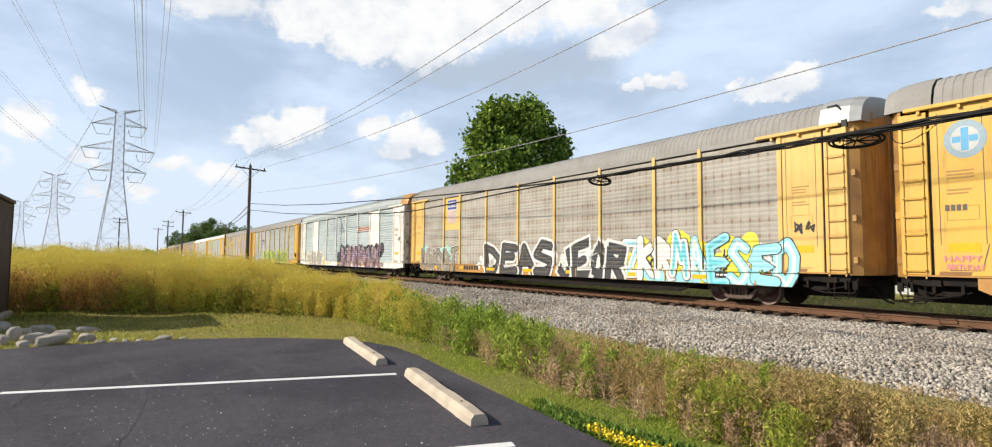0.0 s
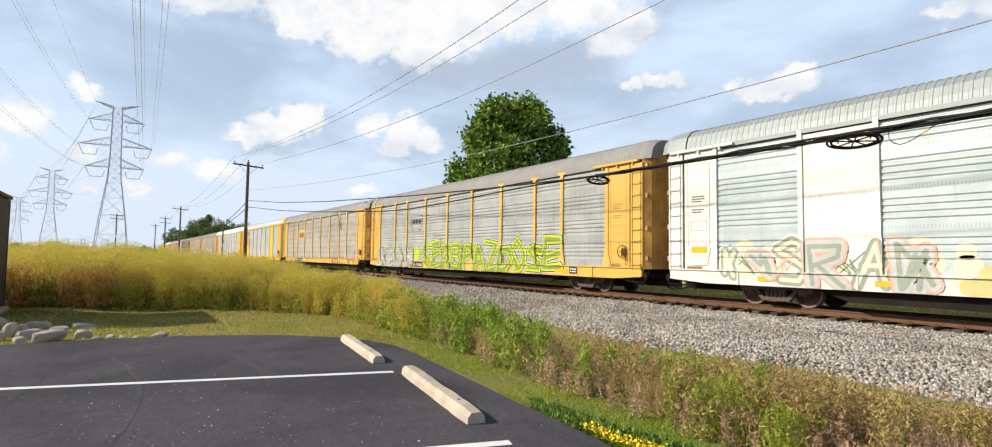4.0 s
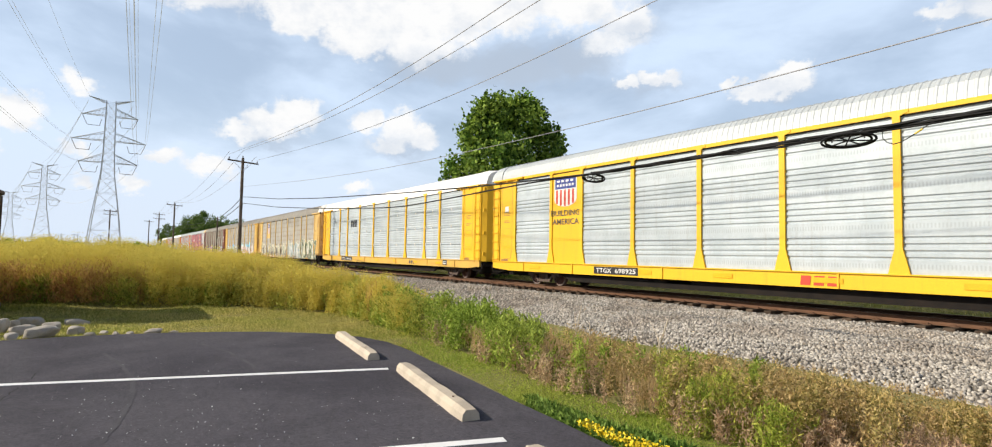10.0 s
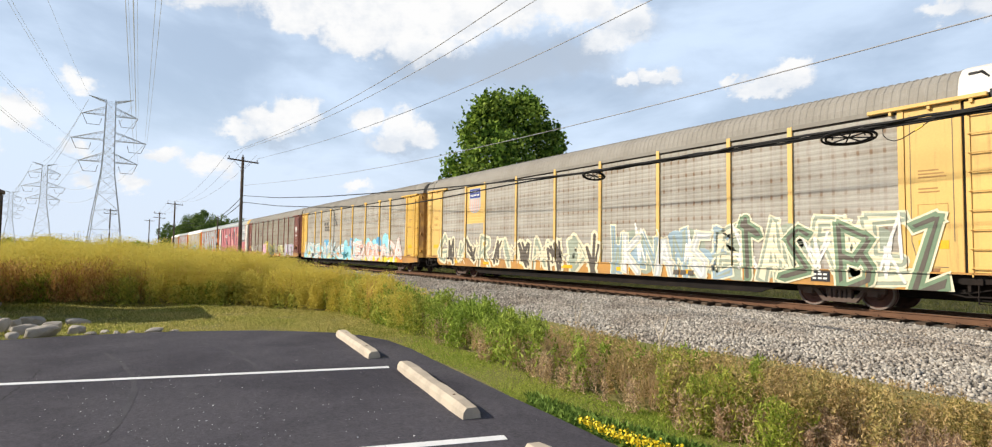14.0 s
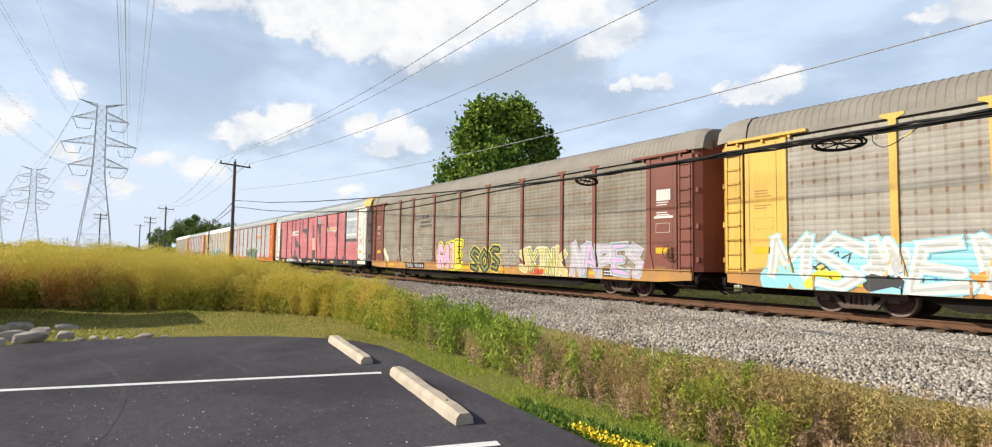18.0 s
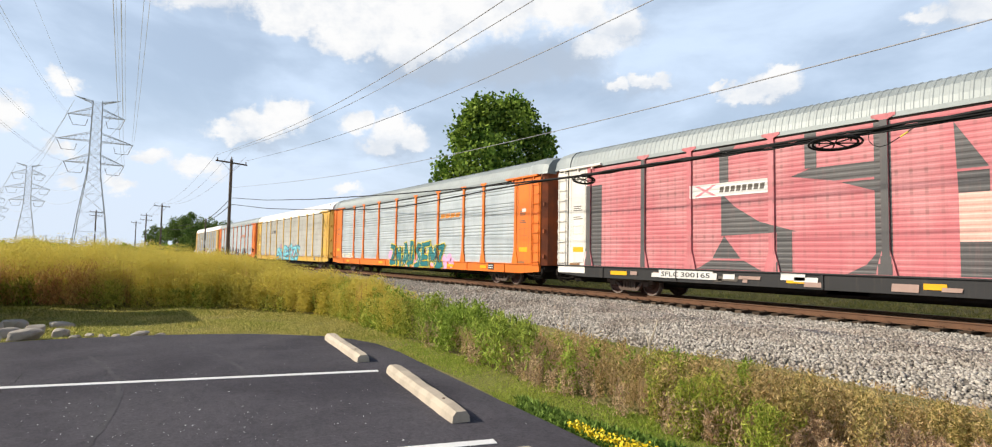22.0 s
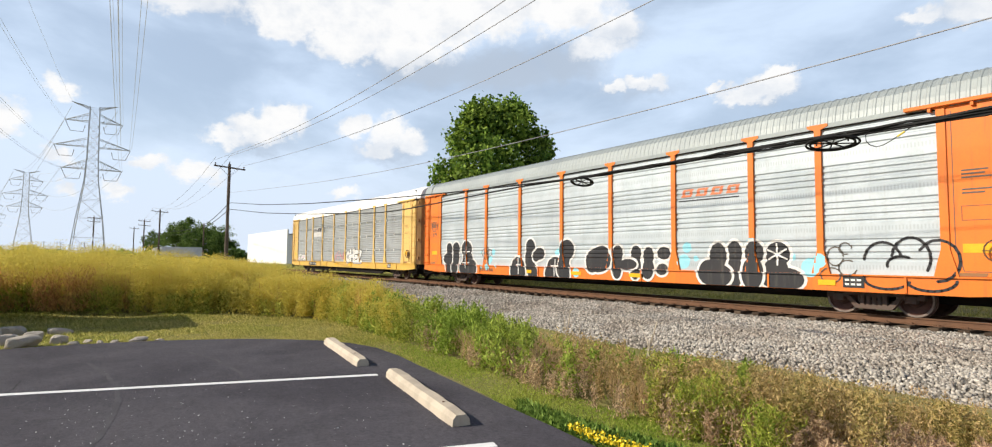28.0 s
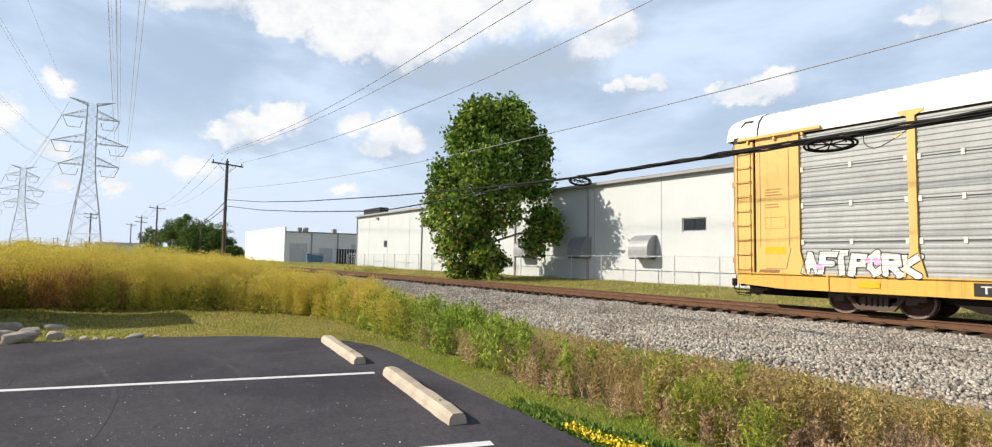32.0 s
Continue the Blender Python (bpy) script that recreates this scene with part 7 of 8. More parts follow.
def window_unit(parent, x, z, w, h, y):
    win = part("window", boxes((x - w / 2, x + w / 2, y - 0.04, y + 0.06, z - h / 2, z - h / 2 + 0.07), (x - w / 2, x + w / 2, y - 0.04, y + 0.06, z + h / 2 - 0.07, z + h / 2), (x - w / 2, x - w / 2 + 0.07, y - 0.04, y + 0.06, z - h / 2 + 0.07, z + h / 2 - 0.07), (x + w / 2 - 0.07, x + w / 2, y - 0.04, y + 0.06, z - h / 2 + 0.07, z + h / 2 - 0.07)), TRIM, parent, "grey window frame")
    part("pane", boxes((x - w / 2 + 0.07, x - 0.02, y + 0.0, y + 0.02, z - h / 2 + 0.07, z + h / 2 - 0.07)), GLASS, win)
    part("pane", boxes((x + 0.02, x + w / 2 - 0.07, y + 0.0, y + 0.02, z - h / 2 + 0.07, z + h / 2 - 0.07)), GLASS, win)
    return win


def vent_hood(parent, x, z, y):
    """A quarter-round sheet hood over a wall fan."""
    bm = bmesh.new()
    pts = [(0.0, 0.75)] + [(-0.95 * math.sin(a), -0.25 + math.cos(a)) for a in np.linspace(0.1, math.pi / 2, 8)] + [(-0.95, -0.75), (0.0, -0.75)]
    left = [bm.verts.new((x - 0.8, y + a, z + b)) for a, b in pts]
    right = [bm.verts.new((x + 0.8, y + a, z + b)) for a, b in pts]
    bm.faces.new(left)
    bm.faces.new(right[::-1])
    for i in range(len(pts) - 2):
        bm.faces.new((left[i + 1], left[i], right[i], right[i + 1]))
    bmesh.ops.recalc_face_normals(bm, faces=bm.faces)
    hood = part("vent_hood", bm, HOOD, parent, "grey quarter-round sheet metal vent hood")
    part("louvre", boxes((x - 0.72, x + 0.72, y - 0.9, y - 0.02, z - 0.86, z - 0.76)), GLASS, hood, "dark fan opening")


WY, WZ = 30.0, 7.05
hall = empty("warehouse", pose(0, 0, 0), label="long white metal-clad warehouse beyond the railway", category="building")
panes = ((-68.1, -67.1, 2.55, 3.45), (-22.6, -20.85, 3.25, 4.1))
wall = part("wall", pierced(-77.2, 3.0, -0.3, WZ, WY, WY + 0.3, panes), CLADDING, hall)
part("wall", boxes((-77.2, -76.9, WY + 0.3, 62.0, -0.3, WZ)), CLADDING, hall)
part("wall", boxes((2.7, 3.0, WY + 0.3, 62.0, -0.3, WZ)), CLADDING, hall)
part("wall", boxes((-77.2, 3.0, 62.0, 62.3, -0.3, WZ)), CLADDING, hall)
bm = bmesh.new()
ring = [[bm.verts.new((x, y, z)) for y, z in ((WY - 0.25, WZ + 0.02), (46.0, WZ + 1.2), (62.5, WZ + 0.02), (62.5, WZ - 0.1), (46.0, WZ + 1.05), (WY - 0.25, WZ - 0.1))] for x in (-77.4, 3.2)]
for i in range(6):
    j = (i + 1) % 6
    bm.faces.new((ring[0][i], ring[1][i], ring[1][j], ring[0][j]))
bm.faces.new(ring[0][::-1])
bm.faces.new(ring[1])
bmesh.ops.recalc_face_normals(bm, faces=bm.faces)
part("roof", bm, ROOFING, hall, "grey sheet roof")
part("gutter", boxes((-77.3, 3.1, WY - 0.38, WY - 0.25, WZ - 0.22, WZ - 0.02), bevel=0.02), TRIM, hall, "grey eaves gutter")
part("parapet", boxes((-77.1, -71.4, WY + 0.8, WY + 2.0, WZ - 0.1, WZ + 0.95)), BLACK, hall, "black rooftop screen")
for x in (-77.25, -57.6, -40.0, -30.9, -9.0):
    part("downspout", boxes((x - 0.07, x + 0.07, WY - 0.15, WY - 0.01, -0.2, WZ - 0.2), bevel=0.015), TRIM, hall, "grey downspout")
for x in np.arange(-73.0, 2.0, 6.1):
    part("cladding_joint", boxes((x - 0.02, x + 0.02, WY - 0.012, WY, 0.0, WZ - 0.25)), TRIM, hall)
for x0, x1, z0, z1 in panes:
    window_unit(hall, (x0 + x1) / 2, (z0 + z1) / 2, x1 - x0, z1 - z0, WY + 0.1)
for x in (-25.4, -31.4, -38.2):
    vent_hood(hall, x, 2.35, WY)
part("wall_lamp", boxes((-70.2, -69.8, WY - 0.3, WY, 6.2, 6.5), bevel=0.05), TRIM, hall, "grey wall lamp")
for x in (-60.0, -47.0):
    part("roof_vent", boxes((x - 0.4, x + 0.4, WY + 2, WY + 2.8, WZ, WZ + 0.75)), TRIM, hall)

dock = empty("loading_building", pose(0, 0, 0), label="white and grey loading building with roller doors", category="building")
part("wall", boxes((-152.0, -115.6, WY, WY + 0.3, -0.3, 6.95)), WHITE_WALL, dock, "bright white side wall")
doors = ((39.4 - 8.4, 39.4 - 4.9, 0.0, 3.7), (36.9, 39.6, 0.0, 2.9), (43.6, 48.2, 0.0, 3.9))
bm = pierced(WY + 0.3, 75.0, -0.3, 5.9, 0.0, 0.3, doors)
bm.transform(Matrix(((0, -1, 0, -115.6), (1, 0, 0, 0), (0, 0, 1, 0), (0, 0, 0, 1))))
bmesh.ops.recalc_face_normals(bm, faces=bm.faces)
part("wall", bm, WHITE_WALL, dock, "shaded end wall")
for a, b, z0, z1 in doors:
    d = part("roller_door", boxes((-115.78, -115.74, a, b, z0, z1)), DOOR_GREY, dock, "pale grey roller door")
    for i in range(6):
        part("slat", boxes((-115.74, -115.72, a, b, z0 + i * (z1 - z0) / 6, z0 + (i + 1) * (z1 - z0) / 6 - 0.03)), DOOR_GREY, d)
for y in (35.2, 40.6):
    part("downspout", boxes((-115.58, -115.4, y, y + 0.2, -0.2, 5.8)), TRIM, dock)
part("roof", boxes((-152.0, -115.4, WY + 0.3, 75.0, 5.9, 6.1)), ROOFING, dock)
for x, y in ((-118, 33.5), (-117.5, 34.6), (-119, 41.0)):
    part("roof_vent", boxes((x - 0.5, x + 0.5, y - 0.4, y + 0.4, 6.1, 7.0)), TRIM, dock)
blue = pbr("blue_steel", (0.10, 0.20, 0.30), 0.5, second=(0.07, 0.13, 0.2), scale=2, fine=20, bump=0.1)
skip = empty("dumpster", pose(-104.0, 32.4, 0.0, 0, 0, 80), label="faded blue steel dumpster beside the loading building", category="dumpster")
part("bin", prism(bmesh.new(), ((-1.3, 0.15), (1.3, 0.15), (1.5, 1.4), (-1.5, 1.6)), -0.8, 0.8), blue, skip)
part("lid", boxes((-1.5, 1.5, -0.85, 0.85, 1.6, 1.7)), BLACK, skip, "black lid")
gate = empty("slatted_gate", pose(-84.0, 31.2, 0.0, 0, 0, 90), label="dark slatted steel gate beside the warehouse", category="gate")
for i in range(9):
    part("slat", boxes((-1.6 + i * 0.4 - 0.15, -1.6 + i * 0.4 + 0.15, -0.02, 0.02, 0.1, 2.4)), BLACK, gate)
for z in (0.3, 2.3):
    part("gate_rail", boxes((-1.9, 1.9, 0.02, 0.08, z, z + 0.08)), BLACK, gate)

# ---------------------------------------------------------------- the road that crosses the track far off
ROAD_X = -187.0
CHROME = pbr("wheel_alloy", (0.5, 0.5, 0.5), 0.35, 0.7, scale=4, fine=30, bump=0.0)
RUBBER = pbr("tyre_rubber", (0.02, 0.02, 0.021), 0.85, scale=6, fine=50, bump=0.1)
CAB_WHITE = pbr("white_cab_paint", (0.74, 0.73, 0.71), 0.4, second=(0.66, 0.65, 0.62), scale=2, fine=20, bump=0.02)
TRAILER = pbr("trailer_sheet", (0.60, 0.60, 0.60), 0.5, 0.2, second=(0.38, 0.38, 0.38), scale=1.2, fine=14, bump=0.05, streak=0.15)
SILVER = pbr("silver_car_paint", (0.48, 0.50, 0.52), 0.3, 0.5, scale=3, fine=20, bump=0.0)
CHARCOAL = pbr("charcoal_car_paint", (0.03, 0.032, 0.036), 0.3, 0.3, scale=3, fine=20, bump=0.0)
tagged(part("road", boxes((ROAD_X - 4.2, ROAD_X + 4.2, -70.0, 160.0, -0.6, 0.05)), ASPHALT), "plain asphalt road crossing the railway far off", "road", kind="structure")


def axle_wheels(parent, y, half, r, w, turns):
    """A pair of wheels on one axle that turn together."""
    bm = bmesh.new()
    for s in (-1, 1):
        lathe(bm, [(s * (half - w), r * 0.55), (s * (half - w), r * 0.94), (s * (half - w * 0.85), r), (s * (half - w * 0.15), r), (s * half, r * 0.94), (s * half, r * 0.55)], 16)
    bm.transform(pose(0, 0, 0, 0, 0, 90))
    bmesh.ops.recalc_face_normals(bm, faces=bm.faces)
    ob = part("axle", bm, RUBBER, parent)
    ob.matrix_basis = pose(0, y, r)
    hub = bmesh.new()
    for s in (-1, 1):
        rod(hub, (s * (half - 0.03), 0, 0), (s * (half + 0.015), 0, 0), r * 0.52, r * 0.40, 10)
    part("hub", hub, CHROME, ob)
    turns.append((ob, y, r))


def side_prism(outline, x0, x1):
    """An outline in y and z given a width in x."""
    bm = prism(bmesh.new(), outline, x0, x1)
    bm.transform(Matrix(((0, 1, 0, 0), (1, 0, 0, 0), (0, 0, 1, 0), (0, 0, 0, 1))))
    bmesh.ops.recalc_face_normals(bm, faces=bm.faces)
    return bm


def semi_truck():
    """A white tractor with a grey box trailer; it heads towards -y."""
    turns = []
    tk = empty("semi_truck", label="white semi truck pulling a plain grey box trailer", category="truck")
    part("trailer", boxes((-1.27, 1.27, -3.2, 7.3, 1.15, 4.05), bevel=0.03), TRAILER, tk, "grey box trailer")
    for y in np.arange(-2.6, 7.2, 0.61):
        part("trailer_rib", boxes((1.27, 1.295, y - 0.03, y + 0.03, 1.2, 4.0)), TRAILER, tk)
    part("chassis", boxes((-0.5, 0.5, -6.4, 7.1, 0.75, 1.1), (-1.1, 1.1, 3.9, 4.1, 0.35, 1.1)), BLACK_STEEL, tk)
    cab = part("cab", side_prism(((-7.1, 0.6), (-7.1, 1.55), (-6.9, 1.85), (-5.75, 2.05), (-5.35, 2.95), (-4.9, 3.7), (-3.6, 3.95), (-3.55, 0.9), (-4.6, 0.6)), -1.2, 1.2), CAB_WHITE, tk, "white cab with a sleeper")
    part("side_window", boxes((1.2, 1.215, -5.45, -4.75, 2.1, 2.8)), GLASS, cab)
    part("windscreen", side_prism(((-5.78, 2.09), (-5.38, 2.92), (-5.34, 2.90), (-5.72, 2.06)), -1.05, 1.05), GLASS, cab)
    part("fuel_tank", rod(bmesh.new(), (1.0, -4.7, 0.75), (1.0, -3.3, 0.75), 0.33, sides=12), CHROME, tk)
    for y, half in ((-6.1, 1.22), (-2.9, 1.24), (-1.65, 1.24), (5.0, 1.24), (6.25, 1.24)):
        axle_wheels(tk, y, half, 0.5, 0.32, turns)
    return tk, turns


def road_car(paint, label):
    """A compact five-door car that heads towards -y."""
    turns = []
    c = empty("car", label=label, category="car", group="waiting cars")
    body = part("body", side_prism(((-2.2, 0.35), (-2.2, 0.72), (-1.3, 0.92), (-0.6, 1.42), (0.9, 1.46), (1.75, 1.05), (2.15, 0.95), (2.2, 0.4), (1.9, 0.25), (-1.9, 0.25)), -0.86, 0.86), paint, c)
    part("side_window", side_prism(((-1.05, 0.98), (-0.52, 1.36), (0.1, 1.37), (0.1, 0.98)), 0.86, 0.872), GLASS, body)
    part("side_window", side_prism(((0.17, 0.98), (0.17, 1.37), (0.85, 1.38), (1.45, 1.02)), 0.86, 0.872), GLASS, body)
    part("windscreen", side_prism(((-1.27, 0.95), (-0.62, 1.41), (-0.6, 1.40), (-1.22, 0.94)), -0.72, 0.72), GLASS, body)
    for s in (-1, 1):
        part("headlight", boxes((s * 0.6 - 0.16, s * 0.6 + 0.16, -2.215, -2.19, 0.6, 0.72)), CHROME, body)
    for y in (-1.35, 1.35):
        axle_wheels(c, y, 0.86, 0.31, 0.2, turns)
    return c, turns


TRUCK, SILVER_CAR, DARK_CAR = semi_truck(), road_car(SILVER, "silver compact car queued at the level crossing"), road_car(CHARCOAL, "charcoal compact car queued at the level crossing")
# far wooden poles on the plain
for x, y in ((-598.0, -30.5), (-599.0, -28.0), (-597.0, -39.0), (-601.0, -12.0)):
    utility_pole(x, y, 12.5, arms=((0.5, 4.0),), r=0.22, label="distant wooden pole on the plain")

# ---------------------------------------------------------------- chain-link fence
FY = 28.6
fence = empty("chain_link_fence", label="grey chain-link fence before the warehouse", category="fence")
fx = list(np.arange(-77.0, 2.0, 3.05))
for x in fx:
    z = float(ground_z(x, FY))
    part("post", rod(bmesh.new(), (x, FY, z - 0.1), (x, FY, 1.75), 0.035), GALV, fence)
part("top_rail", tube(bmesh.new(), [(x, FY, 1.68) for x in fx], 0.025), GALV, fence)
bm = bmesh.new()
for i, x in enumerate(np.arange(-77.0, 0.5, 0.30)):
    for s in (0, 1):
        rod(bm, (x + s * 1.6, FY, 0.0), (x + (1 - s) * 1.6, FY, 1.66), 0.0035, sides=3)
tagged(part("wire_mesh", bm, GALV, fence), kind="stuff")
sign = part("sign", boxes((-33.5, -33.1, FY - 0.05, FY - 0.03, 1.1, 1.4)), PAINT_WHITE, fence, "small white sign plate")

# ---------------------------------------------------------------- board enclosure and rocks at the lot's edge
enc = empty("board_enclosure", pose(0, 0, 0), label="dark stained wooden board enclosure on a low plinth", category="enclosure")
EX0, EX1, EY0, EY1, EH = -17.35, -14.8, -5.2, -2.28, 2.58
for x in np.arange(EX0 + 0.08, EX1, 0.155):
    part("board", boxes((x - 0.07, x + 0.07, EY1 - 0.03, EY1, 0.12, EH + random.uniform(-.015, .015))), ENCLOSURE, enc)
for y in np.arange(EY0 + 0.08, EY1 - 0.05, 0.155):
    for x in (EX0, EX1):
        part("board", boxes((x - 0.015, x + 0.015, y - 0.07, y + 0.07, 0.12, EH + random.uniform(-.015, .015))), ENCLOSURE, enc)
part("plinth", boxes((EX0 - 0.1, EX1 + 0.1, EY0 - 0.1, EY1 + 0.1, -0.1, 0.10), bevel=0.02), CONCRETE, enc, "low concrete plinth")
part("top_rail", boxes((EX0 - 0.05, EX1 + 0.05, EY1 - 0.09, EY1 + 0.05, EH + 0.01, EH + 0.09), bevel=0.01), ENCLOSURE, enc)
for x in (EX0 + 0.1, EX1 - 0.1):
    part("post", boxes((x - 0.07, x + 0.07, EY1 - 0.19, EY1 - 0.05, 0.1, EH)), ENCLOSURE, enc)


def boulder(x, y, a, b, c, rz, seed):
    rnd = random.Random(seed)
    bm = bmesh.new()
    bmesh.ops.create_icosphere(bm, subdivisions=3, radius=1.0)
    off = Vector((rnd.random() * 40, rnd.random() * 40, 3))
    cuts = [(Vector((rnd.gauss(0, 1), rnd.gauss(0, 1), rnd.gauss(0.2, 1))).normalized(), rnd.uniform(0.55, 0.85)) for _ in range(11)]
    for v in bm.verts:
        k = 1 + 0.32 * noise.noise(v.co * 1.1 + off) + 0.16 * noise.noise(v.co * 3.5 + off)
        p = v.co * k
        for n, d in cuts:
            if p.dot(n) > d:
                p = p - n * (p.dot(n) - d)
        p = Vector((math.copysign(min(abs(p.x), 0.9), p.x), math.copysign(min(abs(p.y), 0.85), p.y), min(p.z, 0.75)))
        v.co = Vector((p.x * a * 0.88, p.y * b * 0.88, p.z * c * 0.88))
    ob = part("boulder", bm, LIMESTONE)
    ob.matrix_basis = pose(x, y, float(ground_z(x, y)) + c * 0.42, rnd.uniform(-6, 6), rnd.uniform(-6, 6), rz)
    for p in ob.data.polygons:
        p.use_smooth = rnd.random() < 0.25
    return tagged(ob, "weathered tan limestone boulder at the lot's edge", "rock", "boulders")


for n, (x, y, a, b, c, rz) in enumerate(((-11.5, -0.95, .31, .18, .17, 82), (-12.97, -0.54, .24, .17, .12, 85), (-11.72, -0.52, .17, .14, .13, 80), (-13.25, -1.25, .29, .2, .16, 75), (-12.37, -1.52, .14, .13, .22, 40), (-12.6, -1.38, .12, .11, .17, 70), (-12.0, -1.21, .25, .17, .15, 85), (-11.38, -1.28, .14, .1, .11, 60), (-11.4, -0.30, .12, .09, .06, 70), (-11.25, 0.56, .20, .13, .08, 85), (-11.1, 0.86, .10, .07, .05, 80), (-11.27, 0.05, .08, .07, .06, 30), (-11.48, -0.12, .1, .08, .06, 60), (-11.9, -1.62, .2, .15, .17, 50), (-13.96, -1.87, .26, .18, .16, 20), (-11.3, 0.24, .09, .07, .05, 75), (-12.5, -0.85, .2, .15, .12, 60), (-11.5, -1.75, .22, .16, .13, 80))):
    boulder(x, y, a, b, c, rz, n)

# ---------------------------------------------------------------- trees


def flecks(rng, P, size, aspect, up, blade=True):
    """A small pointed blade, or a four-cornered leaf, at each point: its axis leans upwards by up."""
    n = len(P)
    d = rng.normal(size=(n, 3))
    d /= np.linalg.norm(d, axis=1)[:, None]
    d = d * (1 - np.abs(up)) + np.array([0, 0, up])
    d /= np.linalg.norm(d, axis=1)[:, None]
    w = np.cross(d, rng.normal(size=(n, 3)))
    w /= np.linalg.norm(w, axis=1)[:, None]
    s = np.asarray(size)[:, None] * np.ones((n, 1))
    a, b = d * s, w * s * aspect
    if blade:
        return np.stack([P + b * 0.5, P + a, P - b * 0.5], 1).reshape(-1, 3), np.arange(3 * n).reshape(n, 3)
    v = np.stack([P, P + a * 0.5 + b * 0.5, P + a, P + a * 0.5 - b * 0.5], 1).reshape(-1, 3)
    return v, np.arange(4 * n).reshape(n, 4)


def tree(x, y, lobes, leaves, size, trunk_h, trunk_r, label, material=LEAF, seed=1, low=None):
    """A tapered trunk with limbs and a crown of many leaves in clumps; lobes are (right, up, depth, radius) from the foot."""
    rng = np.random.default_rng(seed)
    z = float(ground_z(x, y)) - 0.05
    ob = empty("tree", pose(x, y, z), label=label, category="tree")
    right = Vector((-y, x, 0)).normalized() * -1
    away = Vector((x, y, 0)).normalized()
    if right.dot(Vector((1, 0, 0))) < 0:
        right = -right
    cen = np.array([(right * a + away * d + Vector((0, 0, b)))[:] for a, b, d, r in lobes])
    rad = np.array([l[3] for l in lobes])
    bm = bmesh.new()
    top = Vector((0.2, 0.1, trunk_h))
    tube(bm, [Vector((0, 0, 0)), Vector((0.08, 0, trunk_h * 0.3)), Vector((0.05, 0.1, trunk_h * 0.65)), top], trunk_r, 8)
    for v in bm.verts:
        k = 1.25 - 0.95 * v.co.z / trunk_h
        v.co.x, v.co.y = v.co.x * k, v.co.y * k
    part("trunk", bm, WOOD_BARK, ob)
    for i, c in enumerate(cen[::2]):
        h = min(trunk_h * (0.25 + 0.6 * rng.random()), max(0.6, c[2] - 0.4))
        a, b = Vector((0.06, 0.05, h)), Vector(c)
        mid = a.lerp(b, 0.5) + Vector((0, 0, 0.3))
        bm = tube(bmesh.new(), [a, mid, b], trunk_r * 0.3, 5)
        part("limb", bm, WOOD_BARK, ob)
    pick = rng.choice(len(rad), leaves // 14, p=rad**2 / (rad**2).sum())
    d = rng.normal(size=(len(pick), 3))
    d /= np.linalg.norm(d, axis=1)[:, None]
    clump = cen[pick] + d * (rad[pick] * (0.50 + 0.54 * rng.random(len(pick))))[:, None]
    P = np.repeat(clump, 14, 0) + rng.normal(size=(len(pick) * 14, 3)) * (size * 0.85)
    P = P[P[:, 2] > 0.15]
    v, f = flecks(rng, P, size * rng.uniform(0.7, 1.4, len(P)), 0.85, -0.15, False)
    if low is None:
        bulk("crown", v, f, material, ob)
    else:
        dry = (P[:, 2] + rng.normal(size=len(P)) * 1.2 < low) & (rng.random(len(P)) < 0.22)
        bulk("crown", v, np.asarray(f)[~dry], material, ob)
        bulk("lower_leaves", v, np.asarray(f)[dry], LEAF_RED, ob)["label"] = "browning lower leaves"
    return ob


PXM = 20.6
lobes = []
for px, py, r in ((775, 197, 42), (820, 205, 46), (745, 225, 40), (852, 232, 40), (722, 280, 40), (780, 268, 60), (850, 285, 46), (706, 318, 28), (738, 340, 46), (800, 335, 42), (868, 348, 36), (722, 385, 30), (765, 415, 26), (855, 385, 26), (786, 176, 22), (770, 432, 20), (735, 425, 18), (698, 350, 20), (884, 365, 24), (815, 180, 24), (755, 195, 22), (778, 400, 28), (760, 386, 28), (802, 418, 20), (748, 440, 17), (790, 438, 20), (775, 372, 24), (732, 400, 24)):
    k = random.Random(px * 7 + py)
    lobes.append(((px - 778) / PXM, (446 - py) / PXM, k.uniform(-2.4, 2.4) * (1 - abs(px - 785) / 200), r / PXM * (0.80 if py < 330 else 0.82)))
tree(-35.9, 24.0, lobes, 35000, 0.26, 10.5, 0.26, "tall broad-leaved green tree beside the warehouse", low=6.0)


def small_tree(x, y, h, w, seed, leaves=2600, size=0.3, label="green bushy tree in the distance"):
    rnd = random.Random(seed)
    lob = [(rnd.uniform(-.5, .5) * w, h * rnd.uniform(.3, .8), rnd.uniform(-.4, .4) * w, w * rnd.uniform(.22, .36)) for _ in range(8)] + [(0, h * 0.82, 0, w * 0.24)]
    tree(x, y, lob, leaves, size, h * 0.7, 0.12 + h * 0.01, label, BUSH, seed=seed)


for n, (x, y, h, w) in enumerate(((-205, 27.8, 13.0, 11.5), (-222, 24.8, 16.6, 5.8), (-215, 30.0, 11.0, 9.0), (-286, 25.8, 17.0, 11.5), (-262, 24.8, 14.0, 8.5), (-385, 25.0, 17.5, 10.5), (-196, 31.0, 9.0, 6.5), (-176, 31.6, 3.6, 4.2), (-200, 24.6, 5.0, 5.0), (-212, 23.6, 4.6, 4.5))):
    small_tree(x, y, h, w, 20 + n, 7000 if h > 6 else 2400, 0.42)


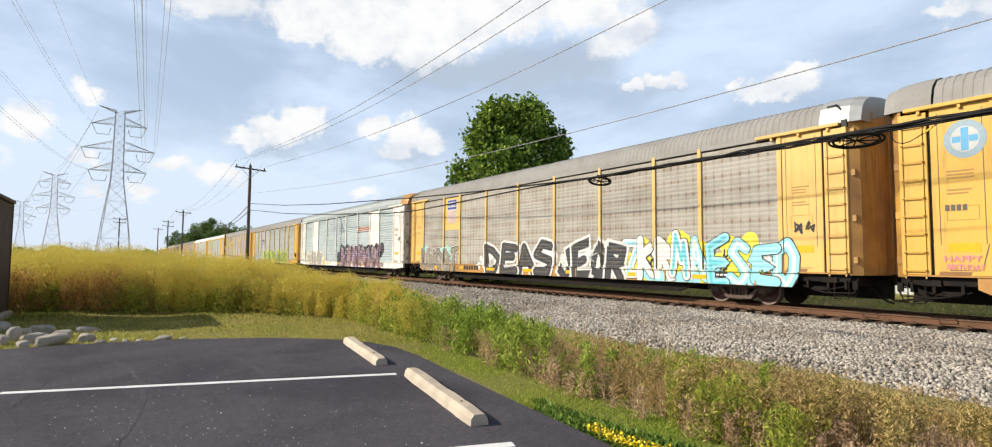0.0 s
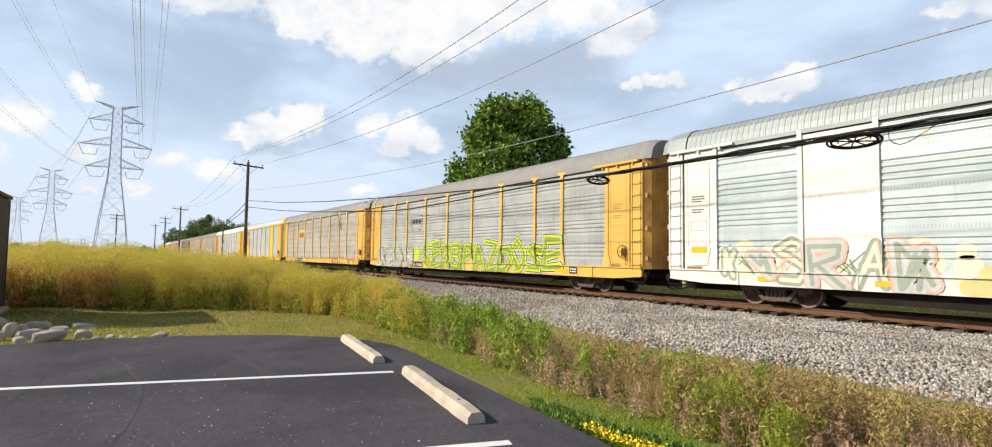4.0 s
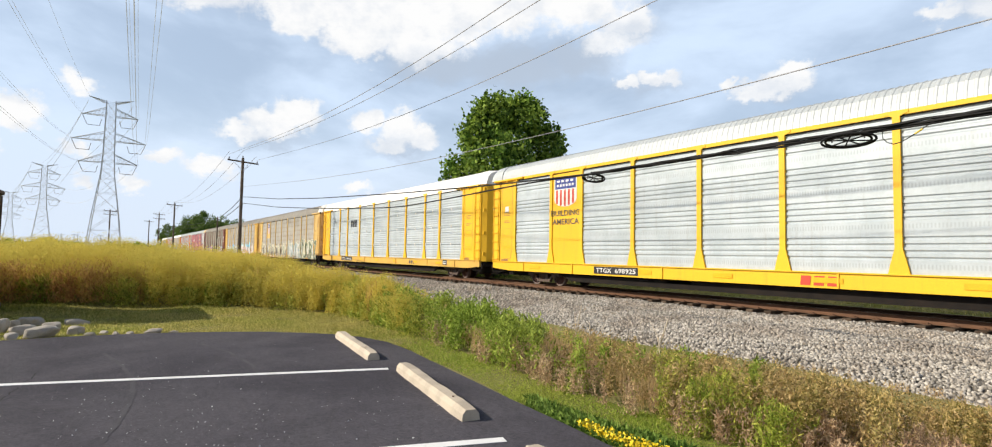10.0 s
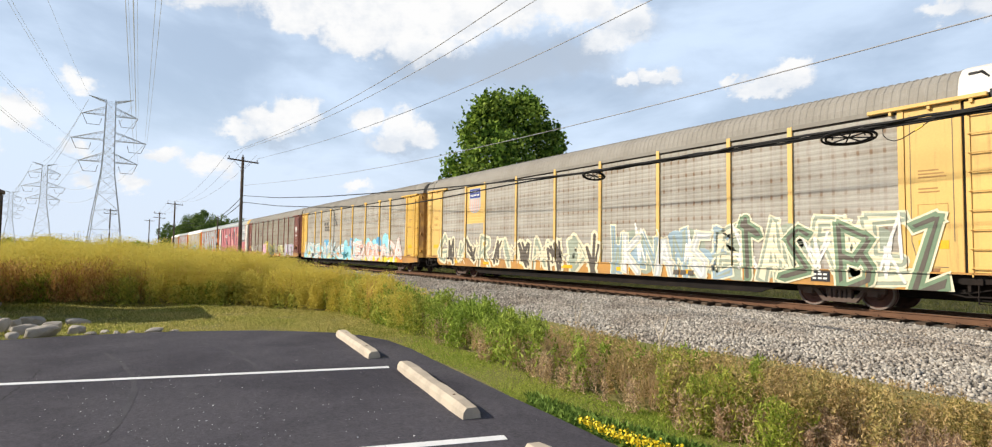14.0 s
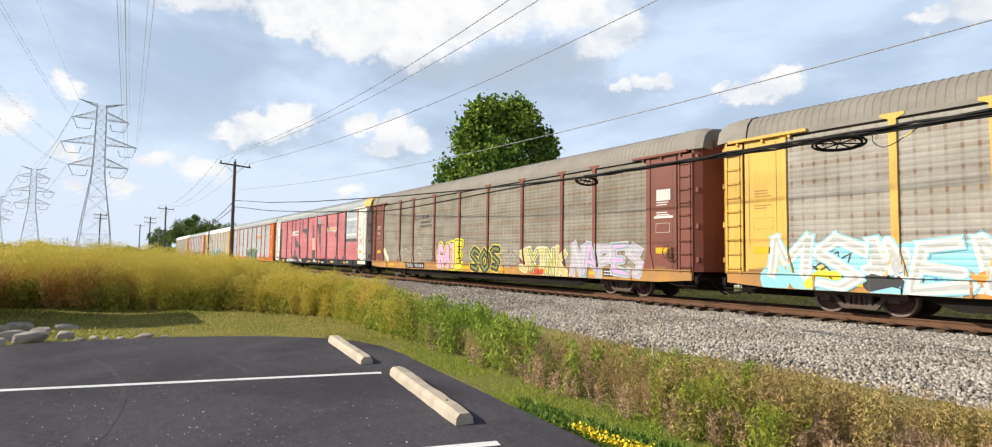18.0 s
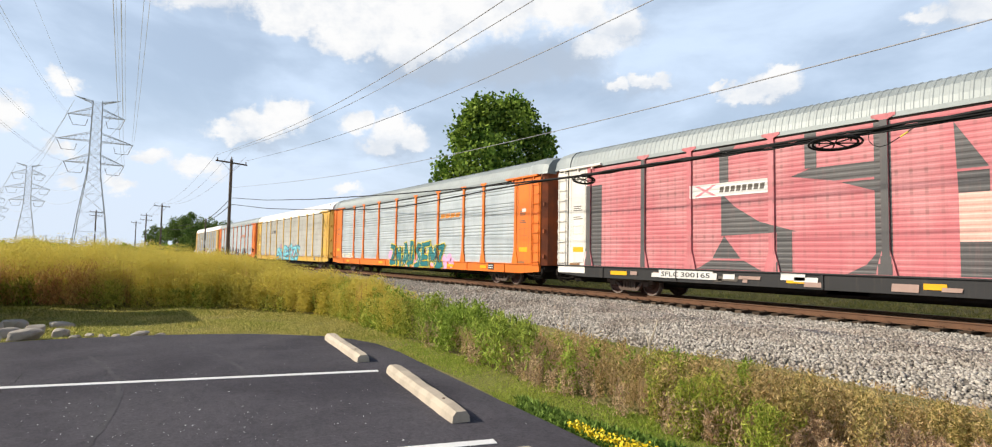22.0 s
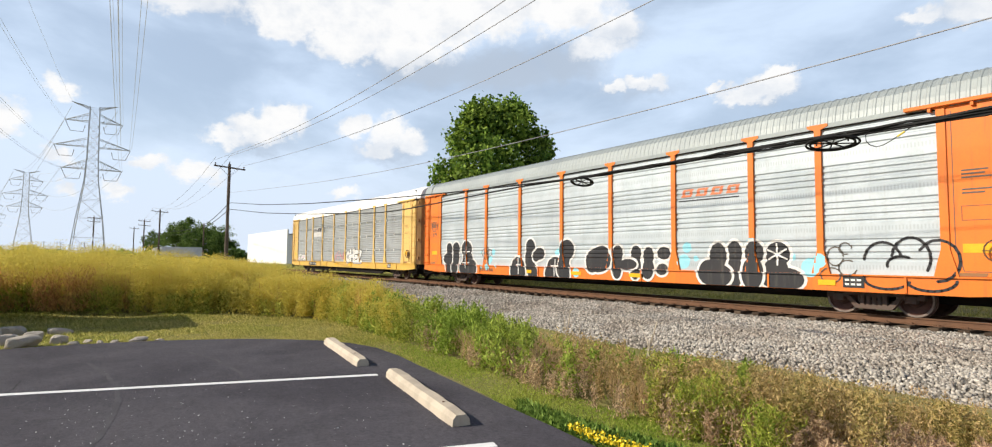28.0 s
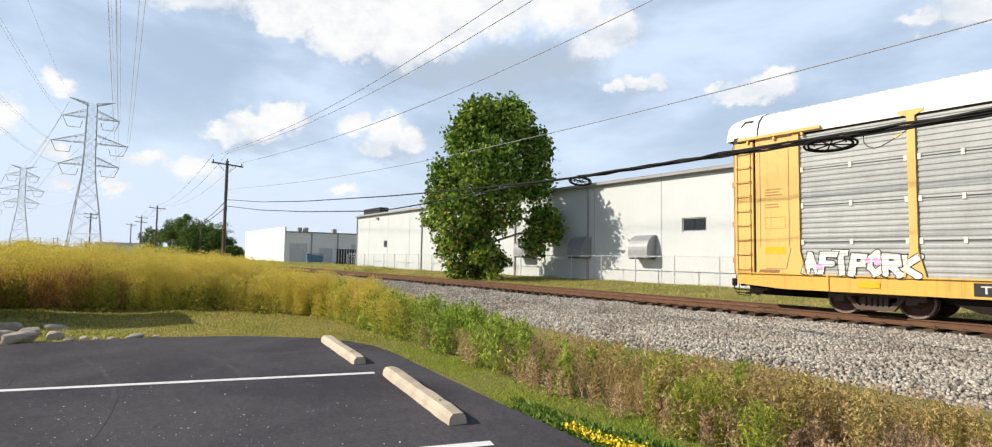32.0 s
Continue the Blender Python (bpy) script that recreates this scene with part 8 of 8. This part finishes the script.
def far_woods():
    """A low broken line of trees along the horizon."""
    rng = np.random.default_rng(9)
    n = 24000
    a = radians(-100) + rng.random(n) * radians(70)
    r = 620 + 120 * rng.random(n)
    h = 5.5 + 3.5 * np.sin(a * 60) * np.sin(a * 23 + 1) + 1.5 * np.sin(a * 170)
    P = np.stack([r * np.sin(a), r * np.cos(a), rng.random(n) ** 0.8 * np.clip(h, 1.5, 12)], -1)
    v, f = flecks(rng, P, rng.uniform(1.6, 3.2, n), 0.8, 0.0, False)
    tagged(bulk("far_woods", v, f, LEAF), "low dark line of trees on the horizon", "trees", kind="stuff")


far_woods()

# ---------------------------------------------------------------- lawn and weeds
LAWN_AZ = (-100, -95.7, -91.5, -87.4, -81.1, -75.1, -71.9, -66.8, -62.6, -54.9, -50.1, -45.3, -27.0, 20)
LAWN_R = (11.3, 11.27, 11.28, 11.18, 10.93, 10.53, 10.25, 9.27, 7.68, 5.72, 5.03, 4.52, 3.40, 3.0)
EDGE_AZ = (-100, -97.7, -90, -83.6, -78, -72, -67, -62.4, -55, -43.5, -30, -15, 20)
EDGE_R = (18.3, 17.9, 16.6, 15.9, 15.0, 13.5, 10.8, 8.9, 6.85, 5.25, 4.5, 4.1, 4.0)
TALL_AZ = (-100, -90, -84, -78, -73, -66, -55, -40, 0)
TALL_H = (1.30, 1.30, 1.18, 0.98, 0.90, 0.85, 0.72, 0.62, 0.58)


def polar(az, r):
    return np.stack([r * np.sin(np.radians(az)), r * np.cos(np.radians(az))], -1)


def on_ground(xy):
    return np.concatenate([xy, ground_z(xy[:, 0], xy[:, 1])[:, None]], 1)


def lawn():
    rng = np.random.default_rng(3)
    n = 330000
    az = -100 + 100 * rng.random(n)
    u = rng.random(n)
    r0, r1 = np.interp(az, LAWN_AZ, LAWN_R), np.interp(az, EDGE_AZ, EDGE_R) + 0.3
    r = r0 + 0.02 + (r1 - r0) * u + 0.06 * rng.random(n)
    keep = rng.random(n) < np.clip((r1 - r0) / 4.6, 0.30, 1.0)
    P = on_ground(polar(az[keep], r[keep]))
    n = len(P)
    rr = r[keep]
    tuft = 0.8 + 0.35 * np.sin(P[:, 0] * 3.1) * np.sin(P[:, 1] * 2.7 + P[:, 0])
    size = (0.016 + 0.030 * rng.random(n)) * np.clip(0.45 + rr / 10, 0.8, 2.0) * tuft
    v, f = flecks(rng, P, size, 0.22, 0.5)
    fresh = az[keep] + rng.normal(size=n) * 2.5 > -64
    tagged(bulk("edge_grass", v, f[fresh], GRASS_FRESH), "bright green mown grass along the asphalt edge", "grass", kind="stuff")
    tagged(bulk("lawn_grass", v, f[~fresh], GRASS), "mown yellow-green grass strip round the parking lot", "grass", kind="stuff")


lawn()


def plants(seed, n, az0, az1, d0, d1, power=1.0):
    """Feet of plants behind the lawn's edge, between two bearings and d0 to d1 metres deep."""
    rng = np.random.default_rng(seed)
    az = az0 + (az1 - az0) * rng.random(n) + rng.normal(size=n) * 1.6
    r = np.interp(az, EDGE_AZ, EDGE_R) + d0 + (d1 - d0) * rng.random(n) ** power
    tall = np.interp(az, TALL_AZ, TALL_H)
    xy = polar(az, r)
    limit = np.interp(xy[:, 0], (-60, -25, -14, -8, 0), (13.2, 12.4, 11.5, 10.9, 10.9))
    keep = xy[:, 1] < limit + rng.normal(size=n) * 0.35
    tall = tall * np.interp(xy[:, 1], (4.5, 7.5, 11.0, 14.0), (1.0, 0.70, 0.40, 0.34))
    return rng, on_ground(xy[keep]), tall[keep], r[keep], az[keep]


def stand(name, label, seed, n, az, depth, hmul, per, size, aspect, up, band, spread, material, power=1.0, thin=None, clump=0.0, dome=False):
    """A stand of weeds: per leaves on each plant, within a band of its height, spread about the stem; clump gathers the plants into tufts."""
    rng, P, tall, r, a = plants(seed, n, *az, *depth, power)
    h = tall * hmul * rng.uniform(0.72, 1.12, len(P))
    if clump:
        heads = rng.choice(len(P), max(3, len(P) // 13), replace=False)
        near = np.argmin((P[:, None, 0] - P[None, heads, 0]) ** 2 + (P[:, None, 1] - P[None, heads, 1]) ** 2, 1)
        q = P[heads][near]
        P[:, :2] = q[:, :2] + (P[:, :2] - q[:, :2]) * (1 - clump)
        P = on_ground(P[:, :2])
        d = np.hypot(P[:, 0] - q[:, 0], P[:, 1] - q[:, 1])
        lift = rng.uniform(0.74, 1.14, len(heads))[near]
        h = tall * hmul * lift * rng.uniform(0.88, 1.06, len(P)) * np.clip(1.06 - 0.55 * d, 0.55, 1.1)
    if thin is not None:
        ok = noise_keep(P, thin, rng)
        P, h = P[ok], h[ok]
    k = np.repeat(np.arange(len(P)), per)
    u = rng.random(len(k))
    if dome:
        u = u ** 0.65
    u = band[0] + (band[1] - band[0]) * u
    lean = rng.normal(size=(len(P), 2)) * 0.10
    wide = np.interp(u, (0.3, 0.72, 0.9, 1.0), (0.35, 1.0, 0.75, 0.25)) if dome else 1.05 - 0.7 * u
    Q = P[k].copy()
    Q[:, 2] += u * h[k]
    Q[:, :2] += lean[k] * (u * h[k])[:, None] + rng.normal(size=(len(k), 2)) * (spread * h[k] * wide)[:, None]
    v, f = flecks(rng, Q, size * rng.uniform(0.6, 1.4, len(k)), aspect, up)
    tagged(bulk(name, v, f, material), label, "weeds", kind="stuff")


def noise_keep(P, thin, rng):
    """Patches: keeps plants where a slow wave is high."""
    w = np.sin(P[:, 0] * thin[0] + thin[1]) * np.sin(P[:, 1] * thin[0] * 1.3 + thin[1] * 2) + 0.5 * np.sin(P[:, 0] * thin[0] * 2.7 + P[:, 1] * 2.1)
    return w + rng.normal(size=len(P)) * 0.35 > thin[2]


GOLD = (-101, -66)
stand("golden_weeds", "tall feathery yellow-green weeds in full bloom", 11, 5000, GOLD, (0.0, 6.5), 1.04, 104, 0.043, 0.30, 0.35, (0.14, 1.0), 0.17, WEED_GOLD, 1.0, None, 0.72, True)
stand("golden_fringe", "shorter yellow-green weeds at the field edge", 27, 1700, GOLD, (-0.1, 1.3), 0.66, 48, 0.050, 0.26, 0.45, (0.08, 1.0), 0.11, WEED_GOLD, 1.0, (0.9, 1.1, 0.0), 0.6)
stand("golden_field", "field of tall feathery yellow-green weeds", 12, 9000, GOLD, (6.0, 48.0), 0.83, 26, 0.11, 0.4, 0.3, (0.45, 1.0), 0.17, WEED_GOLD, 1.3, None, 0.4, True)
stand("weed_leaves", "green lower leaves of the tall weeds", 13, 2300, GOLD, (-0.05, 2.4), 0.55, 30, 0.09, 0.20, 0.5, (0.02, 0.9), 0.10, WEED_GREEN, 1.2, (0.8, 0.5, -0.2), 0.3)
stand("weed_stems", "rust-brown stems among the tall weeds", 14, 1000, GOLD, (0.3, 4.0), 0.85, 10, 0.38, 0.035, 0.92, (0.0, 0.7), 0.05, WEED_RUST, 1.0, None, 0.4)
stand("rust_patch", "patch of rust-coloured dry weeds", 15, 2000, (-101, -88), (-0.1, 1.6), 0.74, 28, 0.10, 0.16, 0.6, (0.05, 0.95), 0.06, WEED_RUST, 1.0, (0.9, 0.4, 0.1), 0.4)
stand("ditch_weeds", "mixed green weeds filling the ditch", 16, 2000, (-72, -28), (-0.1, 4.4), 0.74, 44, 0.040, 0.24, 0.5, (0.02, 1.0), 0.09, WEED_GREEN, 1.4, (0.9, 0.3, 0.35), 0.6)
stand("ditch_dry", "dry pinkish grasses in the ditch", 17, 6400, (-60, -24), (0.3, 6.4), 0.46, 24, 0.09, 0.040, 0.8, (0.05, 1.0), 0.11, WEED_DRY, 1.15, (0.8, 1.3, -0.1), 0.45)
stand("ditch_gold", "yellow-green weeds in the ditch", 18, 700, (-72, -64), (0.0, 4.0), 0.90, 44, 0.042, 0.30, 0.4, (0.35, 1.0), 0.12, WEED_GOLD, 1.0, (0.7, 0.2, 0.0), 0.4, True)
stand("ditch_seed", "olive-brown seedy weeds in the ditch", 19, 3000, (-60, 8), (0.3, 5.4), 0.80, 60, 0.028, 0.42, 0.4, (0.10, 1.0), 0.07, WEED_SEED, 1.2, (1.1, 2.2, -0.05), 0.65)
stand("ditch_brown", "dark olive-brown seedy weeds at the end of the ditch", 25, 3200, (-40, 8), (0.1, 5.0), 0.84, 60, 0.030, 0.42, 0.4, (0.06, 1.0), 0.08, WEED_OLIVE, 1.0, (1.3, 0.2, -0.3), 0.7)
stand("ditch_rust", "dusky brown dead weeds low in the ditch", 22, 3400, (-64, 8), (-0.05, 3.2), 0.44, 40, 0.032, 0.30, 0.5, (0.02, 1.0), 0.09, WEED_DUSK, 1.2, (1.5, 0.9, -0.2), 0.5)
stand("broad_weeds", "bright green broad-leaved weeds", 20, 620, (-73, -53), (0.1, 3.2), 0.90, 60, 0.075, 0.26, 0.5, (0.03, 1.0), 0.12, WEED_LEAF, 1.0, None, 0.4)
stand("leafy_weeds", "clumps of bright green weeds in the ditch", 24, 520, (-64, -34), (0.1, 3.4), 0.80, 80, 0.055, 0.34, 0.45, (0.03, 1.0), 0.13, WEED_LEAF, 1.0, (1.1, 1.7, 0.45), 0.75)
stand("shoulder_weeds", "sparse dry weeds creeping over the ballast", 21, 2000, (-66, 8), (3.6, 7.6), 0.6, 26, 0.045, 0.14, 0.6, (0.02, 1.0), 0.12, WEED_DRY, 1.0, (1.3, 0.7, 0.0), 0.4)


def verge():
    """Green grass between the track and the warehouse, and on the far shoulder."""
    rng = np.random.default_rng(31)
    n = 70000
    x = -80 + 84 * rng.random(n)
    y = 19.9 + 9.5 * rng.random(n)
    P = on_ground(np.stack([x, y], -1))
    v, f = flecks(rng, P, rng.uniform(0.07, 0.24, n), 0.12, 0.5)
    tagged(bulk("verge_grass", v, f, GRASS), "rough green grass behind the track", "grass", kind="stuff")
    n = 30000
    x = -170 + 110 * rng.random(n)
    y = 19.9 + 8 * rng.random(n)
    P = on_ground(np.stack([x, y], -1))
    v, f = flecks(rng, P, rng.uniform(0.25, 0.6, n), 0.2, 0.6)
    tagged(bulk("far_verge_grass", v, f, GRASS), "rough green grass behind the track further off", "grass", kind="stuff")


verge()


def small_flowers():
    rng = np.random.default_rng(41)
    n = 1500
    az = -48 + 22 * rng.random(n)
    r = np.interp(az, LAWN_AZ, LAWN_R) + 0.01 + 0.22 * rng.random(n) ** 1.5
    P = on_ground(polar(az, r))
    P[:, 2] += 0.03 + 0.05 * rng.random(n)
    v, f = flecks(rng, P, rng.uniform(0.014, 0.03, n), 0.9, 0.0, False)
    tagged(bulk("yellow_flowers", v, f, PETAL), "small yellow flowers along the asphalt edge", "flowers", kind="stuff")
    n = 16000
    az = -53 + 47 * rng.random(n)
    r = np.interp(az, LAWN_AZ, LAWN_R) + 0.03 + np.interp(az, (-62, -50, -30), (0.25, 0.5, 0.6)) * rng.random(n) ** 1.3
    P = on_ground(polar(az, r))
    v, f = flecks(rng, P, rng.uniform(0.03, 0.08, n), 0.6, 0.35)
    tagged(bulk("edge_weeds", v, f, CLOVER), "low clover and weeds along the asphalt edge", "weeds", kind="stuff")
    n = 520
    x, y = rng.normal(-4.6, 1.5, n), rng.normal(0.5, 0.9, n)
    P = np.stack([x, y, np.full(n, 0.006)], -1)
    v, f = flecks(rng, P, 0.008 + 0.018 * rng.random(n) ** 2, 0.8, 0.0, False)
    v[:, 2] = np.clip(v[:, 2], 0.004, 0.012)
    tagged(bulk("litter_specks", v, f, DOOR_GREY), "pale petals and grit scattered on the asphalt", "litter", kind="stuff")
    for n, (x, y, h, lx) in enumerate(((-6.9, 6.1, 0.95, 0.12), (-6.7, 6.3, 0.7, -0.1), (-5.2, 6.0, 0.85, 0.2), (-5.1, 6.1, 0.6, -0.15), (-9.6, 6.4, 0.8, 0.05))):
        z = float(ground_z(x, y)) - 0.03
        bm = tube(bmesh.new(), [(x, y, z), (x + lx * 0.4, y, z + h * 0.5), (x + lx, y + 0.05, z + h)], 0.011, 5)
        for k in range(3):
            rod(bm, (x + lx * 0.4, y, z + h * (0.4 + 0.15 * k)), (x + lx * 0.4 + random.uniform(-.2, .2), y, z + h * (0.7 + 0.12 * k)), 0.006, sides=4)
        tagged(part("dead_stalk", bm, CONCRETE), "bleached dead weed stalk standing in the ditch", "stalk", "dead stalks")


small_flowers()

# ---------------------------------------------------------------- ties, one by one
tie_mesh = frozen("tie", boxes((-0.115, 0.115, -1.3, 1.3, -0.18, 0.0), bevel=0.012))
tie_mesh.materials[0] = TIE
plate_mesh = frozen("tie_plate", boxes((-0.09, 0.09, -0.17, 0.17, 0.0, 0.018), (-0.02, 0.02, -0.12, -0.08, 0.018, 0.05), (-0.02, 0.02, 0.08, 0.12, 0.018, 0.05)))
plate_mesh.materials[0] = RAIL
for i in range(290):
    x = 14.0 - i * 0.55
    ob = new("tie", tie_mesh)
    ob.parent = track
    ob.matrix_basis = pose(x + random.uniform(-.03, .03), TRACK_Y + random.uniform(-.04, .04), RAIL_Z - 0.172, 0, 0, random.uniform(-1.2, 1.2))
    if i < 90:
        for s in (-1, 1):
            o = new("tie_plate", plate_mesh)
            o.parent = track
            o.matrix_basis = pose(x, TRACK_Y + s * 0.753, RAIL_Z - 0.172)

# ---------------------------------------------------------------- what moves
def road_y(t, gap):
    """Place along the crossing road of a vehicle that queues gap metres behind the truck."""
    return float(np.interp(t, (0, 23.0, 24.0, 25.5, 27.5, 28.4, 29.3, 29.9, 30.8, 32.0), (29.5, 29.5, 27.6, 23.6, 18.8, 15.9, 12.7, 10.4, 6.9, 2.4))) if not gap else float(np.interp(t, (0, 26.0, 28.0, 30.5, 32.0), (31.0, 31.0, 29.4, 26.6, 24.6))) + gap


def drive(vehicle, turns, x, gap):
    times = [0.0, 10.0, 20.0] + [22.0 + 0.5 * i for i in range(21)]
    walk(vehicle, [(t, pose(x, road_y(t, gap), 0.05)) for t in times])
    steps = [0.0, 22.0] + [22.2 + 0.1 * i for i in range(99)]
    for wheel, y, r in turns:
        walk(wheel, [(t, pose(0, y, r) @ Matrix.Rotation((road_y(0, gap) - road_y(t, gap)) / r, 4, "X")) for t in steps])


def motions():
    for (vehicle, turns), gap in ((TRUCK, 0.0), (SILVER_CAR, 6.3), (DARK_CAR, 12.6)):
        drive(vehicle, turns, ROAD_X - 1.9, gap)
    times = [i * 2.0 for i in range(17)]
    for k, car in enumerate(TRAIN):
        walk(car, [(t, pose(car_x(k, t), TRACK_Y, RAIL_Z)) for t in times])
    steps = [i / FPS for i in range(int(32 * FPS) + 1)]
    for car, wheel, x, sense in WHEELSETS:
        walk(wheel, [(t, pose(x, 0, WHEEL_R) @ Matrix.Rotation(sense * run(t) / WHEEL_R, 4, "Y")) for t in steps])


motions()
